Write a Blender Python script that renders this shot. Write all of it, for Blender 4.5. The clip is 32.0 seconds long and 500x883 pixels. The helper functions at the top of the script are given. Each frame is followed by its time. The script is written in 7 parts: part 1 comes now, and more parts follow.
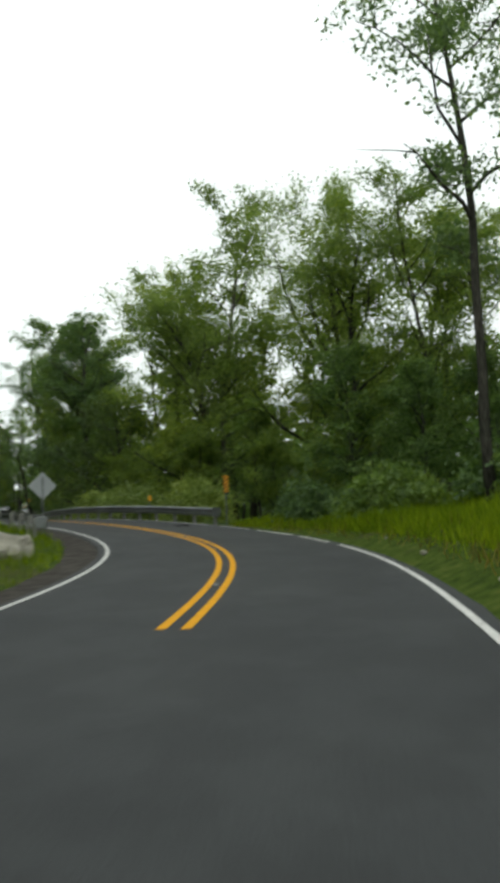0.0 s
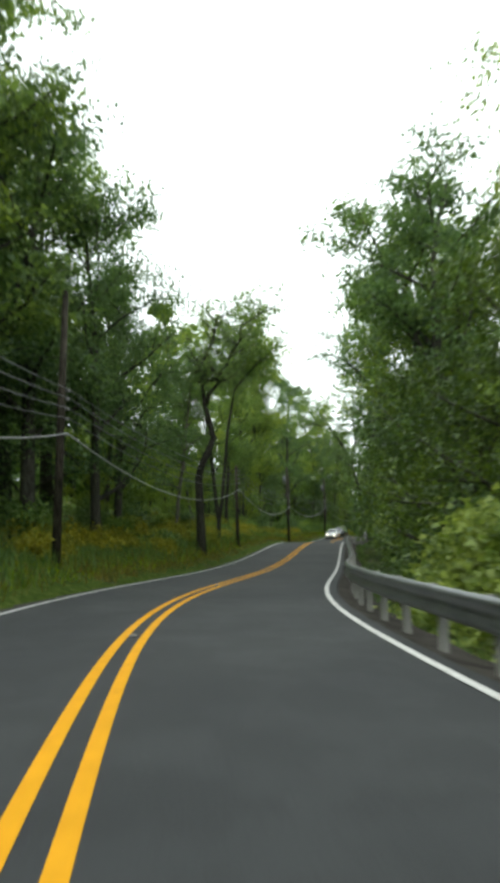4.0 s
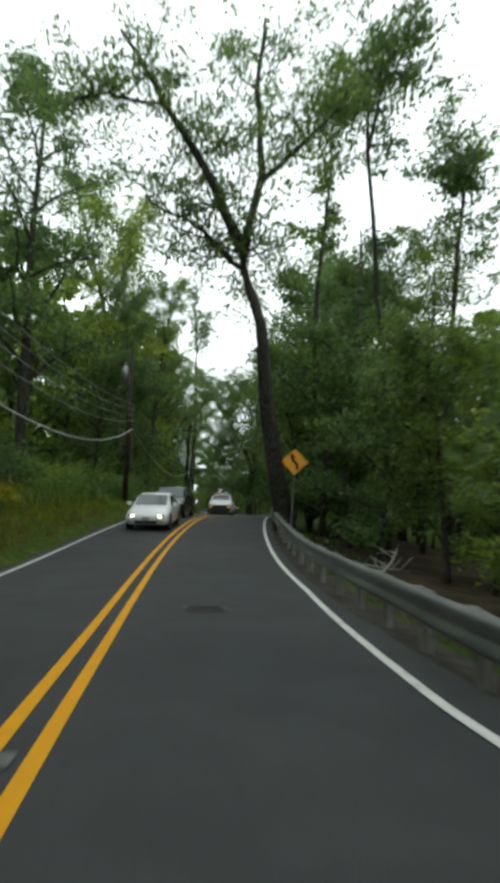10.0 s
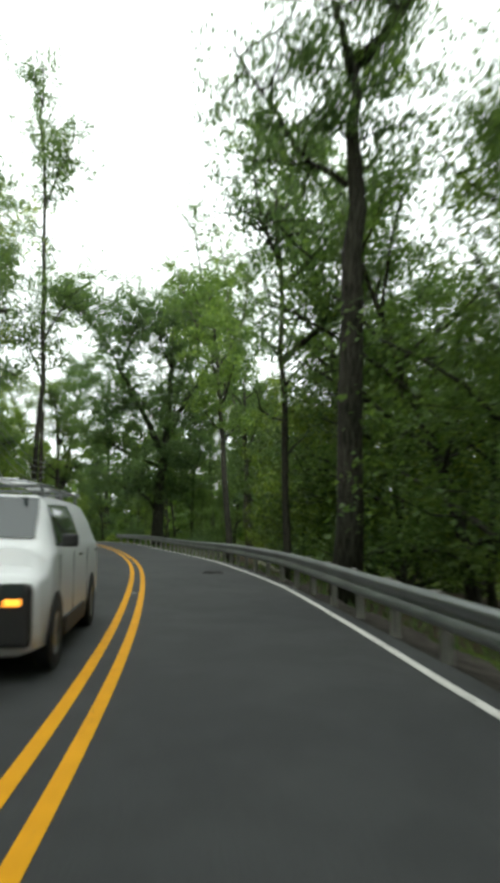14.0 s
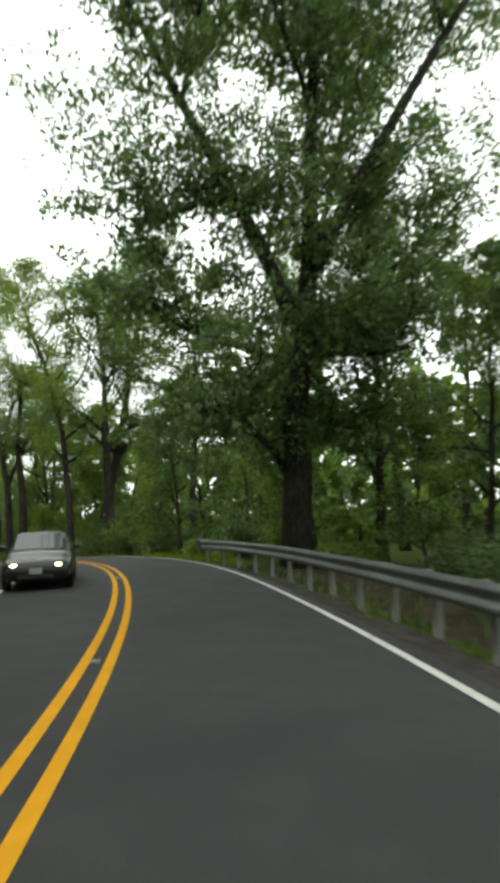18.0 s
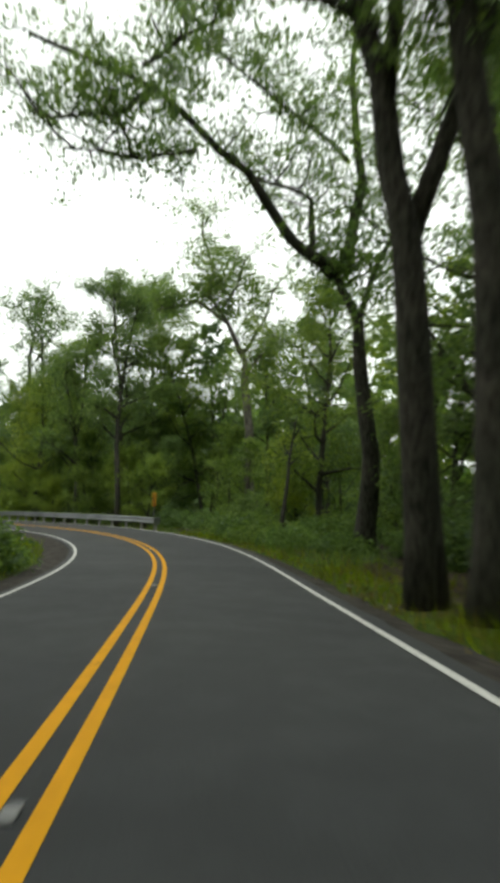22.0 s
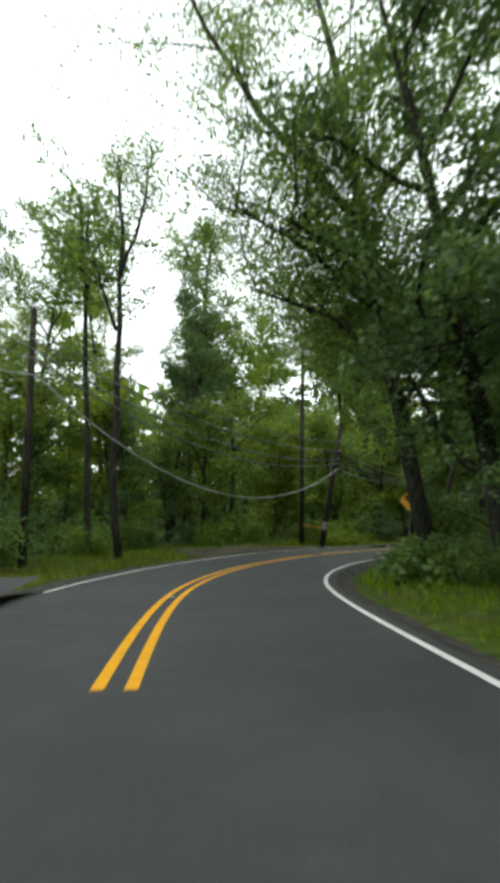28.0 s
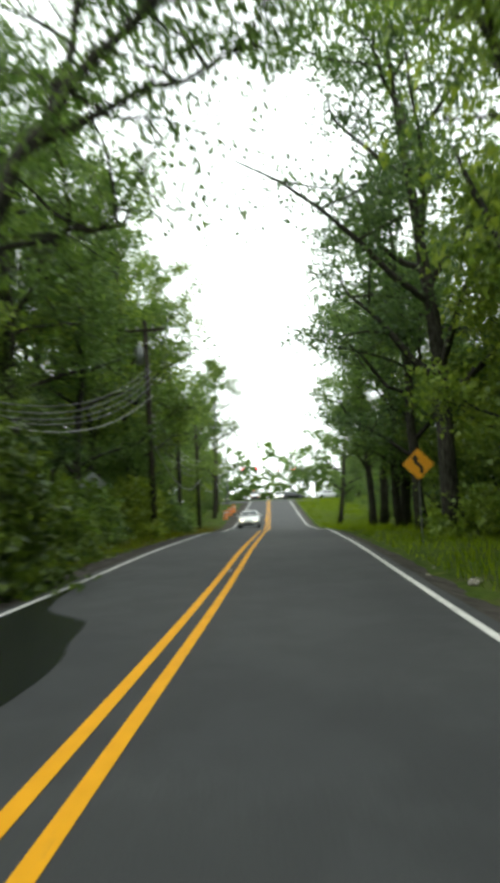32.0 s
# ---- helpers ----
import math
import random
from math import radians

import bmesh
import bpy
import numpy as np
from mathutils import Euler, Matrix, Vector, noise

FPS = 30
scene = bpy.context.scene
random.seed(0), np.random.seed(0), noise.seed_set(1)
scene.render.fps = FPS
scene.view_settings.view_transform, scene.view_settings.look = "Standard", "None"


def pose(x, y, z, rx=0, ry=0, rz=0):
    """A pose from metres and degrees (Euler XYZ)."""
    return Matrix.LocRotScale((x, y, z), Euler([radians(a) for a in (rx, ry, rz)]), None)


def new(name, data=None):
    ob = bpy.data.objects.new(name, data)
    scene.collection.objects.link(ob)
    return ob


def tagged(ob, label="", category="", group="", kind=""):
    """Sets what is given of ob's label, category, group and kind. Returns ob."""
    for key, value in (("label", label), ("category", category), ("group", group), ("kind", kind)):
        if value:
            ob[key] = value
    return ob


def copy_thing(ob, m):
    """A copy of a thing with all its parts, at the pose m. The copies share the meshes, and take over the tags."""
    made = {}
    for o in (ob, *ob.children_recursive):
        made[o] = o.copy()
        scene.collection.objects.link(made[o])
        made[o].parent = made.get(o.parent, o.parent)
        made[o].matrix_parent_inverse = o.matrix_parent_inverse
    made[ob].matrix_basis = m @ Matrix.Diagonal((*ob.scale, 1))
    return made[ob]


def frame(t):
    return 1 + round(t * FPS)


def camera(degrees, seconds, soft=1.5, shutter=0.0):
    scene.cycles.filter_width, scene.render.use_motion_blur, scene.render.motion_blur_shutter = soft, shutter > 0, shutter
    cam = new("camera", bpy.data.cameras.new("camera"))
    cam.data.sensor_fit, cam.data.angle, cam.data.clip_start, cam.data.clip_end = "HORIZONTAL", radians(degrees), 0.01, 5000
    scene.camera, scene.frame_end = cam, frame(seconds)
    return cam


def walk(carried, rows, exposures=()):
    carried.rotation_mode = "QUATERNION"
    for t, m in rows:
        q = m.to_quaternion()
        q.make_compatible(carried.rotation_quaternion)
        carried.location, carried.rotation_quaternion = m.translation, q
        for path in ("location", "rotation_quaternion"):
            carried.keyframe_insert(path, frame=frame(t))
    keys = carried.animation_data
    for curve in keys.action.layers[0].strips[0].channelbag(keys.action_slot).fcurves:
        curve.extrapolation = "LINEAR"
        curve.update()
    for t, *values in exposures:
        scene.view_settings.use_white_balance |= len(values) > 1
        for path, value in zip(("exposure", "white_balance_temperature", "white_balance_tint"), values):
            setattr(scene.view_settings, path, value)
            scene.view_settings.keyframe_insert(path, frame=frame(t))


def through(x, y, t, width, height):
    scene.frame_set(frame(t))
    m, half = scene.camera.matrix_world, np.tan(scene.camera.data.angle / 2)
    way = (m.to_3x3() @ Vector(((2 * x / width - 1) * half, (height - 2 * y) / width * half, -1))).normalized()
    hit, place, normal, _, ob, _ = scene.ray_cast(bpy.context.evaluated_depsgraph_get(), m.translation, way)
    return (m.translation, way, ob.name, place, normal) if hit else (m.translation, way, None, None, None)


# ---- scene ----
cam = camera(41.18, 32.0, soft=5.0, shutter=0.5)
PATH = [
    (0.0, pose(1.87, 0.35, 1.51, 96.43, 2.06, 3.92)),
    (0.5, pose(1.84, 3.77, 1.59, 97.71, 0.97, 0.69)),
    (1.0, pose(1.83, 7.40, 1.70, 97.93, 1.62, 0.49)),
    (1.5, pose(1.59, 11.64, 1.83, 98.07, 2.02, 0.98)),
    (2.0, pose(0.82, 16.31, 2.00, 97.37, 1.46, 7.38)),
    (2.5, pose(-0.71, 21.33, 2.23, 98.40, 1.25, 15.80)),
    (3.0, pose(-3.19, 26.39, 2.52, 98.56, 2.74, 24.63)),
    (3.5, pose(-6.39, 31.34, 2.84, 100.27, 0.82, 29.99)),
    (4.0, pose(-9.99, 35.95, 3.09, 98.59, 0.38, 33.39)),
    (4.5, pose(-13.63, 40.50, 3.23, 97.37, 0.20, 32.93)),
    (5.0, pose(-17.04, 45.27, 3.27, 96.57, -0.05, 28.89)),
    (5.5, pose(-20.11, 50.44, 3.24, 97.79, -0.82, 24.02)),
    (6.0, pose(-23.00, 56.04, 3.19, 97.24, -0.53, 22.00)),
    (6.5, pose(-25.71, 61.64, 3.17, 97.59, 0.41, 21.03)),
    (7.0, pose(-28.48, 67.49, 3.21, 98.19, 0.22, 21.06)),
    (7.5, pose(-31.31, 73.48, 3.35, 99.25, -0.06, 20.89)),
    (8.0, pose(-34.21, 79.43, 3.59, 99.74, -1.23, 20.56)),
    (8.5, pose(-37.12, 85.71, 3.92, 100.14, -0.60, 19.07)),
    (9.0, pose(-40.06, 92.36, 4.28, 99.71, -0.43, 18.53)),
    (9.5, pose(-42.86, 98.97, 4.50, 98.16, -0.21, 17.27)),
    (10.0, pose(-45.56, 105.65, 4.49, 95.69, -1.50, 16.38)),
    (10.5, pose(-48.00, 112.21, 4.37, 96.55, 1.38, 15.75)),
    (11.0, pose(-50.28, 118.43, 4.36, 98.83, 0.45, 14.49)),
    (11.5, pose(-52.34, 124.54, 4.55, 99.54, 0.15, 13.54)),
    (12.0, pose(-54.16, 130.47, 4.90, 99.52, 1.14, 13.19)),
    (12.5, pose(-55.86, 136.28, 5.25, 98.88, 0.04, 10.74)),
    (13.0, pose(-57.36, 141.94, 5.45, 97.24, 1.16, 8.32)),
    (13.5, pose(-58.75, 147.48, 5.47, 96.12, 0.74, 7.38)),
    (14.0, pose(-60.05, 153.28, 5.36, 96.23, 0.08, 8.30)),
    (14.5, pose(-61.42, 159.24, 5.22, 95.82, 0.85, 10.34)),
    (15.0, pose(-62.93, 164.92, 5.13, 96.15, 1.40, 11.43)),
    (15.5, pose(-64.70, 170.46, 5.06, 96.04, -1.67, 13.19)),
    (16.0, pose(-66.32, 175.52, 4.97, 95.41, -0.27, 15.17)),
    (16.5, pose(-67.88, 180.29, 4.84, 95.00, 0.20, 16.28)),
    (17.0, pose(-69.49, 184.99, 4.70, 94.82, 0.60, 16.50)),
    (17.5, pose(-71.25, 189.82, 4.53, 96.02, 1.68, 16.56)),
    (18.0, pose(-73.33, 195.01, 4.36, 96.17, 1.89, 17.71)),
    (18.5, pose(-75.62, 200.58, 4.21, 96.49, -1.24, 19.76)),
    (19.0, pose(-78.31, 206.36, 4.12, 95.94, -1.29, 23.46)),
    (19.5, pose(-81.61, 212.13, 4.08, 95.54, 0.01, 28.15)),
    (20.0, pose(-85.58, 217.83, 4.02, 95.28, 0.75, 33.48)),
    (20.5, pose(-90.03, 223.07, 3.88, 94.76, -0.16, 38.14)),
    (21.0, pose(-94.99, 227.90, 3.64, 94.07, -0.35, 42.78)),
    (21.5, pose(-100.46, 232.40, 3.32, 93.81, -0.86, 46.81)),
    (22.0, pose(-105.99, 236.61, 2.95, 93.93, -0.25, 48.97)),
    (22.5, pose(-111.47, 240.64, 2.59, 93.62, -1.39, 50.03)),
    (23.0, pose(-116.99, 244.54, 2.24, 93.20, -1.43, 50.16)),
    (23.5, pose(-122.34, 248.18, 1.99, 94.61, -0.71, 52.83)),
    (24.0, pose(-127.73, 251.39, 1.85, 95.10, -0.72, 58.47)),
    (24.5, pose(-133.00, 253.72, 1.80, 95.48, -0.08, 66.03)),
    (25.0, pose(-138.07, 255.39, 1.78, 95.77, 0.99, 72.89)),
    (25.5, pose(-143.29, 256.35, 1.74, 96.44, -0.09, 79.98)),
    (26.0, pose(-148.22, 256.63, 1.69, 95.12, -0.17, 85.12)),
    (26.5, pose(-152.87, 256.59, 1.63, 96.03, 0.58, 86.75)),
    (27.0, pose(-157.50, 256.52, 1.56, 95.64, 0.30, 87.63)),
    (27.5, pose(-162.22, 256.48, 1.47, 95.47, 0.13, 87.97)),
    (28.0, pose(-167.17, 256.47, 1.36, 95.16, -0.22, 87.86)),
    (28.5, pose(-172.48, 256.48, 1.21, 94.85, -1.43, 86.88)),
    (29.0, pose(-178.28, 256.59, 0.99, 94.06, -0.70, 84.48)),
    (29.5, pose(-184.07, 257.00, 0.72, 93.62, -0.62, 81.40)),
    (30.0, pose(-189.96, 258.19, 0.46, 93.66, -0.18, 75.31)),
    (30.5, pose(-195.59, 260.07, 0.26, 94.52, 0.70, 67.21)),
    (31.0, pose(-200.76, 262.73, 0.14, 94.68, 1.29, 58.65)),
    (31.5, pose(-205.61, 266.24, 0.02, 94.86, 1.95, 50.52)),
    (32.0, pose(-209.94, 270.23, -0.08, 95.09, 1.97, 43.44)),
]
walk(cam, PATH, [(0.0, -0.40, 6450, 1), (1.0, 0.05, 6450, 1), (2.0, 0.45, 6450, 1), (3.0, 0.50, 6250, 1), (6.0, 0.15, 6450, 1), (7.0, 0.30, 6250, 1), (8.0, 0.70, 6250, 1), (9.0, -0.20, 6450, 1), (10.0, -0.10, 6250, 1), (11.0, -0.25, 6450, 1), (12.0, -0.40, 6450, 1), (13.0, 0.65, 6450, 1), (14.0, 0.45, 6450, 1), (15.0, 0.50, 6250, 1), (18.0, 0.40, 6700, 1), (19.0, 0.75, 7000, 1), (20.0, 0.43, 7000, 1), (21.0, 0.18, 7000, 1), (22.0, 0.0, 6700, 1), (23.0, -0.45, 6450, 1), (24.0, 0.12, 6450, 1), (25.0, 0.15, 6450, 1), (26.0, -0.15, 6450, 1), (29.0, 0.50, 6250, 1), (30.0, 0.72, 6250, 1), (31.0, 0.85, 6250, 1), (32.0, 0.50, 6450, 1)])

# The road's centre line: bend (1/m) every 5 m and slope every 8 m, from 12 m before the start.
ROAD_START = -12.0
BENDS = [
    -0.056834, -0.041511, -0.025935, -0.009670, 0.007594, 0.025980, 0.039058, 0.037687, 0.028468, 0.016875,
    0.003719, -0.008538, -0.017034, -0.018070, -0.012601, -0.004758, 0.000956, 0.001598, 0.000375, 0.000213,
    0.000231, -0.000977, -0.001982, -0.002137, -0.001958, -0.001064, -0.001671, -0.002006, -0.002660, -0.005152,
    -0.006584, -0.005489, -0.005250, -0.006703, -0.006242, -0.000704, 0.005535, 0.007605, 0.005353, 0.003924,
    0.004938, 0.004435, 0.002816, 0.001493, 0.001588, 0.004311, 0.008167, 0.008311, 0.009204, 0.016103,
    0.021492, 0.018765, 0.011705, 0.006087, 0.003036, 0.002186, 0.001839, 0.001097, 0.001829, 0.006752,
    0.016027, 0.022830, 0.024532, 0.024284, 0.020082, 0.011845, 0.004439, 0.001700, 0.001614, 0.000219,
    -0.004605, -0.012450, -0.019705, -0.023731, -0.028526, -0.029785, -0.028175, -0.022925, -0.012252, -0.002191,
    0.001268, 0.000660, -0.000312, -0.000107, 0.000800, 0.000800, 0.000800, 0.000800, 0.000800, 0.000800,
]
SLOPES = [
    0.01040, 0.01864, 0.02661, 0.03343, 0.04680, 0.05738, 0.04483, 0.01455, -0.00426, -0.00838,
    -0.00228, 0.01418, 0.03335, 0.04776, 0.05171, 0.02764, -0.01291, -0.01902, 0.01813, 0.05621,
    0.06073, 0.01638, -0.01998, -0.02375, -0.01025, -0.01708, -0.02854, -0.03315, -0.02830, -0.01459,
    -0.00405, -0.01096, -0.02838, -0.04445, -0.05339, -0.05363, -0.05172, -0.03320, -0.00859, -0.00397,
    -0.00909, -0.01509, -0.01767, -0.02655, -0.03975, -0.04801, -0.03279, -0.01879, -0.01808, -0.01484,
    0.00089, 0.00883, -0.01000, -0.01000, -0.05000, -0.02000, -0.02000, 0.04200, 0.04200, 0.04200,
    0.04200, 0.04200, 0.04200, 0.04200, 0.00000,
]

# ---- the sky and the sun behind the clouds ----
world = bpy.data.worlds.new("overcast_sky")
scene.world = world
world.use_nodes = True
wn, wl = world.node_tree.nodes, world.node_tree.links
wn.clear()
w_out, w_bg = wn.new("ShaderNodeOutputWorld"), wn.new("ShaderNodeBackground")
w_sky, w_grey, w_cloud = wn.new("ShaderNodeTexSky"), wn.new("ShaderNodeHueSaturation"), wn.new("ShaderNodeMix")
w_sky.sky_type, w_sky.sun_disc = "NISHITA", False
w_sky.sun_elevation, w_sky.sun_rotation = radians(58), radians(-20)
w_sky.air_density, w_sky.dust_density = 1.0, 1.0
w_grey.inputs["Saturation"].default_value = 0.12
w_bg.inputs["Strength"].default_value = 0.11
wl.new(w_sky.outputs["Color"], w_grey.inputs["Color"])
# an even sheet of white cloud over most of the sky
w_cloud.data_type = "RGBA"
w_cloud.inputs[0].default_value, w_cloud.inputs[7].default_value = 0.8, (17.0, 17.3, 17.6, 1.0)
wl.new(w_grey.outputs["Color"], w_cloud.inputs[6])
wl.new(w_cloud.outputs[2], w_bg.inputs["Color"])
wl.new(w_bg.outputs["Background"], w_out.inputs["Surface"])
sun = new("sun", bpy.data.lights.new("sun", "SUN"))
sun.data.energy, sun.data.angle, sun.data.color = 0.8, radians(25), (1.0, 0.96, 0.9)
sun.matrix_world = pose(0, 0, 60, 32, 0, -20)


# ---- the road's geometry ----
DS = 0.5
n_road = int((560 - ROAD_START) / DS)
ROAD_S = ROAD_START + DS * np.arange(n_road)
bend = np.interp(ROAD_S, ROAD_START + 5.0 * np.arange(len(BENDS)), BENDS, right=0.0)
slope = np.interp(ROAD_S, ROAD_START + 8.0 * np.arange(len(SLOPES)), SLOPES, right=0.0)


def run_sum(a):
    return np.concatenate([[0.0], np.cumsum((a[1:] + a[:-1]) / 2 * DS)])


i_zero = int(round(-ROAD_START / DS))
ROAD_A = run_sum(bend)
ROAD_A -= ROAD_A[i_zero]
ROAD_X, ROAD_Y, ROAD_Z = run_sum(-np.sin(ROAD_A)), run_sum(np.cos(ROAD_A)), run_sum(slope)
ROAD_X, ROAD_Y, ROAD_Z = ROAD_X - ROAD_X[i_zero], ROAD_Y - ROAD_Y[i_zero], ROAD_Z - ROAD_Z[i_zero]


def at(s, d=0.0, z=0.0):
    """The place s metres along the road, d to the right of its centre, z above its surface."""
    a = np.interp(s, ROAD_S, ROAD_A)
    return Vector((np.interp(s, ROAD_S, ROAD_X) + d * math.cos(a), np.interp(s, ROAD_S, ROAD_Y) + d * math.sin(a), np.interp(s, ROAD_S, ROAD_Z) + z))


def heading(s):
    return math.degrees(np.interp(s, ROAD_S, ROAD_A))


# Height of the land beside the road above the road's own level, at 5, 10, 20 and 50 m from its centre.
LAND_RIGHT = [(-30, 0.5, 1.6, 3.4, 5.0), (14, 0.3, 1.5, 3.2, 5.0), (28, -0.1, 0.5, 1.5, 2.0), (40, -0.4, -0.9, -1.4, -2.0), (90, -0.5, -1.2, -2.0, -3.0),
              (200, -0.4, -1.0, -1.6, -2.0), (236, -0.3, -0.5, -0.6, -0.6), (262, -0.15, -0.2, -0.2, 0.0), (300, -0.15, -0.1, 0.0, 0.2),
              (320, -0.4, -0.7, -1.0, -1.0), (345, -0.1, -0.1, 0.0, 0.3), (560, -0.1, 0.1, 0.3, 0.6)]
LAND_LEFT = [(-30, 0.0, 0.2, 0.5, 1.0), (26, 0.0, 0.2, 0.5, 1.5), (44, 0.2, 0.9, 2.2, 5.0), (80, 0.7, 2.0, 4.2, 9.0), (150, 0.6, 1.8, 3.8, 8.0),
             (190, 0.4, 1.2, 2.2, 4.0), (225, 0.1, 0.3, 0.6, 1.0), (300, 0.0, 0.2, 0.4, 0.8), (330, -0.05, 0.0, 0.1, 0.3), (560, -0.05, 0.1, 0.2, 0.4)]


def land(s, d):
    """Height of the land above the road level, for arrays of s and of signed distance d."""
    out = np.zeros(np.broadcast(s, d).shape)
    for table, side in ((LAND_RIGHT, d > 0), (LAND_LEFT, d <= 0)):
        t = np.array(table, float)
        h = [np.interp(s, t[:, 0], t[:, k]) for k in (1, 2, 3, 4)]
        r = np.abs(d)
        a = np.clip((r - 3.6) / 1.4, 0, 1)
        v = -0.30 * (1 - a) + h[0] * a
        v = np.where(r > 5, h[0] + (h[1] - h[0]) * np.clip((r - 5) / 5, 0, 1), v)
        v = np.where(r > 10, h[1] + (h[2] - h[1]) * np.clip((r - 10) / 10, 0, 1), v)
        v = np.where(r > 20, h[2] + (h[3] - h[2]) * np.clip((r - 20) / 30, 0, 1), v)
        out = np.where(side, v, out)
    return out


THIN = slice(None, None, 3)
CX, CY, CZ, CA, CS = ROAD_X[THIN], ROAD_Y[THIN], ROAD_Z[THIN], ROAD_A[THIN], ROAD_S[THIN]


def land_z(px, py):
    """Height of the ground at arrays of places."""
    px, py = np.atleast_1d(np.asarray(px, float)), np.atleast_1d(np.asarray(py, float))
    out = np.empty(len(px))
    for k in range(0, len(px), 4000):
        dx, dy = px[k:k + 4000, None] - CX, py[k:k + 4000, None] - CY
        d2 = dx * dx + dy * dy + 0.01
        i = d2.argmin(1)
        r = np.arange(len(i))
        # signed distance to the nearest stretch, blended with the stretches around
        w = (d2[r, i][:, None] / d2) ** 4
        w[w < 0.02] = 0
        side = np.sign(dx * np.cos(CA) + dy * np.sin(CA))
        near = np.sqrt(d2[r, i])[:, None]
        hs = CZ + land(CS[None, :], side * np.minimum(np.sqrt(d2), near * 1.35))
        out[k:k + 4000] = (w * hs).sum(1) / w.sum(1)
    bump = np.array([noise.noise((x * 0.13, y * 0.13, 0.0)) + 0.5 * noise.noise((x * 0.4, y * 0.4, 5.0)) for x, y in zip(px, py)])
    clear = np.array(road_gap(px, py))
    return out + 0.16 * bump * np.clip((clear - 4.5) / 3, 0, 1)


def road_gap(px, py):
    """Distance from places to the road's centre line."""
    px, py = np.atleast_1d(px), np.atleast_1d(py)
    out = np.empty(len(px))
    for k in range(0, len(px), 4000):
        out[k:k + 4000] = np.sqrt(((px[k:k + 4000, None] - CX) ** 2 + (py[k:k + 4000, None] - CY) ** 2).min(1))
    return out


# ---- materials ----
def material(name, rough=0.8, metal=0.0):
    m = bpy.data.materials.new(name)
    m.use_nodes = True
    b = m.node_tree.nodes["Principled BSDF"]
    b.inputs["Roughness"].default_value, b.inputs["Metallic"].default_value = rough, metal
    return m, m.node_tree.nodes, m.node_tree.links, b


def noise_node(n, l, scale, detail=4.0, coords="Object", rough=0.55):
    tc, t = n.new("ShaderNodeTexCoord"), n.new("ShaderNodeTexNoise")
    t.inputs["Scale"].default_value, t.inputs["Detail"].default_value, t.inputs["Roughness"].default_value = scale, detail, rough
    l.new(tc.outputs[coords], t.inputs["Vector"])
    return t.outputs["Fac"]


def ramp(n, l, fac, stops):
    r = n.new("ShaderNodeValToRGB")
    while len(r.color_ramp.elements) < len(stops):
        r.color_ramp.elements.new(0.5)
    for e, (p, c) in zip(r.color_ramp.elements, stops):
        e.position, e.color = p, (*c, 1.0)
    l.new(fac, r.inputs["Fac"])
    return r.outputs["Color"]


def mix(n, l, fac, a, b, how="MIX"):
    m = n.new("ShaderNodeMix")
    m.data_type, m.blend_type = "RGBA", how
    for sock, v in ((m.inputs[0], fac), (m.inputs[6], a), (m.inputs[7], b)):
        if isinstance(v, (int, float)):
            sock.default_value = v
        elif isinstance(v, tuple):
            sock.default_value = (*v, 1.0)
        else:
            l.new(v, sock)
    return m.outputs[2]


def bump(n, l, b, fac, strength, distance=0.02):
    k = n.new("ShaderNodeBump")
    k.inputs["Strength"].default_value, k.inputs["Distance"].default_value = strength, distance
    l.new(fac, k.inputs["Height"])
    l.new(k.outputs["Normal"], b.inputs["Normal"])


def plain(name, color, rough=0.6, metal=0.0, vary=0.25, scale=6.0, relief=0.15):
    """A surface of one colour with two scales of wear."""
    m, n, l, b = material(name, rough, metal)
    if rough > 0.9:
        b.inputs["Specular IOR Level"].default_value = 0.05
    c1, c2 = tuple(v * (1 - vary) for v in color), tuple(min(1, v * (1 + vary)) for v in color)
    big = ramp(n, l, noise_node(n, l, scale * 0.2, 3), [(0.35, c1), (0.65, c2)])
    col = mix(n, l, 0.35, big, ramp(n, l, noise_node(n, l, scale * 4, 5), [(0.3, c1), (0.7, c2)]))
    l.new(col, b.inputs["Base Color"])
    bump(n, l, b, noise_node(n, l, scale * 6, 4), relief, 0.01)
    return m


def make_asphalt():
    m, n, l, b = material("asphalt", 0.86)
    fine = ramp(n, l, noise_node(n, l, 60, 3), [(0.3, (0.0185, 0.0205, 0.0215)), (0.7, (0.039, 0.0425, 0.0442))])
    big = ramp(n, l, noise_node(n, l, 0.25, 5), [(0.35, (0.72, 0.72, 0.74)), (0.65, (1.15, 1.13, 1.1))])
    patch = ramp(n, l, noise_node(n, l, 1.3, 6), [(0.46, (0.85, 0.85, 0.85)), (0.56, (1.05, 1.05, 1.05))])
    col = mix(n, l, 1.0, mix(n, l, 1.0, fine, big, "MULTIPLY"), patch, "MULTIPLY")
    l.new(col, b.inputs["Base Color"])
    bump(n, l, b, noise_node(n, l, 90, 3), 0.35, 0.008)
    return m


def make_line(name, color, dark, cut):
    """Road paint, worn through to the asphalt in spots."""
    m, n, l, b = material(name, 0.75)
    b.inputs["Specular IOR Level"].default_value = 0.12
    tone = ramp(n, l, noise_node(n, l, 5, 4), [(0.3, tuple(v * 0.82 for v in color)), (0.7, color)])
    worn = ramp(n, l, noise_node(n, l, 9, 8, rough=0.7), [(cut, (0, 0, 0)), (cut + 0.06, (1, 1, 1))])
    l.new(mix(n, l, worn, dark, tone), b.inputs["Base Color"])
    bump(n, l, b, noise_node(n, l, 70, 3), 0.25, 0.006)
    return m


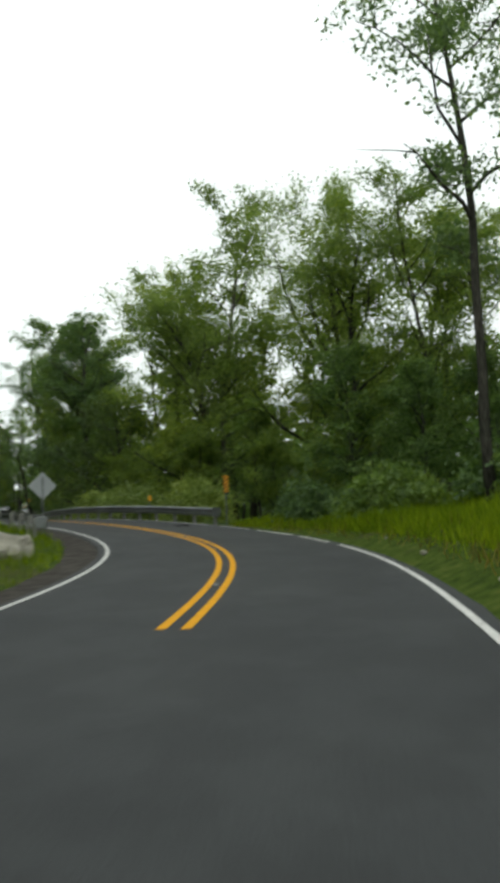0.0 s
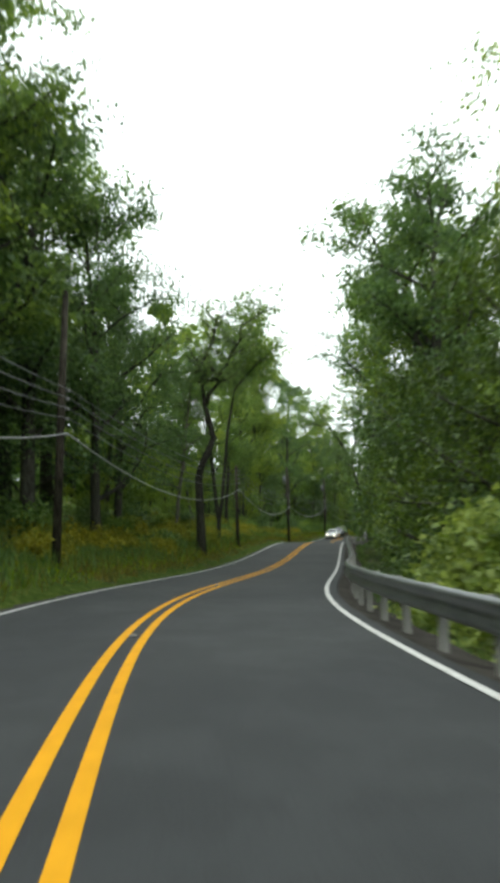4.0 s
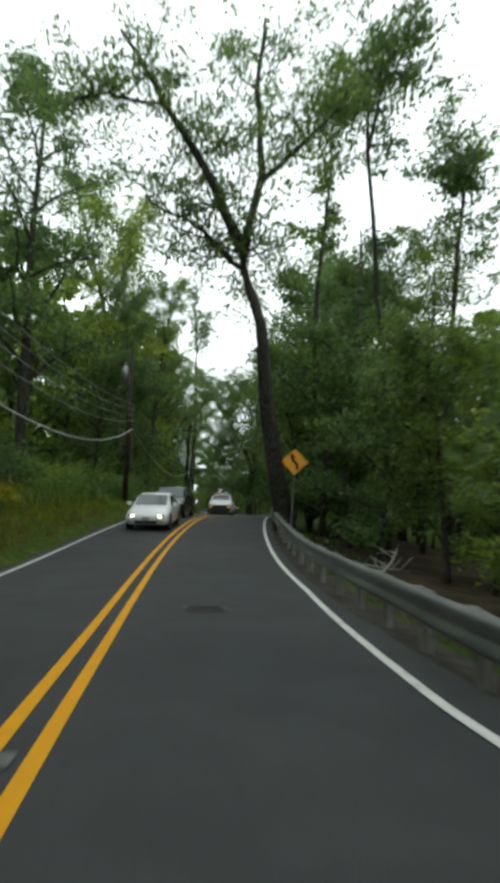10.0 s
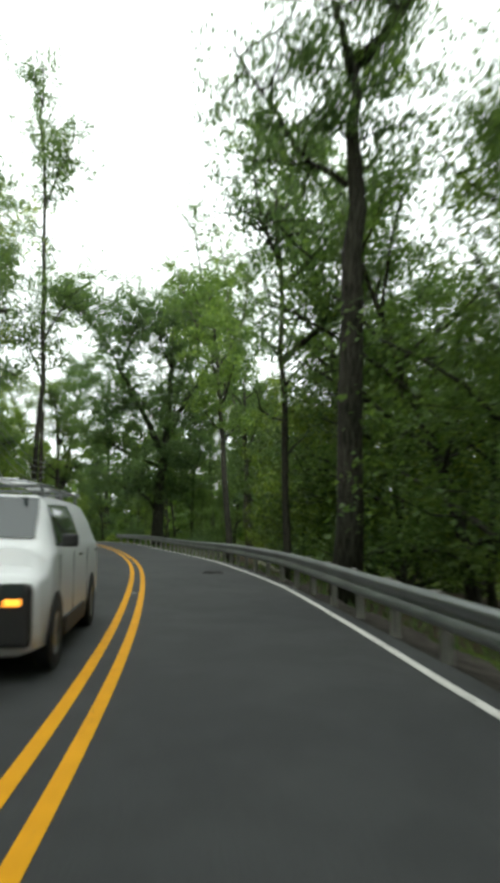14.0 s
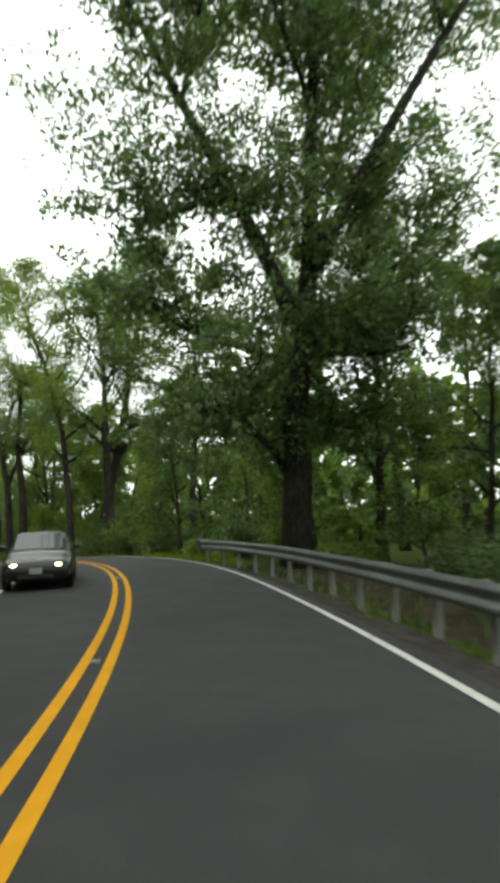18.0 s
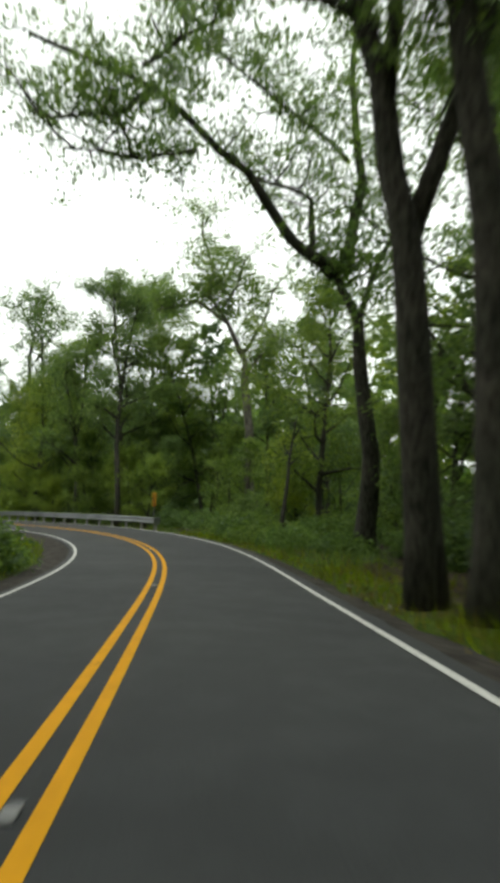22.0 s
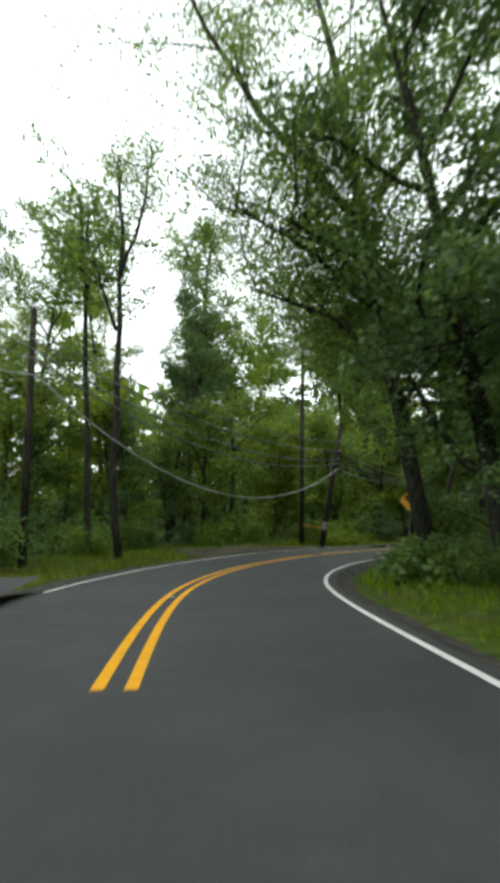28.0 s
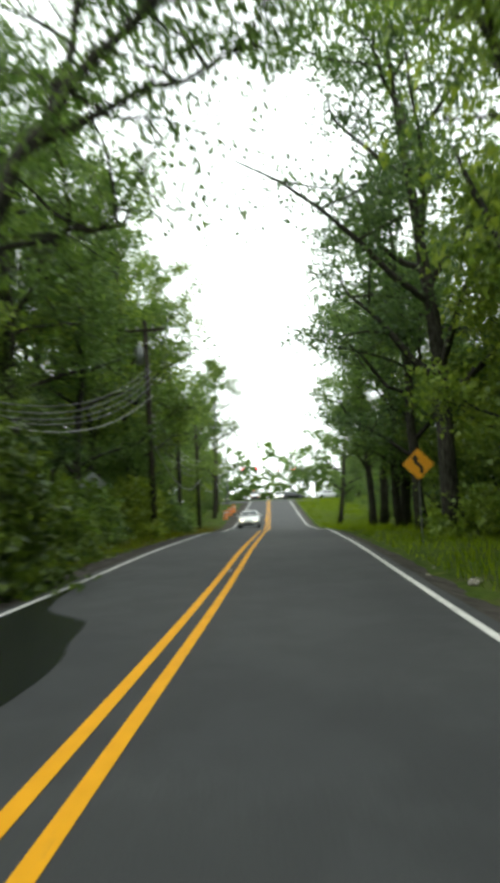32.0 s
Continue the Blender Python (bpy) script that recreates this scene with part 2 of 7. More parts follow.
def make_ground():
    m, n, l, b = material("leaf_litter_and_grass", 0.95)
    b.inputs["Specular IOR Level"].default_value = 0.03
    litter = ramp(n, l, noise_node(n, l, 5, 6), [(0.3, (0.028, 0.024, 0.014)), (0.5, (0.06, 0.05, 0.028)), (0.7, (0.10, 0.082, 0.045))])
    grass = ramp(n, l, noise_node(n, l, 3.5, 6), [(0.3, (0.024, 0.042, 0.008)), (0.55, (0.055, 0.082, 0.014)), (0.75, (0.105, 0.115, 0.03))])
    where = ramp(n, l, noise_node(n, l, 0.3, 6), [(0.30, (0, 0, 0)), (0.44, (1, 1, 1))])
    l.new(mix(n, l, where, litter, grass), b.inputs["Base Color"])
    bump(n, l, b, noise_node(n, l, 7, 6), 0.8, 0.08)
    return m


def make_leaves(name, dark, light, through, gloss=0.42):
    """Leaves: two-sided, some light shining through, each leaf and each plant of its own tone."""
    m, n, l, b = material(name, 0.5)
    geo, info = n.new("ShaderNodeNewGeometry"), n.new("ShaderNodeObjectInfo")
    leaf = ramp(n, l, geo.outputs["Random Per Island"], [(0.0, dark), (0.6, tuple((a + c) / 2 for a, c in zip(dark, light))), (1.0, light)])
    plant = ramp(n, l, info.outputs["Random"], [(0.0, (0.78, 0.80, 0.85)), (0.5, (1, 1, 1)), (1.0, (1.22, 1.12, 0.85))])
    clump = ramp(n, l, noise_node(n, l, 0.35, 2), [(0.35, (0.82, 0.86, 0.85)), (0.65, (1.18, 1.14, 1.0))])
    col = mix(n, l, 1.0, mix(n, l, 1.0, leaf, plant, "MULTIPLY"), clump, "MULTIPLY")
    l.new(col, b.inputs["Base Color"])
    b.inputs["Specular IOR Level"].default_value = gloss
    tr, add, out = n.new("ShaderNodeBsdfTranslucent"), n.new("ShaderNodeMixShader"), n["Material Output"]
    l.new(mix(n, l, 1.0, col, (1.3, 1.25, 0.75), "MULTIPLY"), tr.inputs["Color"])
    add.inputs[0].default_value = through
    l.new(b.outputs["BSDF"], add.inputs[1])
    l.new(tr.outputs["BSDF"], add.inputs[2])
    l.new(add.outputs["Shader"], out.inputs["Surface"])
    return m


def make_bark(name, dark, light):
    m, n, l, b = material(name, 0.92)
    b.inputs["Specular IOR Level"].default_value = 0.1
    tc, mp, t = n.new("ShaderNodeTexCoord"), n.new("ShaderNodeMapping"), n.new("ShaderNodeTexNoise")
    mp.inputs["Scale"].default_value = (9, 9, 1.4)
    t.inputs["Scale"].default_value, t.inputs["Detail"].default_value = 2.0, 6
    l.new(tc.outputs["Object"], mp.inputs["Vector"])
    l.new(mp.outputs["Vector"], t.inputs["Vector"])
    stain = ramp(n, l, noise_node(n, l, 0.6, 4), [(0.4, (0.75, 0.8, 0.72)), (0.65, (1.15, 1.12, 1.08))])
    l.new(mix(n, l, 1.0, ramp(n, l, t.outputs["Fac"], [(0.35, dark), (0.65, light)]), stain, "MULTIPLY"), b.inputs["Base Color"])
    bump(n, l, b, t.outputs["Fac"], 0.9, 0.05)
    return m


def make_glass(name, tint):
    m, n, l, b = material(name, 0.06)
    b.inputs["Base Color"].default_value = (*tint, 1)
    b.inputs["Specular IOR Level"].default_value = 0.8
    return m


def make_lamp(name, color, strength):
    m, n, l, b = material(name, 0.2)
    b.inputs["Base Color"].default_value = (*color, 1)
    b.inputs["Emission Color"].default_value = (*color, 1)
    b.inputs["Emission Strength"].default_value = strength
    return m


ASPHALT = make_asphalt()
YELLOW_LINE = make_line("yellow_road_paint", (0.70, 0.335, 0.012), (0.10, 0.085, 0.05), 0.30)
WHITE_LINE = make_line("white_road_paint", (0.62, 0.61, 0.585), (0.09, 0.09, 0.09), 0.36)
# damp asphalt, its colour darkened for tree shade and reflection
DAMP_SHADE = plain("wet_asphalt", (0.010, 0.011, 0.012), 0.24, 0, 0.3, 20, 0.08)
GRAVEL = plain("dark_gravel", (0.055, 0.05, 0.044), 0.95, 0, 0.5, 14, 0.9)
DIRT = plain("bare_dirt", (0.062, 0.056, 0.046), 0.95, 0, 0.4, 5, 0.8)
GROUND = make_ground()
LITTER = plain("dead_leaf_litter", (0.042, 0.034, 0.022), 0.95, 0, 0.6, 5, 0.9)
LEAF_MAPLE = make_leaves("maple_leaves", (0.060, 0.118, 0.030), (0.185, 0.285, 0.082), 0.52)
LEAF_OAK = make_leaves("oak_leaves", (0.052, 0.102, 0.040), (0.160, 0.248, 0.098), 0.52)
# bright green leaves; on some trees this tone stands in for hazy light
LEAF_BRIGHT = make_leaves("young_leaves", (0.098, 0.165, 0.028), (0.262, 0.352, 0.072), 0.55)
DRY_GRASS = make_leaves("dry_grass_blades", (0.085, 0.075, 0.018), (0.26, 0.215, 0.06), 0.4, 0.03)
LEAF_FERN = make_leaves("fern_fronds", (0.12, 0.13, 0.022), (0.33, 0.335, 0.062), 0.45, 0.05)
LEAF_PALE = make_leaves("pale_leaves", (0.11, 0.175, 0.035), (0.33, 0.41, 0.13), 0.5)
LEAF_VINE = make_leaves("vine_leaves", (0.024, 0.055, 0.010), (0.100, 0.160, 0.026), 0.35)
GRASS = make_leaves("grass_blades", (0.068, 0.125, 0.006), (0.235, 0.325, 0.020), 0.45, 0.03)
BARK = make_bark("grey_brown_bark", (0.022, 0.021, 0.018), (0.080, 0.075, 0.064))
BARK_PALE = make_bark("pale_bark", (0.05, 0.046, 0.04), (0.17, 0.155, 0.135))
POLE_WOOD = make_bark("weathered_pole_wood", (0.022, 0.019, 0.016), (0.075, 0.064, 0.052))
STEEL = plain("galvanised_steel", (0.21, 0.22, 0.22), 0.38, 0.85, 0.35, 3, 0.1)
POST_WOOD = plain("weathered_post", (0.25, 0.245, 0.225), 0.85, 0, 0.3, 6, 0.4)
SIGN_YELLOW = plain("sign_yellow", (0.80, 0.36, 0.02), 0.45, 0, 0.06, 2, 0.03)
SIGN_BLACK = plain("sign_black", (0.012, 0.012, 0.012), 0.5, 0, 0.1, 2, 0.03)
SIGN_BACK = plain("sign_back_aluminium", (0.36, 0.38, 0.38), 0.5, 0.4, 0.12, 3, 0.05)
CABLE = plain("black_cable", (0.10, 0.10, 0.10), 0.55, 0, 0.2, 4, 0.1)
CABLE_PALE = plain("pale_cable_sheath", (0.30, 0.30, 0.285), 0.5, 0, 0.15, 4, 0.1)
CERAMIC = plain("insulator_grey", (0.32, 0.31, 0.30), 0.3, 0, 0.1, 8, 0.05)
STONE = plain("lichen_stone", (0.30, 0.28, 0.23), 0.9, 0, 0.35, 5, 0.8)
IRON = plain("cast_iron", (0.035, 0.033, 0.031), 0.6, 0.6, 0.3, 12, 0.4)
RUBBER = plain("rubber", (0.018, 0.018, 0.019), 0.85, 0, 0.2, 8, 0.2)
PAINT_WHITE = plain("white_car_paint", (0.72, 0.73, 0.74), 0.22, 0, 0.04, 2, 0.01)
PAINT_DARK = plain("dark_car_paint", (0.022, 0.024, 0.026), 0.2, 0, 0.08, 2, 0.01)
TRIM_DARK = plain("black_plastic_trim", (0.02, 0.02, 0.021), 0.55, 0, 0.15, 6, 0.1)
CHROME = plain("bright_metal", (0.62, 0.62, 0.62), 0.2, 1.0, 0.05, 4, 0.02)
CAR_GLASS = make_glass("tinted_car_glass", (0.035, 0.045, 0.045))
HEADLIGHT = make_lamp("lit_headlight", (1.0, 0.86, 0.6), 7.0)
TURN_LAMP = make_lamp("amber_lamp", (1.0, 0.36, 0.04), 1.6)
RED_LAMP = make_lamp("red_signal", (1.0, 0.05, 0.05), 6.0)
ORANGE_PLASTIC = plain("orange_plastic", (0.75, 0.22, 0.05), 0.6, 0, 0.1, 4, 0.05)
PLATE = plain("plate_pale", (0.36, 0.36, 0.35), 0.5, 0, 0.1, 8, 0.02)


# ---- mesh helpers ----
def mesh_from(name, verts, faces, mat, smooth=False):
    me = bpy.data.meshes.new(name)
    me.from_pydata([tuple(v) for v in verts], [], faces)
    me.materials.append(mat)
    if smooth:
        me.polygons.foreach_set("use_smooth", [True] * len(me.polygons))
    me.update()
    return me


def part(name, bm, mat, parent, label="", smooth=False):
    """One mesh object under a thing. bm: a bmesh, or (verts, faces)."""
    if isinstance(bm, tuple):
        me = mesh_from(name, bm[0], bm[1], mat, smooth)
    else:
        me = bpy.data.meshes.new(name)
        bm.to_mesh(me)
        bm.free()
        me.materials.append(mat)
        if smooth:
            me.polygons.foreach_set("use_smooth", [True] * len(me.polygons))
    ob = new(name, me)
    ob.parent = parent
    return tagged(ob, label)


def box(sx, sy, sz, at_=(0, 0, 0), bevel=0.0, rot=None):
    """A bevelled box of these sizes with its middle at at_."""
    bm = bmesh.new()
    bmesh.ops.create_cube(bm, size=1.0)
    bmesh.ops.scale(bm, vec=(sx, sy, sz), verts=bm.verts)
    if bevel:
        bmesh.ops.bevel(bm, geom=bm.edges[:], offset=bevel, segments=2, profile=0.6, affect="EDGES")
    if rot is not None:
        bmesh.ops.transform(bm, matrix=rot, verts=bm.verts)
    bmesh.ops.translate(bm, vec=at_, verts=bm.verts)
    return bm


def tube(points, radii, sides=6, cap=True):
    """Verts and faces of a tapered tube along points."""
    pts = [Vector(p) for p in points]
    vs, fs = [], []
    ref = Vector((0.31, 0.95, 0.05))
    for i, p in enumerate(pts):
        t = (pts[min(i + 1, len(pts) - 1)] - pts[max(i - 1, 0)]).normalized()
        a = t.cross(ref)
        if a.length < 0.05:
            a = t.cross(Vector((1, 0, 0)))
        a.normalize()
        b = t.cross(a)
        r = radii[i] if not isinstance(radii, (int, float)) else radii
        for k in range(sides):
            w = 2 * math.pi * k / sides
            vs.append(p + (a * math.cos(w) + b * math.sin(w)) * r)
    for i in range(len(pts) - 1):
        for k in range(sides):
            k2 = (k + 1) % sides
            fs.append((i * sides + k, i * sides + k2, (i + 1) * sides + k2, (i + 1) * sides + k))
    if cap:
        fs.append(tuple(range(sides))[::-1])
        fs.append(tuple((len(pts) - 1) * sides + k for k in range(sides)))
    return vs, fs


def joined(pieces):
    vs, fs = [], []
    for v, f in pieces:
        o = len(vs)
        vs.extend(v)
        fs.extend(tuple(i + o for i in q) for q in f)
    return vs, fs


def empty(name, m, label, category, group=""):
    ob = new(name)
    ob.matrix_world = m
    ob.empty_display_size = 0.2
    return tagged(ob, label, category, group)


def ribbon(s0, s1, d0, d1, z0, z1, step=0.75, wobble=0.0):
    """A strip of the road between two offsets, from s0 to s1."""
    ss = np.linspace(s0, s1, max(2, int((s1 - s0) / step) + 1))
    vs, fs = [], []
    for i, s in enumerate(ss):
        e = wobble * noise.noise((s * 0.7, d1, 0.0)) if wobble else 0.0
        vs += [at(s, d0 + (e if abs(d0) > abs(d1) else 0), z0), at(s, d1 + (e if abs(d1) > abs(d0) else 0), z1)]
        if i:
            k = 2 * i
            fs.append((k - 2, k - 1, k + 1, k))
    return vs, fs


# ---- the ground, one sheet to the horizon ----
def spread(lo, hi, step):
    out = list(np.arange(lo, hi, step))
    g, up, down = step, out[-1], out[0]
    while up < hi + 2500:
        g *= 1.5
        up, down = up + g, down - g
        out.append(up)
        out.insert(0, down)
    return np.array(out)


def build_ground():
    xs, ys = spread(-262, 42, 1.25), spread(-40, 335, 1.25)
    gx, gy = np.meshgrid(xs, ys)
    z = land_z(gx.ravel(), gy.ravel())
    nx, ny = len(xs), len(ys)
    verts = np.stack([gx.ravel(), gy.ravel(), z], 1)
    i, j = np.meshgrid(np.arange(nx - 1), np.arange(ny - 1))
    a = (j * nx + i).ravel()
    quads = np.stack([a, a + 1, a + nx + 1, a + nx], 1)
    me = bpy.data.meshes.new("ground")
    me.vertices.add(len(verts))
    me.vertices.foreach_set("co", verts.ravel())
    me.loops.add(quads.size)
    me.loops.foreach_set("vertex_index", quads.ravel())
    me.polygons.add(len(quads))
    me.polygons.foreach_set("loop_start", np.arange(0, quads.size, 4))
    me.update(calc_edges=True)
    me.validate()
    me.polygons.foreach_set("use_smooth", [True] * len(me.polygons))
    me.materials.append(GROUND)
    tagged(new("ground", me), "forest floor with leaf litter, moss and patches of grass", "ground", kind="structure")


build_ground()

# ---- the road ----
LEFT_EDGE, RIGHT_EDGE = -3.25, 3.82
LINE_L = -2.99


def build_road():
    ss = np.arange(-11.5, 555, 0.75)
    ds = [LEFT_EDGE - 0.25, LEFT_EDGE, -1.6, 0.0, 1.8, RIGHT_EDGE, RIGHT_EDGE + 0.25]
    zs = [-0.30, -0.012, 0.0, 0.0, 0.0, -0.012, -0.30]
    vs, fs = [], []
    for i, s in enumerate(ss):
        for k, (d, z) in enumerate(zip(ds, zs)):
            e = 0.06 * noise.noise((s * 0.9, d, 3.0)) if k in (0, 1, 5, 6) else 0.0
            vs.append(at(s, d + e, z))
        if i:
            o = i * len(ds)
            fs += [(o - len(ds) + k, o - len(ds) + k + 1, o + k + 1, o + k) for k in range(len(ds) - 1)]
    tagged(new("road", mesh_from("road", vs, fs, ASPHALT)), "dark grey two-lane asphalt road winding through the woods", "road", kind="structure")
    for side, e0, e1 in (("left", LEFT_EDGE + 0.05, LEFT_EDGE - 1.1), ("right", RIGHT_EDGE - 0.05, RIGHT_EDGE + 1.0)):
        vs, fs = ribbon(-11.5, 555, e0, e1, -0.035, -0.24 if side == "right" else -0.12, wobble=0.35)
        if side == "left":
            fs = [q[::-1] for q in fs]
        tagged(new("shoulder", mesh_from("shoulder", vs, fs, GRAVEL)), "narrow dark gravel shoulder along the asphalt", "shoulder", kind="structure")


build_road()


LINE_R_AT = [(-11, 3.54), (85, 3.52), (112, 3.5), (119, 3.34), (123, 3.23), (127, 3.36), (131, 3.5), (160, 3.5), (174, 3.42), (184, 3.6), (191, 3.45), (200, 3.54), (304, 3.45), (311, 3.55), (505, 3.54)]


def line(name, s0, s1, d, width, mat, label, category):
    ss = np.arange(s0, s1, 0.5)
    ds = np.interp(ss, *zip(*LINE_R_AT)) if d is None else np.full(len(ss), d)
    vs = [at(s, q + e * width / 2, 0.006) for s, q in zip(ss, ds) for e in (-1, 1)]
    fs = [(2 * k, 2 * k + 1, 2 * k + 3, 2 * k + 2) for k in range(len(ss) - 1)]
    return tagged(new(name, mesh_from(name, vs, fs, mat)), label, category, kind="structure")


for s0, s1 in ((8.3, 324.3), (337.0, 505.0)):
    for d in (-0.135, 0.17):
        line("yellow_line", s0, s1, d, 0.125, YELLOW_LINE, "solid yellow centre line painted on the asphalt", "road marking")
for s0, s1 in ((-11.0, 19.4), (19.9, 22.6), (22.9, 26.2), (26.6, 29.3), (29.9, 505.0)):
    line("white_line", s0, s1, None, 0.115, WHITE_LINE, "solid white edge line, worn in places", "road marking")
for s0, s1 in ((-11.0, 320.0), (346.0, 505.0)):
    line("white_line", s0, s1, LINE_L, 0.11, WHITE_LINE, "thin solid white edge line", "road marking")


# ---- trees ----
def leaf_cloud(rng, centres, radii, per, size, flat=0.75, droop=0.25, spray=9):
    """Small three-cornered leaves in sprays round the centres: their corners, leaf by leaf."""
    c0, r0 = np.asarray(centres), np.asarray(radii)
    twigs = max(2, round(per / spray))
    c = np.repeat(c0, twigs, axis=0)
    r = np.repeat(r0, twigs)[:, None]
    off = rng.normal(size=(len(c), 3))
    off /= np.linalg.norm(off, axis=1)[:, None]
    off *= rng.random((len(c), 1)) ** 0.45
    off[:, 2] *= flat
    c = c + off * r
    # each spray is a flat tuft of leaves that leans outward and hangs a little
    face = off * np.array((0.5, 0.5, 0.3)) + np.array((0, 0, 0.75)) + rng.normal(size=off.shape) * 0.35
    face /= np.linalg.norm(face, axis=1)[:, None]
    m = max(1, round(per / twigs))
    face = np.repeat(face, m, axis=0)
    n = len(face)
    p = rng.normal(size=(n, 3)) * np.repeat(0.12 + 0.24 * r, m, axis=0)
    p -= face * ((p * face).sum(1)[:, None]) * 0.6
    p = p + np.repeat(c, m, axis=0)
    a = rng.normal(size=(n, 3))
    a[:, 2] -= droop
    a /= np.linalg.norm(a, axis=1)[:, None]
    b = np.cross(face + rng.normal(size=(n, 3)) * 0.45, a)
    b /= np.linalg.norm(b, axis=1)[:, None] + 1e-6
    s = size * (0.6 + 0.8 * rng.random((n, 1)))
    k = rng.random((n, 1)) * 0.35
    return np.stack([p - a * s * 0.5, p + a * s * (0.5 - k) + b * s * 0.42, p + a * s * (k - 0.05) - b * s * 0.42], 1).reshape(-1, 3)


def array_mesh(name, v, mat):
    """A mesh of single triangles from their corners."""
    t = np.arange(len(v), dtype=np.int32)
    me = bpy.data.meshes.new(name)
    me.vertices.add(len(v))
    me.vertices.foreach_set("co", np.asarray(v, np.float32).ravel())
    me.loops.add(len(t))
    me.loops.foreach_set("vertex_index", t)
    me.polygons.add(len(t) // 3)
    me.polygons.foreach_set("loop_start", np.arange(0, len(t), 3, dtype=np.int32))
    me.update(calc_edges=True)
    me.materials.append(mat)
    return me


def wander(rng, start, way, length, steps, bend=0.18, lift=0.0):
    pts, w = [Vector(start)], Vector(way).normalized()
    for _ in range(steps):
        w = (w + Vector(rng.normal(size=3)) * bend + Vector((0, 0, lift))).normalized()
        pts.append(pts[-1] + w * (length / steps))
    return pts


def make_tree(name, seed, height, girth, base, spread_, leaves, size, leaf_mat, bark, label, limbs=11, lean=0.03, shape=1.0, dense=1.0, near=True, droop=0.25, rise=0.45):
    """A tree with a tapered trunk, limbs and a crown of leaves. base: where the crown begins, as a share of the height."""
    rng = np.random.default_rng(seed)
    way = Vector((rng.normal() * lean, rng.normal() * lean, 1))
    spine = wander(rng, (0, 0, -0.6), way, height * 0.95, 9, 0.055)
    rad = [girth * (1.35 if i == 0 else 1.0) * (1 - i / 9.6) ** 0.8 + 0.015 for i in range(10)]
    wood, centres, radii = [tube(spine, rad, 8 if near else 5)], [], []
    for k in range(limbs):
        u = base + (0.97 - base) * ((k + rng.random() * 0.8) / limbs)
        f = u * 9
        i = min(int(f), 8)
        o = spine[i].lerp(spine[i + 1], f - i)
        turn = k * 2.4 + rng.random()
        q = (u - base) / (1 - base)
        reach = spread_ * (0.45 + 0.75 * math.sin(math.pi * min(1, 0.22 + 0.78 * q) ** shape)) * (0.75 + 0.5 * rng.random())
        out = Vector((math.cos(turn), math.sin(turn), rise + 0.6 * q + 0.3 * rng.random()))
        limb = wander(rng, o, out, reach, 5, 0.2, 0.05)
        r0 = max(0.03, min(rad[i] * 0.55, 0.028 * reach + 0.02))
        wood.append(tube(limb[::1] if near else limb[::2], [r0 * (1 - j / 6) + 0.008 for j in range(0, 6, 1 if near else 2)], 4 if near else 3, False))
        for j in (2, 3, 4, 5):
            centres.append(limb[j])
            radii.append(reach * 0.15 + 0.34)
            if j < 5:
                side = Vector((rng.normal(), rng.normal(), 0.15 + 0.4 * rng.random()))
                twig = wander(rng, limb[j], side, reach * 0.5, 3, 0.25)
                if near:
                    wood.append(tube((twig[0], twig[1], twig[3]), [r0 * 0.45, r0 * 0.3, 0.008], 3, False))
                for t in twig[1:]:
                    centres.append(t)
                    radii.append(reach * 0.11 + 0.3)
    centres.append(spine[-1])
    radii.append(spread_ * 0.3)
    keep = rng.random(len(centres)) < 0.62 + 0.38 * dense
    centres = np.array([tuple(c) for c, k in zip(centres, keep) if k])
    radii = np.array([r for r, k in zip(radii, keep) if k])
    v = leaf_cloud(rng, centres, radii, max(4, int(leaves * (2.1 if near else 1.35)) // len(centres)), size * (0.68 if near else 0.85), droop=droop, spray=13)
    ob = empty(name, pose(0, 0, -200), label, "tree", "trees of the roadside wood")
    part("trunk", joined(wood), bark, ob, smooth=True)
    crown = new("crown", array_mesh("crown", v, leaf_mat))
    crown.parent = ob
    return ob


def make_shrub(name, seed, height, width, leaves, size, leaf_mat, label, stems=7):
    rng = np.random.default_rng(seed)
    wood, centres, radii = [], [], []
    for k in range(stems):
        a = 2.4 * k + rng.random()
        stem = wander(rng, (math.cos(a) * 0.15, math.sin(a) * 0.15, -0.25), (math.cos(a) * width / height * 0.6, math.sin(a) * width / height * 0.6, 1), height * (0.7 + 0.4 * rng.random()), 4, 0.2)
        wood.append(tube(stem, [0.03, 0.024, 0.018, 0.012, 0.006], 4, False))
        for p in stem[1:]:
            centres.append(tuple(p))
            radii.append(width * 0.2 + 0.15)
        for _ in range(2):
            centres.append((rng.normal() * width * 0.25, rng.normal() * width * 0.25, height * (0.15 + 0.5 * rng.random())))
            radii.append(width * 0.22)
    v = leaf_cloud(rng, centres, radii, int(leaves * 1.6) // len(centres), size * 0.75)
    v[:, 2] = np.maximum(v[:, 2], -0.1)
    ob = empty(name, pose(0, 0, -200), label, "shrub", "shrubs along the road")
    part("stem", joined(wood), BARK, ob)
    foliage = new("foliage", array_mesh("foliage", v, leaf_mat))
    foliage.parent = ob
    return ob


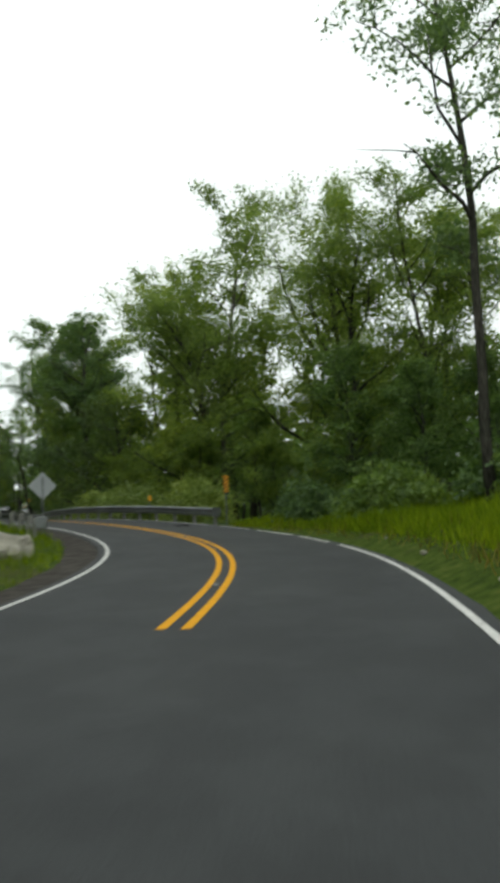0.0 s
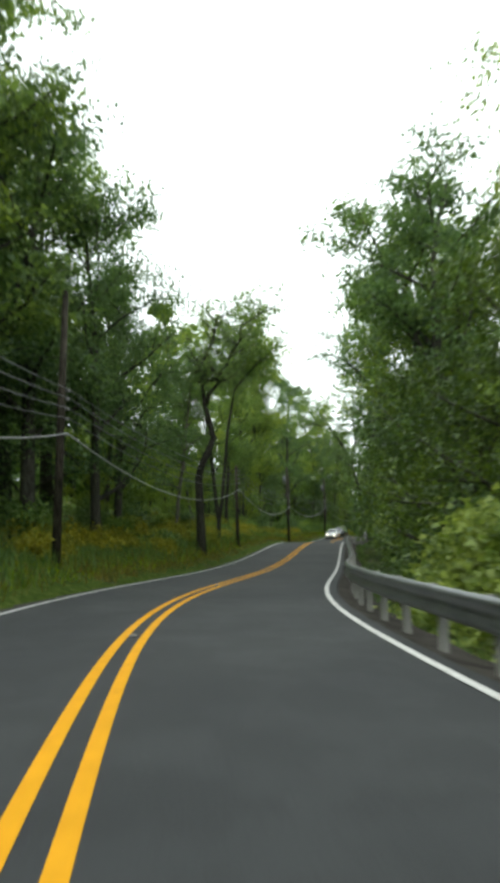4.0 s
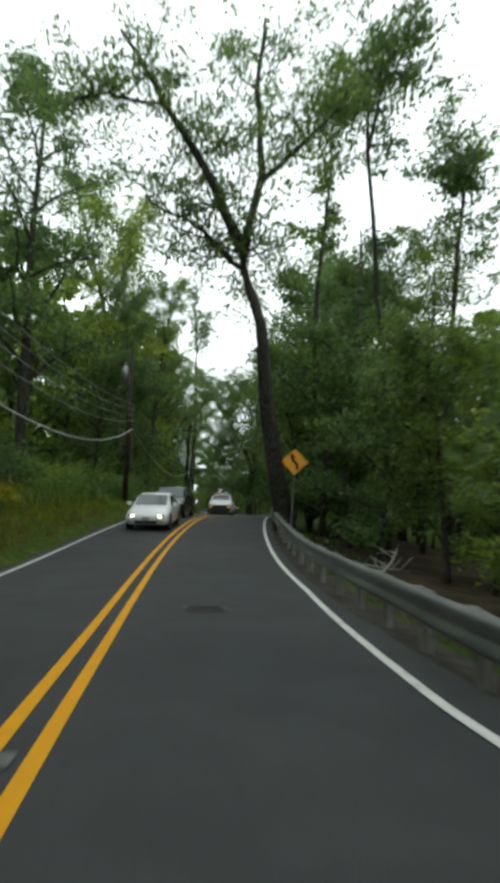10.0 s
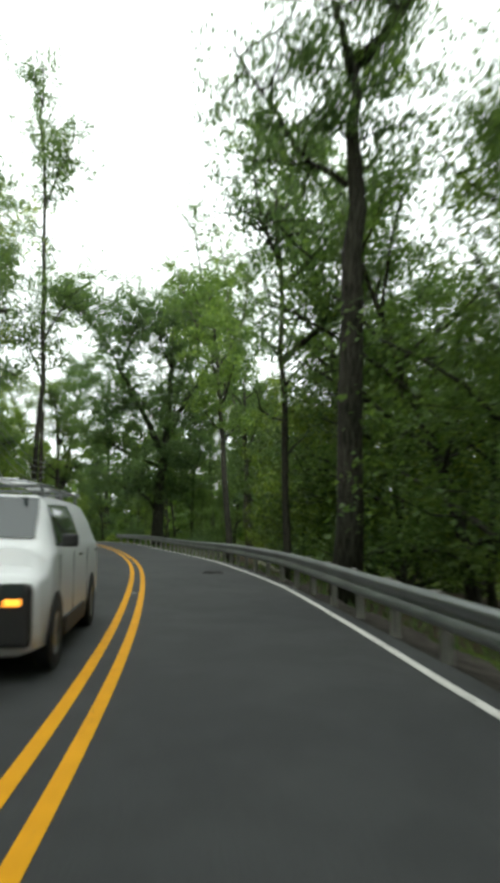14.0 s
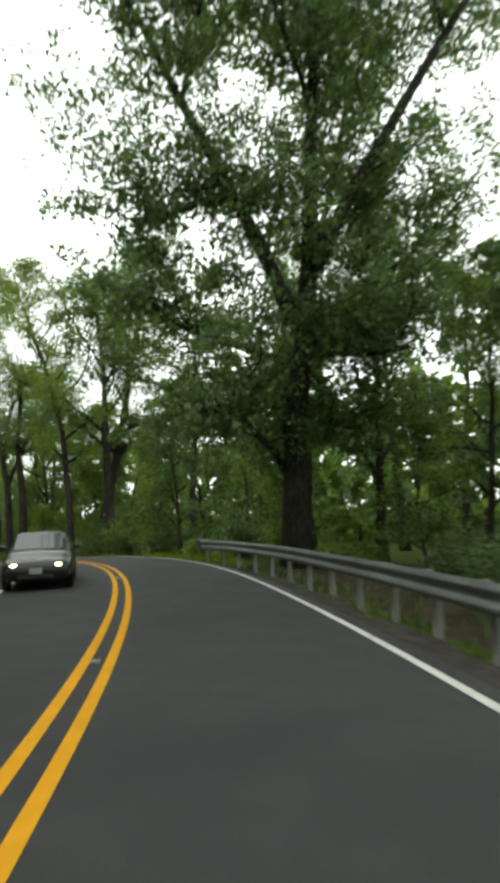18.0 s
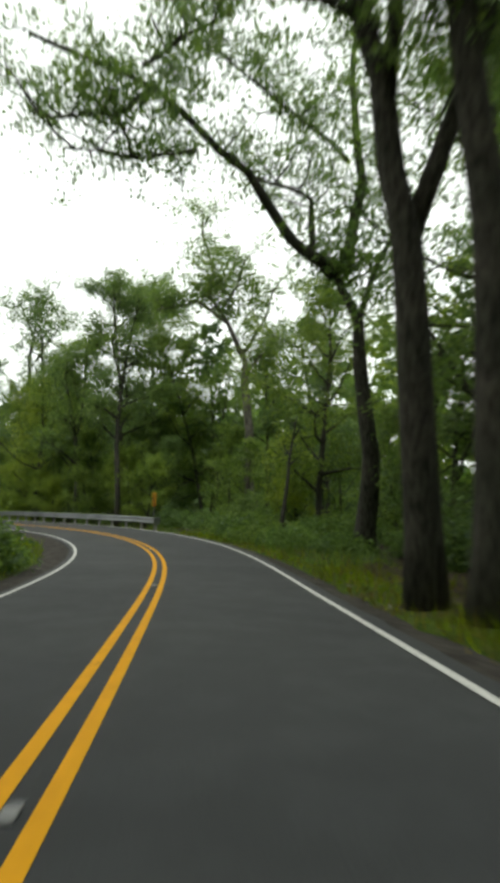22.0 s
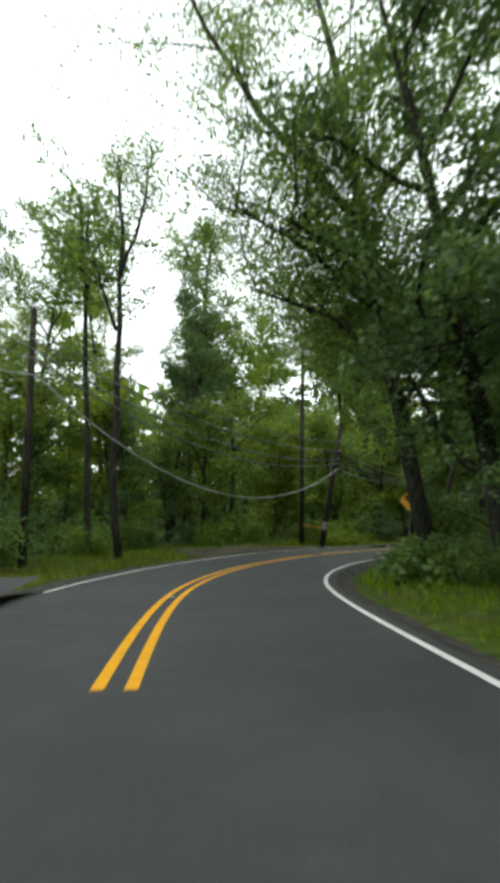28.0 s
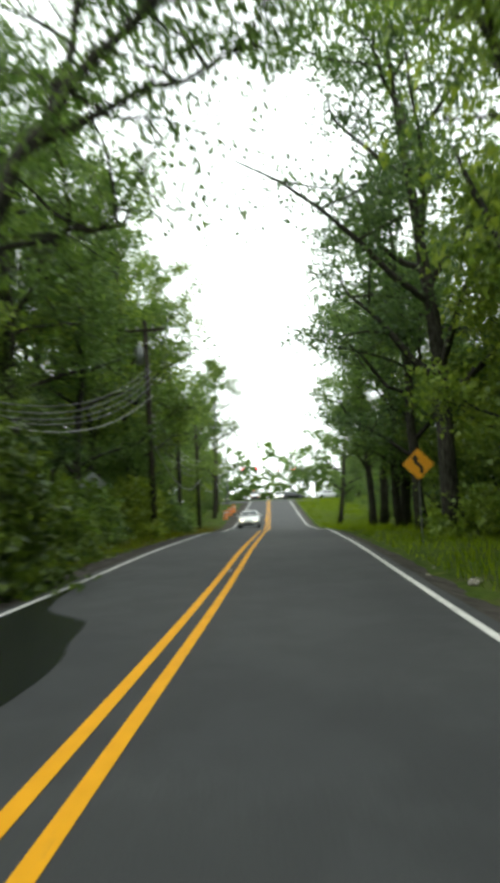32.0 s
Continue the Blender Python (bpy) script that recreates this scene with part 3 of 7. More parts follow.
TALL = [make_tree("oak_tree", 11, 26, 0.34, 0.30, 5.0, 6400, 0.34, LEAF_OAK, BARK, "tall oak tree with dark green leaves and an open crown", 14, dense=0.4),
        make_tree("oak_tree", 12, 24, 0.30, 0.22, 4.8, 6800, 0.34, LEAF_OAK, BARK, "tall oak tree with a grey-brown trunk and full crown", 15),
        make_tree("maple_tree", 13, 22, 0.26, 0.16, 4.8, 6800, 0.33, LEAF_MAPLE, BARK, "tall maple tree with green leaves from low down", 16),
        make_tree("tulip_tree", 14, 28, 0.32, 0.35, 4.4, 6000, 0.34, LEAF_MAPLE, BARK, "slender tall tree with a bare trunk", 13, dense=0.5),
        make_tree("ash_tree", 15, 21, 0.20, 0.30, 3.6, 4800, 0.31, LEAF_OAK, BARK_PALE, "slender ash tree with a thin ragged crown", 12, lean=0.08, dense=0.2),
        # locust: lighter leaf colour carries the haze over the first woods
        make_tree("locust_tree", 19, 24, 0.24, 0.26, 5.0, 6200, 0.33, LEAF_BRIGHT, BARK, "tall slim tree with light green feathery foliage", 14, dense=0.5, droop=0.8)]
FAR = [make_tree("oak_tree", 16, 24, 0.30, 0.12, 5.2, 2600, 0.68, LEAF_OAK, BARK, "oak tree deep in the wood with dark foliage", 11, near=False),
       make_tree("maple_tree", 17, 22, 0.26, 0.08, 5.2, 2600, 0.68, LEAF_MAPLE, BARK, "maple tree deep in the wood with green foliage", 11, near=False),
       make_tree("ash_tree", 18, 26, 0.28, 0.15, 4.6, 2300, 0.66, LEAF_BRIGHT, BARK, "tall ash tree deep in the wood", 10, dense=0.5, near=False)]
MEDIUM = [make_tree("young_maple_tree", 21, 10, 0.12, 0.10, 3.0, 4600, 0.27, LEAF_MAPLE, BARK, "young maple tree with leaves down to the ground", 13),
          make_tree("young_beech_tree", 22, 8, 0.10, 0.08, 2.7, 4400, 0.26, LEAF_BRIGHT, BARK, "young beech tree with bright green leaves", 12),
          make_tree("young_oak_tree", 23, 12, 0.14, 0.12, 3.0, 4600, 0.28, LEAF_OAK, BARK, "young oak tree with dark leaves in the understorey", 13)]
SHRUBS = [make_shrub("shrub", 31, 2.2, 2.2, 2100, 0.20, LEAF_MAPLE, "leafy green roadside shrub"),
          make_shrub("shrub", 32, 1.5, 2.0, 1800, 0.18, LEAF_BRIGHT, "low bright green roadside shrub"),
          make_shrub("shrub", 33, 3.2, 2.6, 2600, 0.22, LEAF_OAK, "dense dark green thicket shrub")]


def put(kind, s, d, turn=0.0, grow=1.0, wide=None, tilt=(0.0, 0.0)):
    """A copy of a plant beside the road, standing on the land."""
    p = at(s, d)
    return put_xy(kind, p.x, p.y, turn, grow, wide, tilt)


def put_xy(kind, x, y, turn, grow, wide=None, tilt=(0.0, 0.0), z=None):
    z = float(land_z(x, y)[0]) if z is None else z
    w = wide or grow
    return copy_thing(kind, pose(x, y, z, tilt[0], tilt[1], turn) @ Matrix.Diagonal((w, w, grow, 1)))


# How far the wood's edge stands from the centre line, left and right, along the road.
EDGE_L = [(-30, 9.0), (20, 12.0), (34, 10.0), (60, 8.0), (130, 7.6), (200, 7.5), (235, 8.0), (320, 8.5), (335, 14.0), (350, 14.0), (362, 9.5), (372, 9.0), (385, 7.0), (420, 7.0), (560, 9.0)]
EDGE_R = [(-30, 17.0), (10, 15.0), (26, 11.0), (40, 8.5), (60, 7.4), (200, 7.4), (240, 8.0), (262, 8.0), (285, 8.5), (300, 10.5), (312, 9.0), (345, 7.5), (372, 8.0), (392, 9.0), (420, 11.0), (560, 12.0)]
# Share of the full height that trees reach along the road, left and right.
GROW_L = [(-30, 0.7), (30, 0.95), (45, 1.2), (58, 1.15), (75, 0.74), (104, 0.72), (116, 1.0), (125, 1.15), (140, 1.0), (220, 1.05), (240, 1.0), (262, 0.95), (280, 0.8), (300, 0.75), (348, 0.76), (360, 0.7), (374, 0.72), (386, 0.82), (400, 0.86), (450, 0.75), (560, 0.6)]
GROW_R = [(-30, 0.85), (28, 0.86), (46, 0.95), (58, 1.05), (80, 0.9), (100, 0.86), (114, 0.78), (122, 0.45), (150, 0.45), (157, 0.85), (170, 0.9), (200, 0.75), (208, 0.62), (230, 0.62), (242, 0.85), (262, 0.95), (285, 0.8), (300, 0.78), (330, 0.85), (340, 0.72), (370, 0.75), (385, 1.0), (420, 0.95), (450, 0.75), (560, 0.6)]


def tabled(table, s):
    t = np.array(table)
    return float(np.interp(s, t[:, 0], t[:, 1]))


def plant_wood():
    rng = np.random.default_rng(5)
    spots = []
    for s in np.arange(-26.0, 520.0, 3.0):
        for side, edge, grow in ((-1, EDGE_L, GROW_L), (1, EDGE_R, GROW_R)):
            e, g = tabled(edge, s), tabled(grow, s)
            for row, (gap, keep, kinds) in enumerate(((0.3, 0.55, SHRUBS), (1.4, 0.5, MEDIUM), (2.6, 0.36, TALL), (7.5, 0.32, TALL[:3] + FAR * 2), (13.0, 0.30, FAR), (20.0, 0.20, FAR))):
                if rng.random() > keep * (1.6 if row == 1 and side > 0 and 236 < s < 330 else 0.55 if row >= 2 and side > 0 and 38 < s < 80 else 1.0):
                    continue
                d = e + gap + rng.random() * (1.2 if row == 0 else 2.6 if row < 3 else 5.0)
                # bright-leaved kinds here put the hazy light into the leaf colour
                if side > 0 and 30 < s < 82 and row > 0:
                    kinds = (MEDIUM[1], TALL[5]) if row != 1 else (MEDIUM[1],)
                if side < 0 and (68 < s < 128 or 232 < s < 300) and row > 0 and rng.random() < 0.6:
                    kinds = (MEDIUM[1],) if row == 1 else (TALL[5],) if row == 2 else (FAR[2],)
                spots.append((s + rng.random() * 3.0, side * d, row, g * (0.78 + 0.4 * rng.random()), kinds[int(rng.random() * len(kinds))], rng.random() * 360))
    places = [at(s, d) for s, d, *_ in spots]
    gaps = road_gap(np.array([p.x for p in places]), np.array([p.y for p in places]))
    zs = land_z(np.array([p.x for p in places]), np.array([p.y for p in places]))
    taken = []
    for (s, d, row, g, kind, turn), p, gap, z in zip(spots, places, gaps, zs):
        least = tabled(EDGE_L if d < 0 else EDGE_R, s)
        if gap < min(abs(d), least) - 0.4 or (328 < s < 350 and -45 < d < 0 and abs(s - 339) < 9) or (360 < s < 370 and -9 < d < 0):
            continue
        apart = (1.0, 1.8, 2.6, 2.8, 3.0, 3.0)[row]
        if any(r > 0 and row > 0 and (p.x - x) ** 2 + (p.y - y) ** 2 < apart * apart for x, y, r in taken):
            continue
        taken.append((p.x, p.y, row))
        put_xy(kind, p.x, p.y, turn, g, g * (0.95 if row else 1.1), (0, 0), float(z) - (0.0 if row else 0.1))


plant_wood()


# ---- guard rails ----
W_SHAPE = [(0.0, 0.195), (0.02, 0.19), (0.08, 0.138), (0.085, 0.10), (0.028, 0.04), (0.012, 0.0), (0.028, -0.04), (0.085, -0.10), (0.08, -0.138), (0.02, -0.19), (0.0, -0.195)]
RAIL_LINE = [(28, 3.95), (40, 3.95), (64, 4.2), (76, 4.3), (82, 4.22), (88, 4.22), (97, 4.1), (104, 4.04), (108, 3.92), (109.6, 3.55), (111, 3.72), (114, 3.98), (119, 3.78), (123, 3.76), (127, 4.03), (131, 4.1), (140, 4.06), (154, 3.86), (161, 3.74), (168, 3.68), (176, 3.82), (186, 4.02), (191, 3.92), (200, 4.1), (213, 4.5), (223, 4.8), (241, 4.85)]
RAIL_DIP = [(28, 0.0), (105, 0.0), (108.5, -0.06), (110, -0.2), (112, -0.12), (116, -0.04), (120, -0.06), (124, -0.06), (131, -0.03), (140, 0.0), (500, 0.0)]
RAIL_LINE_2 = [(304, 4.1), (308, 4.03), (311, 3.88), (318, 3.98), (334.5, 4.75)]
RAIL_LINE_3 = [(25, -4.7), (34, -4.5), (38, -5.5)]


def beam_piece(line_, dip, s0, s1, toward):
    vs, fs = [], []
    steps = max(3, int((s1 - s0) / 0.45))
    k = len(W_SHAPE)
    for i in range(steps + 1):
        s = s0 + (s1 - s0) * i / steps
        d, z = tabled(line_, s), 0.57 + tabled(dip, s)
        for off in (0.0, 0.006):
            for x, h in W_SHAPE:
                vs.append(at(s, d - toward * (x + off), z + h))
    for i in range(steps):
        o, q = i * 2 * k, (i + 1) * 2 * k
        for j in range(k - 1):
            fs.append((o + k + j, o + k + j + 1, q + k + j + 1, q + k + j))
            fs.append((o + j, q + j, q + j + 1, o + j + 1))
        fs.append((o, o + k, q + k, q))
        fs.append((o + k - 1, q + k - 1, q + 2 * k - 1, o + 2 * k - 1))
    return vs, fs


def guard_rail(line_, s0, s1, toward, label, post_mat):
    rail = empty("guard_rail", pose(0, 0, 0), label, "guard rail", "guard rails beside the road")
    n = max(1, round((s1 - s0) / 3.81))
    for i in range(n):
        a, b = s0 + (s1 - s0) * i / n, s0 + (s1 - s0) * (i + 1) / n
        part("beam", beam_piece(line_, RAIL_DIP, a, b + 0.12, toward), STEEL, rail, smooth=True)
    post_bm = box(0.11, 0.16, 1.55, (0, 0, -0.055), 0.012)
    post_me = bpy.data.meshes.new("post")
    post_bm.to_mesh(post_me)
    post_bm.free()
    post_me.materials.append(post_mat)
    block_bm = box(0.10, 0.14, 0.34, (0, 0, 0), 0.012)
    block_me = bpy.data.meshes.new("spacer_block")
    block_bm.to_mesh(block_me)
    block_bm.free()
    block_me.materials.append(post_mat)
    m = int((s1 - s0 - 0.6) / 1.905)
    for i in range(m + 1):
        s = s0 + 0.4 + 1.905 * i
        d, dip = tabled(line_, s), tabled(RAIL_DIP, s)
        for me, off, z in ((post_me, 0.155, dip), (block_me, 0.05, 0.60 + dip)):
            ob = new(me.name, me)
            ob.parent = rail
            p = at(s, d + toward * off, z)
            ob.matrix_world = pose(*p, (4 * math.sin(s * 3.1)) * (1 if dip else 0.4), 3 * math.cos(s * 1.7) * 0.5, heading(s))
    for s, way in ((s0, -1), (s1, 1)):
        p = at(s + way * 0.05, tabled(line_, s) - toward * 0.02, 0.58)
        cap = part("end_terminal", box(0.42, 0.10, 0.42, (0, 0, 0), 0.03), STEEL, rail, "bent steel end terminal")
        cap.matrix_world = pose(*p, 0, 0, heading(s))
    return rail


guard_rail(RAIL_LINE, 30.1, 240.5, 1, "long galvanised steel guard rail on posts beside the road", POST_WOOD)
guard_rail(RAIL_LINE_2, 305.6, 334.2, 1, "galvanised steel guard rail round the outside of the bend", POST_WOOD)
guard_rail(RAIL_LINE_3, 26.5, 37.5, -1, "short steel guard rail with pale posts", POST_WOOD)


# ---- signs ----
def sign_post(thing, height, x=0.0):
    part("post", box(0.06, 0.04, height + 0.5, (x, 0.035, height / 2 - 0.25), 0.006), STEEL, thing)


def flat(points, y, thick=0.004):
    """A thin plate in the x-z plane with this outline, its face at y."""
    bm = bmesh.new()
    f = bm.faces.new([bm.verts.new((x, y, z)) for x, z in points])
    r = bmesh.ops.extrude_face_region(bm, geom=[f])
    bmesh.ops.translate(bm, vec=(0, thick, 0), verts=[g for g in r["geom"] if isinstance(g, bmesh.types.BMVert)])
    bmesh.ops.recalc_face_normals(bm, faces=bm.faces)
    return bm


def rounded_diamond(half, z, cut=0.05):
    out = []
    for k in range(4):
        a = math.pi / 2 * k
        c, s = math.cos(a), math.sin(a)
        for e in (-1, 0, 1):
            t = e * cut
            r = half - cut * (0.55 if e == 0 else 1.0)
            out.append((c * r - s * t, z + s * r + c * t))
    return out


def diamond_sign(s, d, z, side, turned, label, symbol=True, lean=0.0):
    p = at(s, d)
    g = float(land_z(p.x, p.y)[0])
    base = np.interp(s, ROAD_S, ROAD_Z)
    h = base + z - g
    ob = empty("warning_sign", pose(p.x, p.y, g, 0, lean, heading(s) + turned), label, "road sign", "warning signs")
    sign_post(ob, h + 0.35)
    half = side * 0.7071
    panel = part("panel", flat(rounded_diamond(half, h), -0.004), SIGN_YELLOW, ob)
    part("back_plate", flat(rounded_diamond(half, h), 0.001), SIGN_BACK, panel, "bare aluminium back")
    rim_o, rim_i = rounded_diamond(half * 0.93, h), rounded_diamond(half * 0.90, h)
    bm = bmesh.new()
    vo, vi = [bm.verts.new((x, -0.008, q)) for x, q in rim_o], [bm.verts.new((x, -0.008, q)) for x, q in rim_i]
    for i in range(len(vo)):
        j = (i + 1) % len(vo)
        bm.faces.new((vo[i], vo[j], vi[j], vi[i]))
    part("border", bm, SIGN_BLACK, panel, "thin black border")
    if symbol:
        path = [(0.10, -0.30), (0.10, -0.12), (0.02, -0.02), (-0.09, 0.06), (-0.10, 0.16)]
        k = half / 0.54
        vs, fs = [], []
        for i, (x, q) in enumerate(path):
            a, b = path[max(0, i - 1)], path[min(len(path) - 1, i + 1)]
            t = Vector((b[0] - a[0], b[1] - a[1])).normalized()
            n = Vector((-t.y, t.x)) * 0.055
            vs += [((x + n.x) * k, -0.009, h + (q + n.y) * k), ((x - n.x) * k, -0.009, h + (q - n.y) * k)]
            if i:
                fs.append((2 * i - 2, 2 * i - 1, 2 * i + 1, 2 * i))
        o = len(vs)
        vs += [(-0.22 * k, -0.009, h + 0.15 * k), (0.02 * k, -0.009, h + 0.15 * k), (-0.10 * k, -0.009, h + 0.33 * k)]
        fs.append((o, o + 1, o + 2))
        part("arrow", (vs, fs), SIGN_BLACK, panel, "black winding arrow")
    return ob


def marker_sign(s, d, z, w, h, label, turned=0.0):
    p = at(s, d)
    g = float(land_z(p.x, p.y)[0])
    top = np.interp(s, ROAD_S, ROAD_Z) + z - g
    ob = empty("object_marker", pose(p.x, p.y, g, 0, 0, heading(s) + turned), label, "road sign", "object markers")
    sign_post(ob, top + h * 0.4)
    panel = part("panel", flat([(-w / 2, top - h / 2), (w / 2, top - h / 2), (w / 2, top + h / 2), (-w / 2, top + h / 2)], -0.004), SIGN_YELLOW, ob)
    n = 5
    pitch = h / n
    for i in range(n + 1):
        lo = top - h / 2 + i * pitch - w * 0.75
        q = [(-w / 2, lo), (w / 2, lo + w * 0.75), (w / 2, lo + w * 0.75 + pitch * 0.5), (-w / 2, lo + pitch * 0.5)]
        q = [(x, min(max(v, top - h / 2), top + h / 2)) for x, v in q]
        if max(v for _, v in q) - min(v for _, v in q) > 0.03:
            part("stripe", ([(x, -0.007, v) for x, v in q], [(0, 1, 2, 3)]), SIGN_BLACK, panel, "black diagonal stripe")
    return ob


diamond_sign(29.0, -4.2, 1.85, 0.78, 180, "grey back of a diamond warning sign on a steel post", False)
marker_sign(29.6, 4.2, 1.85, 0.27, 0.82, "yellow object marker with black diagonal stripes at the rail end")
p_small = at(38.5, 5.0)
small = empty("delineator", pose(p_small.x, p_small.y, float(land_z(p_small.x, p_small.y)[0]), 0, 0, heading(38.5)), "small plain yellow marker plate on a thin post", "road sign")
part("post", box(0.05, 0.03, 2.3, (0, 0.03, 0.7), 0.005), STEEL, small)
part("panel", flat([(-0.09, 1.40), (0.09, 1.40), (0.09, 1.74), (-0.09, 1.74)], -0.004), SIGN_YELLOW, small)
diamond_sign(143.8, 4.45, 2.95, 0.76, 0, "yellow diamond warning sign with a winding black arrow", True, 2)
marker_sign(306.4, 4.3, 1.87, 0.30, 0.91, "yellow object marker with black diagonal stripes beside the guard rail")
diamond_sign(402.5, 6.0, 2.6, 0.82, 0, "yellow diamond warning sign half hidden by leaves")
diamond_sign(404.5, -6.2, 2.35, 0.78, 180, "grey back of a diamond sign among the vines", False)
diamond_sign(360.5, 6.0, 2.65, 0.6, -10, "orange-yellow diamond sign at the edge of the wood")


# ---- utility poles and their cables ----
WIRE_Z = (4.45, 5.0, 5.35, 5.7, 6.0)


def utility_pole(s, d, height, label, tilt=(0.0, 0.0), transformer=False, arm=False, lift=0.0):
    p = at(s, d)
    g = float(land_z(p.x, p.y)[0])
    ob = empty("utility_pole", pose(p.x, p.y, g, tilt[0], tilt[1], heading(s)), label, "utility pole", "utility poles")
    part("shaft", tube([(0, 0, -0.8), (0, 0, height * 0.5), (0, 0, height)], [0.165, 0.145, 0.115], 12), POLE_WOOD, ob, smooth=True)
    for z in (q + lift for q in WIRE_Z):
        if z < height - 0.1:
            part("insulator", joined([tube([(0.13, 0, z - 0.02), (0.24, 0, z - 0.02)], 0.018, 6), tube([(0.24, 0, z - 0.06), (0.24, 0, z), (0.24, 0, z + 0.05)], [0.035, 0.05, 0.03], 8)]), CERAMIC, ob)
    if transformer:
        can = part("transformer", tube([(-0.36, 0, height - 2.2), (-0.36, 0, height - 2.15), (-0.36, 0, height - 1.35), (-0.36, 0, height - 1.25)], [0.16, 0.21, 0.21, 0.12], 14), STEEL, ob, "grey transformer can", smooth=True)
        part("bushing", tube([(-0.36, 0, height - 1.25), (-0.36, 0, height - 1.0)], [0.04, 0.03], 8), CERAMIC, can)
    if arm:
        part("cross_arm", box(2.0, 0.1, 0.12, (0, -0.1, height - 0.5), 0.01), POLE_WOOD, ob)
        for x in (-0.9, -0.4, 0.4, 0.9):
            part("insulator", tube([(x, -0.1, height - 0.44), (x, -0.1, height - 0.36), (x, -0.1, height - 0.28)], [0.03, 0.05, 0.03], 8), CERAMIC, ob)
    return ob


bpy.context.view_layer.update()
POLES = [(30, -7.0), (61, -5.6), (92.5, -4.6), (123.8, -4.05), (158.0, -5.3), (193.5, -6.2), (216.5, -5.4), (250, -7.0), (282, -6.5), (312, -6.0), (354.0, -7.5), (374.6, -6.5), (411.2, -5.1), (438, -6.0), (464.5, -6.5), (492, -7.0)]
LIFT = (0.0, 2.6)
tops = []
for i, (s, d) in enumerate(POLES):
    h = {2: 6.4, 11: 13.2, 12: 10.8}.get(i, 9.6)
    ob = utility_pole(s, d, h, "weathered brown wooden utility pole beside the road", (1.2 * math.sin(i * 2.1), 1.5 * math.cos(i * 1.3)), transformer=i in (3, 4, 12), arm=i in (5, 12), lift=LIFT[i == 10])
    tops.append(ob.matrix_world.copy())


def cable(a, b, sag, radius, mat, label, pieces=14):
    pts = [a.lerp(b, k / pieces) + Vector((0, 0, -4 * sag * (k / pieces) * (1 - k / pieces))) for k in range(pieces + 1)]
    return tagged(new("overhead_cable", mesh_from("overhead_cable", *tube(pts, radius, 5), mat, True)), label, "cable", "overhead cables")


for i in range(len(POLES) - 1):
    if i in (10, 11):
        continue
    for k, z in enumerate(WIRE_Z):
        a, b = tops[i] @ Vector((0.24, 0, z + 0.03)), tops[i + 1] @ Vector((0.24, 0, z + 0.03 + LIFT[i + 1 == 10]))
        cable(a, b, (1.5, 1.0, 0.9, 0.8, 0.7)[k], 0.028 if k == 0 else 0.017, CABLE_PALE if k == 0 else CABLE,
              "thick pale telephone cable sagging between poles" if k == 0 else "thin dark power cable between poles")

# the broken pole that leans on its cables, and the strap that holds it to the new one
p_lean = at(374.0, -4.35)
g_lean = float(land_z(p_lean.x, p_lean.y)[0])
lean_pole = empty("leaning_pole", pose(p_lean.x, p_lean.y, g_lean, 0, 11, heading(374)), "dark old utility pole leaning over, patched at its foot", "utility pole")
part("shaft", tube([(0, 0, -0.6), (0, 0, 4.0), (0.05, 0, 8.2)], [0.19, 0.165, 0.13], 12), POLE_WOOD, lean_pole, smooth=True)
part("patch", tube([(0, 0, 1.2), (0, 0, 1.75)], [0.188, 0.183], 12), POST_WOOD, lean_pole, "torn grey paper wrap")
for z in (5.2, 5.9, 6.4, 7.0):
    part("insulator", tube([(0.15, 0, z), (0.26, 0, z), (0.30, 0, z + 0.05)], [0.03, 0.05, 0.03], 8), CERAMIC, lean_pole)
bpy.context.view_layer.update()
lean_m = lean_pole.matrix_world.copy()
for z0, z1, sag, r, mat in ((5.2, 7.05, 3.0, 0.035, CABLE_PALE), (5.6, 7.6, 1.5, 0.034, CABLE), (5.9, 7.95, 1.3, 0.034, CABLE), (6.4, 8.3, 1.0, 0.034, CABLE), (7.0, 8.6, 0.9, 0.026, CABLE)):
    cable(tops[10] @ Vector((0.24, 0, z1)), lean_m @ Vector((0.28, 0, z0)), sag, r, mat, "heavy cable drooping to the leaning pole")
    end = at(390.0, -6.4, 4.75 + 0.2 * (z0 - 5.2))
    cable(lean_m @ Vector((0.28, 0, z0)), end, 0.5, r, CABLE, "slack dark cable running down into the vines")
    cable(at(394.5, -6.0, 3.7 + 0.3 * (z0 - 5.2)), tops[12] @ Vector((0.24, 0, z1)), 0.9, r * 0.6, CABLE_PALE if r == 0.035 else CABLE, "cable rising from the vines to the next pole")
a, b = tops[11] @ Vector((0.16, -0.05, 1.35)), lean_m @ Vector((-0.16, -0.05, 1.3))
tagged(new("strap", mesh_from("strap", *tube([a, a.lerp(b, 0.5) - Vector((0, 0, 0.06)), b], 0.03, 6), ORANGE_PLASTIC)), "orange strap tied between the two poles", "strap")


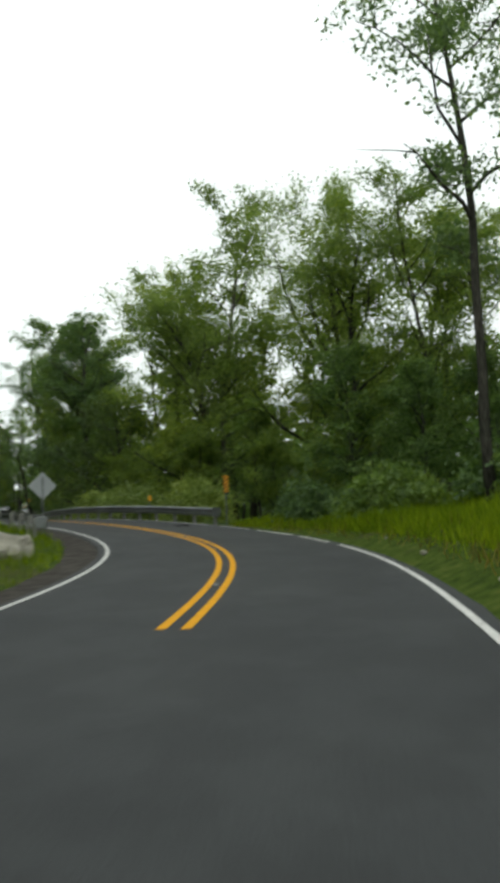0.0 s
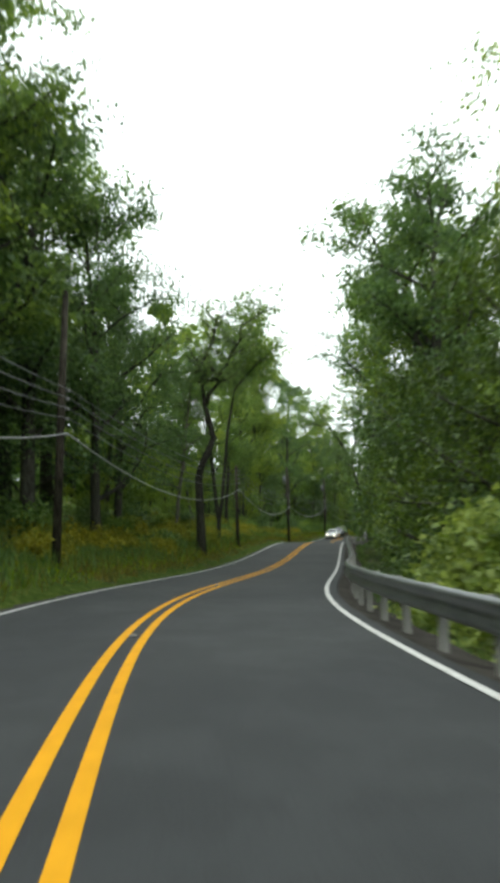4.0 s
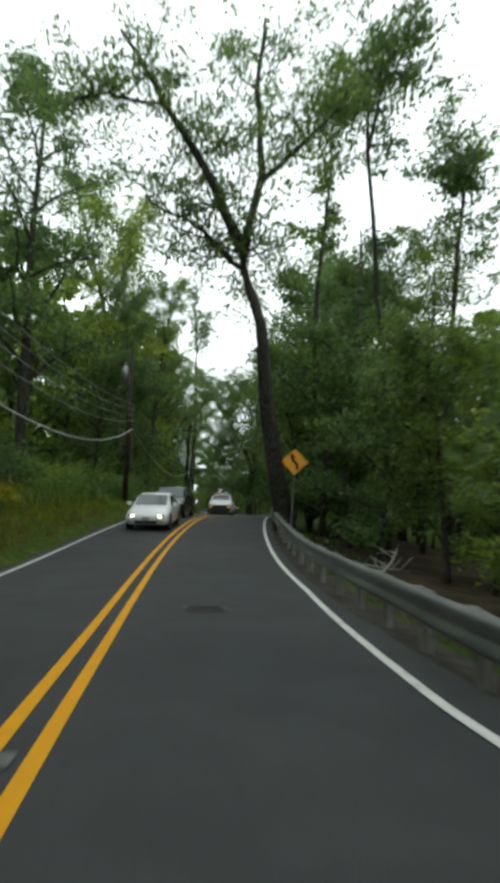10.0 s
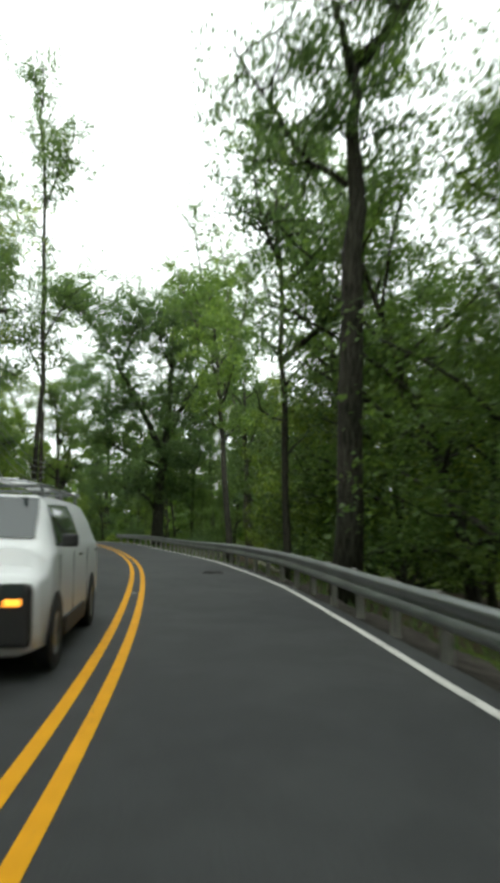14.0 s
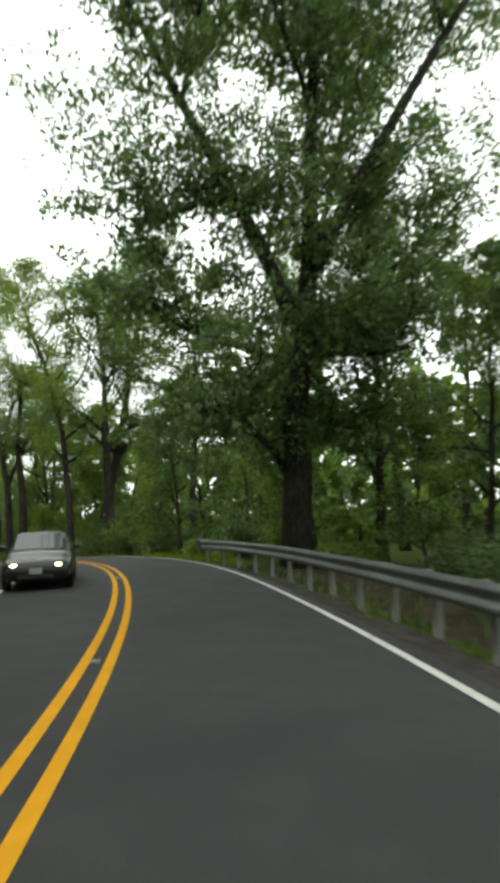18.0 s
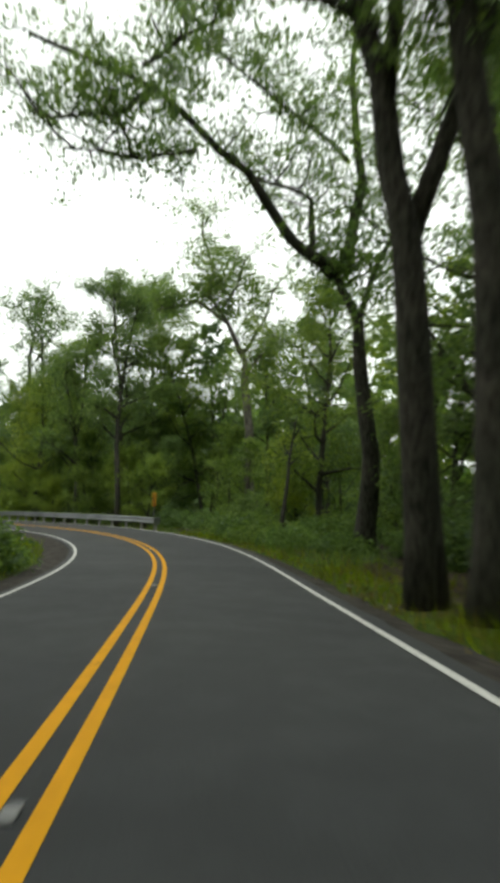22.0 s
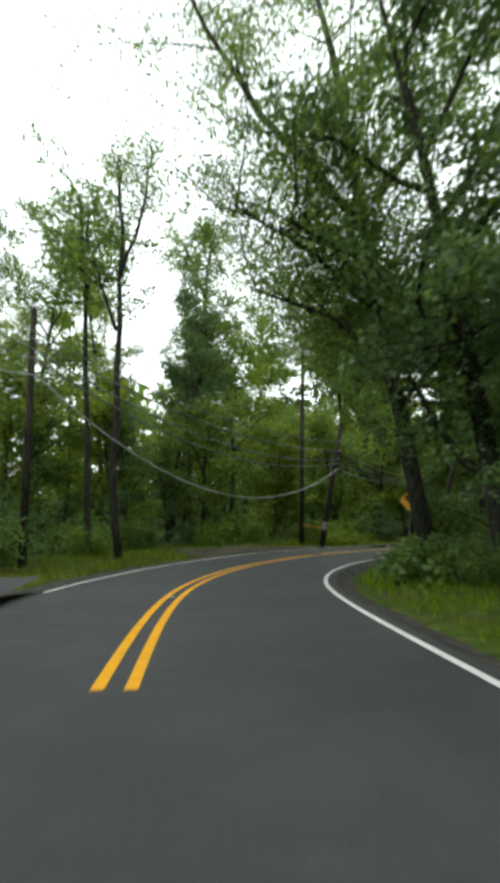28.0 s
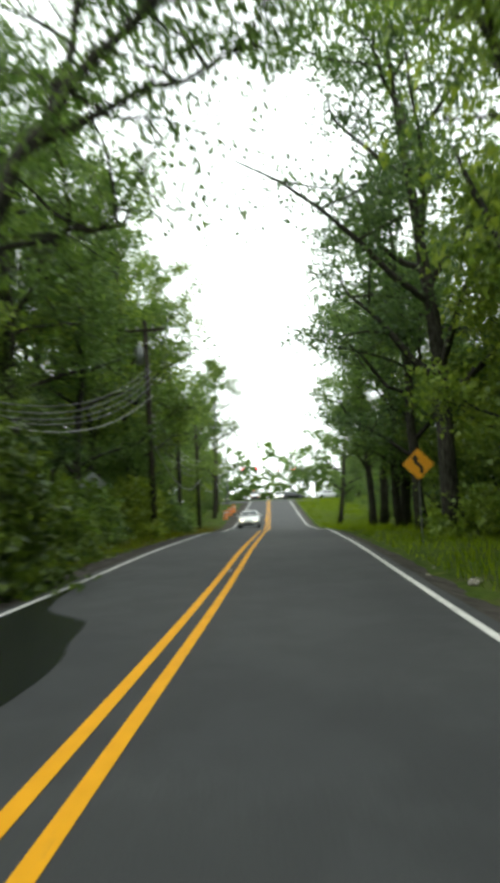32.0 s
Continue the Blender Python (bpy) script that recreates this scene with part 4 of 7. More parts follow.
# ---- small things on and beside the road ----
def rock(s, d, size, seed, label):
    p = at(s, d)
    bm = bmesh.new()
    bmesh.ops.create_icosphere(bm, subdivisions=3, radius=1.0)
    for v in bm.verts:
        n = noise.noise(v.co * 1.3 + Vector((seed, 0, 0))) * 0.45 + noise.noise(v.co * 3.1 + Vector((0, seed, 0))) * 0.18
        v.co *= 1 + n
        v.co = Vector((v.co.x * size[0], v.co.y * size[1], v.co.z * size[2]))
    me = bpy.data.meshes.new("rock")
    bm.to_mesh(me)
    bm.free()
    me.materials.append(STONE)
    ob = new("rock", me)
    ob.matrix_world = pose(p.x, p.y, float(land_z(p.x, p.y)[0]) + size[2] * 0.45, 0, 0, seed * 40)
    return tagged(ob, label, "rock", "rocks beside the road")


rock(18.6, -5.9, (0.75, 0.45, 0.5), 1, "pale weathered boulder half sunk in grass")
rock(19.6, -5.3, (0.4, 0.3, 0.42), 2, "small pale boulder in the grass")
rock(17.2, -6.8, (0.5, 0.35, 0.22), 3, "flat pale stone in the grass")
for k in range(46):
    r_ = random.random
    s_ = random.choice((8 + 22 * r_(), 60 + 180 * r_(), 260 + 60 * r_(), 366 + 40 * r_()))
    sz = 0.04 + 0.09 * r_() ** 2
    rock(s_, random.choice((-1, 1, 1)) * (4.15 + 0.8 * r_()), (sz, sz * 0.8, sz * 0.7), k + 5, "small grey stone lying on the shoulder")


def road_stud(s):
    p = at(s, 0.0, 0.004)
    ob = empty("road_stud", pose(*p, 0, 0, heading(s)), "worn metal road stud between the yellow lines", "road stud", "road studs")
    part("casting", box(0.09, 0.14, 0.018, (0, 0, 0.009), 0.006), STEEL, ob)
    part("lens", box(0.10, 0.06, 0.014, (0, -0.04, 0.024), 0.004), CERAMIC, ob)
    return ob


stud = road_stud(12.0)
for s in np.arange(24.2, 320, 12.2):
    copy_thing(stud, pose(*at(s, 0.0, 0.004), 0, 0, heading(s)))
for s in np.arange(345.0, 440, 12.2):
    copy_thing(stud, pose(*at(s, 0.0, 0.004), 0, 0, heading(s)))


def manhole(s, d, r=0.33):
    p = at(s, d, 0.006)
    ob = empty("manhole_cover", pose(*p, 0, 0, heading(s)), "round cast-iron manhole cover set in the asphalt", "manhole cover", "manhole covers")
    part("frame", tube([(0, 0, -0.03), (0, 0, 0.004)], [r * 1.14, r * 1.14], 28), IRON, ob)
    part("lid", tube([(0, 0, -0.02), (0, 0, 0.010)], [r, r * 0.99], 28), IRON, ob)
    for k in range(-2, 3):
        part("rib", box(2 * math.sqrt(max(0.01, (r * 0.9) ** 2 - (k * r * 0.33) ** 2)), 0.03, 0.01, (0, k * r * 0.33, 0.013)), IRON, ob)
    return ob


manhole(30.4, 2.3)
manhole(128.5, 1.4)
manhole(189.0, 2.4)
# a broken patch across the centre line
vs, fs = [], []
for k in range(26):
    a = 2 * math.pi * k / 26
    r = 1 + 0.35 * noise.noise((math.cos(a) * 1.7, math.sin(a) * 1.7, 2.0))
    vs.append(at(366.6 + 0.30 * math.sin(a) * r, -0.15 + 0.85 * math.cos(a) * r, 0.011))
fs.append(tuple(range(26)))
tagged(new("road_patch", mesh_from("road_patch", vs, fs, GRAVEL)), "dark ragged patch of broken asphalt across the lines", "road patch", kind="structure")


# damp far lane's edge under the bent tree, tree shade and reflection painted in
DAMP_SHADE_WIDTH = [(364, 0.3), (373, 0.4), (375, 0.9), (376.5, 1.8), (380, 1.95), (386, 1.9), (388, 1.4), (389, 0.5), (391.6, 0.05)]
ss_shade = np.arange(364.0, 391.6, 0.4)
vs, fs = [], []
for k, s_ in enumerate(ss_shade):
    w_ = tabled(DAMP_SHADE_WIDTH, s_) + 0.16 * noise.noise((s_ * 0.55, 1.0, 0.0))
    vs += [at(s_, -2.93, 0.004), at(s_, -2.93 + max(0.02, w_), 0.004)]
    if k:
        fs.append((2 * k - 2, 2 * k - 1, 2 * k + 1, 2 * k))
tagged(new("wet_patch", mesh_from("wet_patch", vs, fs, DAMP_SHADE)), "damp dark stretch along the edge of the asphalt, tree shade and reflection in its colour", "road stain", kind="structure")


# ---- side road on the left and the dirt pull-in ----
def side_strip(name, s, width0, width1, length, mat, label, z=0.0, bend=0.0):
    vs, fs = [], []
    a0 = heading(s) + 90
    p, n = at(s, LEFT_EDGE + 0.3), 16
    for i in range(n + 1):
        q = i / n
        w = width1 + (width0 - width1) * (1 - q) ** 3
        a = radians(a0 + bend * q)
        way, out = Vector((-math.sin(a), math.cos(a), 0)), Vector((math.cos(a), math.sin(a), 0))
        c = p + way * (length * q)
        for e in (-1, 1):
            v = c + out * (e * w / 2)
            g = float(land_z(v.x, v.y)[0]) + 0.05
            b = np.interp(s - e * w / 2 * 0.0, ROAD_S, ROAD_Z) - 0.02 + z
            vs.append((v.x, v.y, b + (max(g, b) - b) * min(1, max(0, (q - 0.15) / 0.3))))
        if i:
            k = 2 * i
            fs.append((k - 2, k - 1, k + 1, k))
    tagged(new(name, mesh_from(name, vs, fs, mat)), label, "road" if mat is ASPHALT else "pull-in", kind="structure")


side_strip("side_road", 338.5, 17.0, 6.4, 42.0, ASPHALT, "asphalt side road joining at the bend", -0.01, 12)
side_strip("dirt_pull_in", 367.0, 15.0, 9.0, 4.2, DIRT, "bare dirt and gravel pull-in beside the poles", -0.03, 0)


def forest_floor(s0, s1, d0, d1):
    """Dead leaves lying on the land behind the road edge."""
    ss, ds = np.arange(s0, s1 + 1, 2.0), np.linspace(d0, d1, 6)
    pts = [at(s, d + 0.4 * noise.noise((s * 0.3, d, 5.0))) for s in ss for d in ds]
    z = land_z(np.array([p.x for p in pts]), np.array([p.y for p in pts]))
    vs = [(p.x, p.y, h + (0.05 if k % 6 not in (0, 5) else -0.05)) for k, (p, h) in enumerate(zip(pts, z))]
    fs = [(i * 6 + j, i * 6 + j + 1, i * 6 + j + 7, i * 6 + j + 6) for i in range(len(ss) - 1) for j in range(5)]
    if d1 < d0:
        fs = [q[::-1] for q in fs]
    tagged(new("forest_floor", mesh_from("forest_floor", vs, fs, LITTER, True)), "brown dead leaf litter under the trees", "forest floor", kind="structure")


forest_floor(31, 240, 4.6, 14.0)
forest_floor(305, 336, 4.9, 14.0)
forest_floor(262, 296, 5.4, 12.0)


# ---- vehicles ----
def lathe(profile, sides=20):
    """A ring round the x axis from (x, radius) pairs."""
    vs, fs, k = [], [], len(profile)
    for i in range(sides):
        a = 2 * math.pi * i / sides
        vs += [(x, math.cos(a) * r, math.sin(a) * r) for x, r in profile]
    for i in range(sides):
        j = (i + 1) % sides
        fs += [(i * k + m, j * k + m, j * k + m + 1, i * k + m + 1) for m in range(k - 1)]
    return vs, fs


def vehicle(name, label, length, width, height, belt, hood, nose, cabin, paint, lights, trim=False, rack=False):
    """A vehicle with its front at y = 0, facing -y. cabin: y of windscreen foot and top, of rear top and foot."""
    ob = empty(name, pose(0, 0, -200), label, "car" if name != "van" else "van", "vehicles on the road")
    hw = width / 2
    f0, f1, r1, r0 = cabin
    # stations: y, sill, half width, belt, top, half width of the top
    rows = [(0.0, 0.38, 0.78, nose * 0.76, nose * 0.80, 0.52), (0.05, 0.28, 0.88, nose * 0.84, nose * 0.91, 0.60), (0.16, 0.24, 0.94, nose * 0.91, nose * 0.98, 0.66), (0.45, 0.22, 0.985, nose * 0.97, nose + 0.04, 0.72),
            (f0 * 0.75, 0.21, 0.995, (nose + hood) / 2, hood, 0.76), (f0, 0.20, 1.0, hood - 0.04, hood + 0.03, 0.80), (f0 + (f1 - f0) * 0.5, 0.20, 1.0, belt, (hood + height) / 2, 0.77), (f1 - 0.06, 0.20, 1.0, belt, height - 0.055, 0.74), (f1 + 0.12, 0.20, 1.0, belt, height - 0.015, 0.72),
            ((f1 + r1) / 2, 0.20, 1.0, belt + 0.01, height, 0.72), (r1 - 0.1, 0.20, 1.0, belt + 0.02, height - 0.02, 0.71), (r1 + 0.06, 0.21, 0.995, belt + 0.025, height - 0.07, 0.71), (r0 - 0.01, 0.22, 0.985, belt + 0.03, belt + 0.07, 0.76),
            (length - 0.10, 0.26, 0.95, belt - 0.03, belt + 0.02, 0.70), (length, 0.36, 0.84, belt - 0.20, belt - 0.16, 0.60)]
    table = np.array(sorted(rows))

    def section(y):
        lo, w, b, t, tw = (np.interp(y, table[:, 0], table[:, k]) for k in (1, 2, 3, 4, 5))
        w, tw = w * hw, tw * hw
        return [(0, lo), (w * 0.80, lo), (w * 0.96, lo + 0.07), (w * 0.995, lo + 0.30 * (b - lo)), (w, lo + 0.62 * (b - lo)), (w * 0.985, b - 0.06), (w * 0.945, b),
                (w * 0.945 + (tw - w * 0.945) * 0.55, b + (t - b) * 0.58), (tw, t - (t - b) * 0.12), (tw * 0.86, t - (t - b) * 0.02), (0, t + 0.02)]

    ys = sorted({round(float(y), 3) for y in (*table[:, 0], *np.linspace(0.2, length - 0.2, 15))})
    vs, fs = [], []
    for y in ys:
        half = section(y)
        ring = half + [(-x, z) for x, z in half[-2:0:-1]]
        vs += [(x, y, z) for x, z in ring]
    k = 20
    for i in range(len(ys) - 1):
        for j in range(k):
            j2 = (j + 1) % k
            fs.append((i * k + j, i * k + j2, (i + 1) * k + j2, (i + 1) * k + j))
    fs += [tuple(range(k))[::-1], tuple((len(ys) - 1) * k + j for j in range(k))]
    body = part("body", (vs, fs), paint, ob, smooth=True)
    body.data.set_sharp_from_angle(angle=radians(48))

    def across(y, u, lift=0.012):
        """A place on the windscreen's or rear window's slope; u from -1 to 1 across."""
        q = section(y)
        return (u * q[8][0] * 0.94, y, q[10][1] - 0.02 * u * u + lift)

    def slope_pane(name_, y0, y1, lab=""):
        us = np.linspace(-1, 1, 7)
        grid = [across(y, u) for y in np.linspace(y0, y1, 4) for u in us]
        part(name_, (grid, [(r * 7 + c, r * 7 + c + 1, r * 7 + c + 8, r * 7 + c + 7) for r in range(3) for c in range(6)]), CAR_GLASS, ob, lab, True)

    slope_pane("windscreen", f0 + (f1 - f0) * 0.10, f1 - 0.08, "dark windscreen reflecting the sky")
    slope_pane("rear_window", r1 + 0.10, r0 - (r0 - r1) * 0.12)

    def side_pane(e, y0, y1, y2, y3):
        grid = []
        for lo_hi, a, c in ((0.08, y0, y3), (0.5, (y0 + y1) / 2, (y2 + y3) / 2), (0.9, y1, y2)):
            for y in np.linspace(a, c, 4):
                q = section(y)
                h = lo_hi * 2
                (x0, z0), (x1, z1) = (q[6], q[7]) if h < 1 else (q[7], q[8])
                h = h if h < 1 else h - 1
                grid.append((e * (x0 + (x1 - x0) * h + 0.012), y, z0 + (z1 - z0) * h))
        part("side_window", (grid, [(r * 4 + c, r * 4 + c + 1, r * 4 + c + 5, r * 4 + c + 4) for r in range(2) for c in range(3)]), CAR_GLASS, ob, smooth=True)

    mid = (f1 + r1) / 2 - 0.05
    for e in (-1, 1):
        side_pane(e, f0 + (f1 - f0) * 0.55, f1 + 0.06, mid - 0.05, mid - 0.05)
        if name != "van":
            side_pane(e, mid + 0.05, mid + 0.05, r1 - 0.08, r1 + (r0 - r1) * 0.35)
        mirror = part("mirror", box(0.19, 0.10, 0.15, (e * (hw + 0.09), f0 + (f1 - f0) * 0.6, belt + 0.09), 0.035), TRIM_DARK if name == "van" else paint, ob)
        part("mirror_arm", box(0.12, 0.04, 0.03, (e * (hw - 0.01), f0 + (f1 - f0) * 0.6, belt + 0.04), 0.008), TRIM_DARK, mirror)
        if name != "van":
            housing = part("headlight", box(0.30, 0.16, 0.13, (e * hw * 0.66, 0.12, nose * 0.83), 0.045, Matrix.Rotation(radians(-e * 16), 4, "Z")), CAR_GLASS, ob, "clear headlight housing")
            part("lamp", box(0.13, 0.03, 0.10, (e * hw * 0.62, 0.025, nose * 0.83), 0.03), TURN_LAMP if lights == "amber" else HEADLIGHT, housing, "lit lamp")
        for y in ((f1 + 0.15 - 0.4 * (name != "van"), mid, r1 - 0.1) if name != "van" else (f1 - 0.3, f1 + 0.75, f1 + 2.1)):
            q = section(y)
            part("door_seam", box(0.008, 0.012, (q[6][1] - q[1][1]) * 0.80, (e * (q[4][0] - 0.001), y, (q[6][1] + q[1][1]) / 2 + 0.03)), TRIM_DARK, ob)
        for y in (mid - 0.22, r1 - 0.25):
            part("door_handle", box(0.03, 0.16, 0.03, (e * hw * 0.995, y, belt - 0.13), 0.008), TRIM_DARK if trim else paint, ob)
        part("tail_light", box(0.16, 0.08, 0.24, (e * hw * 0.74, length - 0.05, belt - 0.20), 0.02), RUBBER, ob)
    if name == "estate_car":
        grille = part("grille", box(hw * 0.86, 0.06, 0.17, (0, 0.03, nose * 0.80), 0.03), TRIM_DARK, ob, "black grille")
        for z in (-0.06, -0.02, 0.02, 0.06):
            part("bar", box(hw * 0.82, 0.02, 0.014, (0, -0.008, nose * 0.80 + z), 0.004), CHROME, grille, "chrome bar")
    elif name != "van":
        part("grille", box(hw * 0.90, 0.05, 0.06, (0, 0.025, nose * 0.78), 0.02), TRIM_DARK, ob, "narrow dark grille")
    part("lower_intake", box(width * 0.50, 0.05, 0.12, (0, 0.0, 0.36), 0.03), TRIM_DARK, ob)
    part("front_bumper", box(width * 0.84, 0.16, 0.17, (0, 0.04, 0.50), 0.06), TRIM_DARK if trim else paint, ob)
    part("rear_bumper", box(width * 0.9, 0.14, 0.22, (0, length - 0.03, 0.48), 0.06), TRIM_DARK if trim else paint, ob)
    part("number_plate", box(0.31, 0.012, 0.155, (0, -0.05, 0.50), 0.004), PLATE, ob, "plain pale plate")
    part("wiper", tube([(-hw * 0.3, f0 + 0.06, hood + 0.06), (hw * 0.35, f0 + 0.14, hood + 0.11)], 0.009, 5), TRIM_DARK, ob)
    r = 0.32 if name != "van" else 0.37
    for e in (-1, 1):
        for y in (0.85, length - 0.9):
            wheel = part("wheel", lathe([(-0.10, r * 0.62), (-0.11, r * 0.9), (-0.07, r), (0.07, r), (0.11, r * 0.9), (0.10, r * 0.62)]), RUBBER, ob, smooth=True)
            wheel.location = (e * (hw - 0.09), y, r)
            rim = part("rim", lathe([(0.085 * e, 0.0), (0.095 * e, r * 0.2), (0.075 * e, r * 0.55), (0.10 * e, r * 0.63)], 16), CHROME if not trim else STEEL, wheel, "grey metal rim")
            arch = part("wheel_arch", lathe([(0.0, r * 0.9), (0.006 * e, r * 1.0), (0.010 * e, r * 1.12), (0.0, r * 1.17)], 20), RUBBER, ob)
            arch.location = (e * (hw * 0.998), y, r + 0.02)
    if name == "van":
        cladding = part("front_cladding", box(width * 0.90, 0.14, 0.62, (0, 0.0, 0.66), 0.06), TRIM_DARK, ob, "black grille and headlight panel")
        for z in (0.80, 0.86, 0.92):
            part("grille_bar", box(width * 0.5, 0.03, 0.02, (0, -0.068, z), 0.006), RUBBER, cladding)
        for e in (-1, 1):
            part("sill", box(0.06, length * 0.36, 0.22, (e * hw * 0.985, length * 0.47, 0.36), 0.02), TRIM_DARK, ob)
            part("headlight", box(0.22, 0.05, 0.15, (e * hw * 0.72, -0.055, 0.90), 0.02), CAR_GLASS, ob, "dark glass headlight")
            part("turn_lamp", box(0.17, 0.05, 0.07, (e * hw * 0.72, -0.065, 0.79), 0.015), TURN_LAMP, ob, "glowing amber lamp")
            part("fog_lamp", box(0.16, 0.03, 0.06, (e * hw * 0.62, -0.045, 0.46), 0.01), PLATE, ob)
    w1 = hw * 0.72
    if rack:
        for e in (-1, 1):
            rail_ = part("roof_rail", tube([(e * w1 * 0.9, f1 + 0.1, height + 0.10), (e * w1 * 0.9, r1 - 0.1, height + 0.10)], 0.02, 6), STEEL, ob)
            for y in (f1 + 0.3, (f1 + r1) / 2, r1 - 0.3):
                part("foot", box(0.04, 0.06, 0.16, (e * w1 * 0.9, y, height + 0.02), 0.008), STEEL, rail_)
        for y in (f1 + 0.3, (f1 + r1) / 2, r1 - 0.3):
            part("roof_bar", box(2 * w1, 0.04, 0.04, (0, y, height + 0.10), 0.01), STEEL, ob)
    if name == "van":
        ladder = part("ladder", joined([tube([(0.15, f1 - 0.2, height + 0.16), (0.15, r1 + 0.1, height + 0.16)], 0.028, 6), tube([(0.5, f1 - 0.2, height + 0.16), (0.5, r1 + 0.1, height + 0.16)], 0.028, 6)]), CHROME, ob, "aluminium ladder tied on the roof rack")
        for y in np.arange(f1, r1, 0.35):
            part("rung", tube([(0.15, y, height + 0.16), (0.5, y, height + 0.16)], 0.016, 5), CHROME, ladder)
        part("traffic_cone", tube([(-0.25, f1 + 0.5, height + 0.12), (-0.25, f1 + 0.5, height + 0.16), (-0.25, f1 + 0.5, height + 0.42)], [0.16, 0.11, 0.02], 12), ORANGE_PLASTIC, ob, "orange cone carried on the rack")
    return ob


def park(ob, s, d, turn=0.0):
    """Stand a vehicle with its front at s, its face towards smaller s."""
    p, q = at(s, d, 0.004), at(s + 3.0, d, 0.004)
    tilt = math.degrees(math.atan2(q.z - p.z, 3.0))
    ob.matrix_world = pose(p.x, p.y, p.z, tilt, 0, heading(s + 2) + turn)
    return ob


sedan = vehicle("sedan", "white four-door sedan with its headlights lit", 4.6, 1.78, 1.44, 0.93, 0.90, 0.72, (1.15, 1.95, 3.35, 4.05), PAINT_WHITE, "white")
park(sedan, 144.6, -1.32)
dark_car = vehicle("estate_car", "dark grey estate car in the oncoming lane", 4.5, 1.82, 1.62, 1.02, 1.0, 0.82, (1.05, 1.75, 3.9, 4.35), PAINT_DARK, "amber", True)
park(dark_car, 152.0, -1.62)
suv = vehicle("suv", "white sport utility vehicle with lit headlights", 4.45, 1.84, 1.70, 1.06, 1.03, 0.86, (1.05, 1.75, 3.8, 4.3), PAINT_WHITE, "white", True, True)
park(suv, 500.0, -8.0, 70)
van = vehicle("van", "white van with a dark bumper and a roof rack", 4.9, 1.98, 1.93, 1.28, 1.30, 1.08, (0.72, 1.30, 4.7, 4.85), PAINT_WHITE, "amber", True, True)
park(van, 174.4, -1.5)
far_dark = vehicle("hatchback", "dark hatchback coming round the bend", 4.2, 1.76, 1.46, 0.95, 0.92, 0.76, (1.0, 1.75, 3.5, 4.0), PAINT_DARK, "white", True)
park(far_dark, 229.0, -2.1)
park(copy_thing(sedan, pose(0, 0, 0)), 434.0, -1.5)
for s, d, kind, turn in ((507.0, 2.0, sedan, 0), (512.0, 7.0, dark_car, 95), (520.0, -3.0, van, 0), (500.0, 13.0, sedan, 100)):
    park(copy_thing(kind, pose(0, 0, 0)), s, d, turn)


# ---- the crossing at the far end ----
vs = [at(s, d, 0.012) for s, d in ((488, -26), (488, 26), (502, 30), (502, -30))]
tagged(new("cross_road", mesh_from("cross_road", vs, [(0, 1, 2, 3)], ASPHALT)), "asphalt cross road at the traffic lights", "road", kind="structure")


def signal_mast(s, d, reach, heads, label):
    p = at(s, d)
    ob = empty("traffic_light", pose(p.x, p.y, p.z - 0.2, 0, 0, heading(s)), label, "traffic light", "traffic lights")
    part("pole", tube([(0, 0, 0), (0, 0, 3.0), (0, 0, 6.2)], [0.13, 0.11, 0.09], 10), STEEL, ob)
    part("mast_arm", tube([(0, 0, 5.7), (reach * 0.5, 0, 6.0), (reach, 0, 6.05)], [0.08, 0.06, 0.04], 8), STEEL, ob)
    for x in heads:
        head = part("signal_head", box(0.34, 0.22, 1.0, (x, -0.12, 5.5), 0.03), TRIM_DARK, ob)
        for k, m in enumerate((RED_LAMP, TRIM_DARK, TRIM_DARK)):
            part("lens", tube([(x, -0.24, 5.82 - 0.32 * k), (x, -0.26, 5.82 - 0.32 * k)], 0.12, 12), m, head)
        part("visor", box(0.26, 0.16, 0.02, (x, -0.30, 5.96)), TRIM_DARK, head)
    return ob


signal_mast(486.0, -6.5, 5.0, (2.5, 4.8), "grey traffic light pole with an arm over the road")
signal_mast(503.0, 7.5, -6.0, (-2.5, -5.5), "grey traffic light mast across the junction showing red")
for s, d in ((452.0, -4.6), (458.0, -4.5), (464.0, -4.4)):
    p = at(s, d, 0)
    barrel = empty("traffic_barrel", pose(p.x, p.y, p.z - 0.05), "orange and white traffic barrel beside the road", "traffic barrel", "traffic barrels")
    part("drum", tube([(0, 0, 0), (0, 0, 0.1), (0, 0, 0.5), (0, 0, 0.95)], [0.30, 0.27, 0.25, 0.2], 14), ORANGE_PLASTIC, barrel)
    for z in (0.35, 0.65):
        part("band", tube([(0, 0, z), (0, 0, z + 0.13)], [0.265 - z * 0.02, 0.26 - z * 0.03], 14), WHITE_LINE, barrel)


# ---- single trees that stand out ----
def lone(ob, s, d, turn=0.0, tilt=(0.0, 0.0)):
    p = at(s, d)
    ob.matrix_world = pose(p.x, p.y, float(land_z(p.x, p.y)[0]), tilt[0], tilt[1], heading(s) + turn)
    return ob



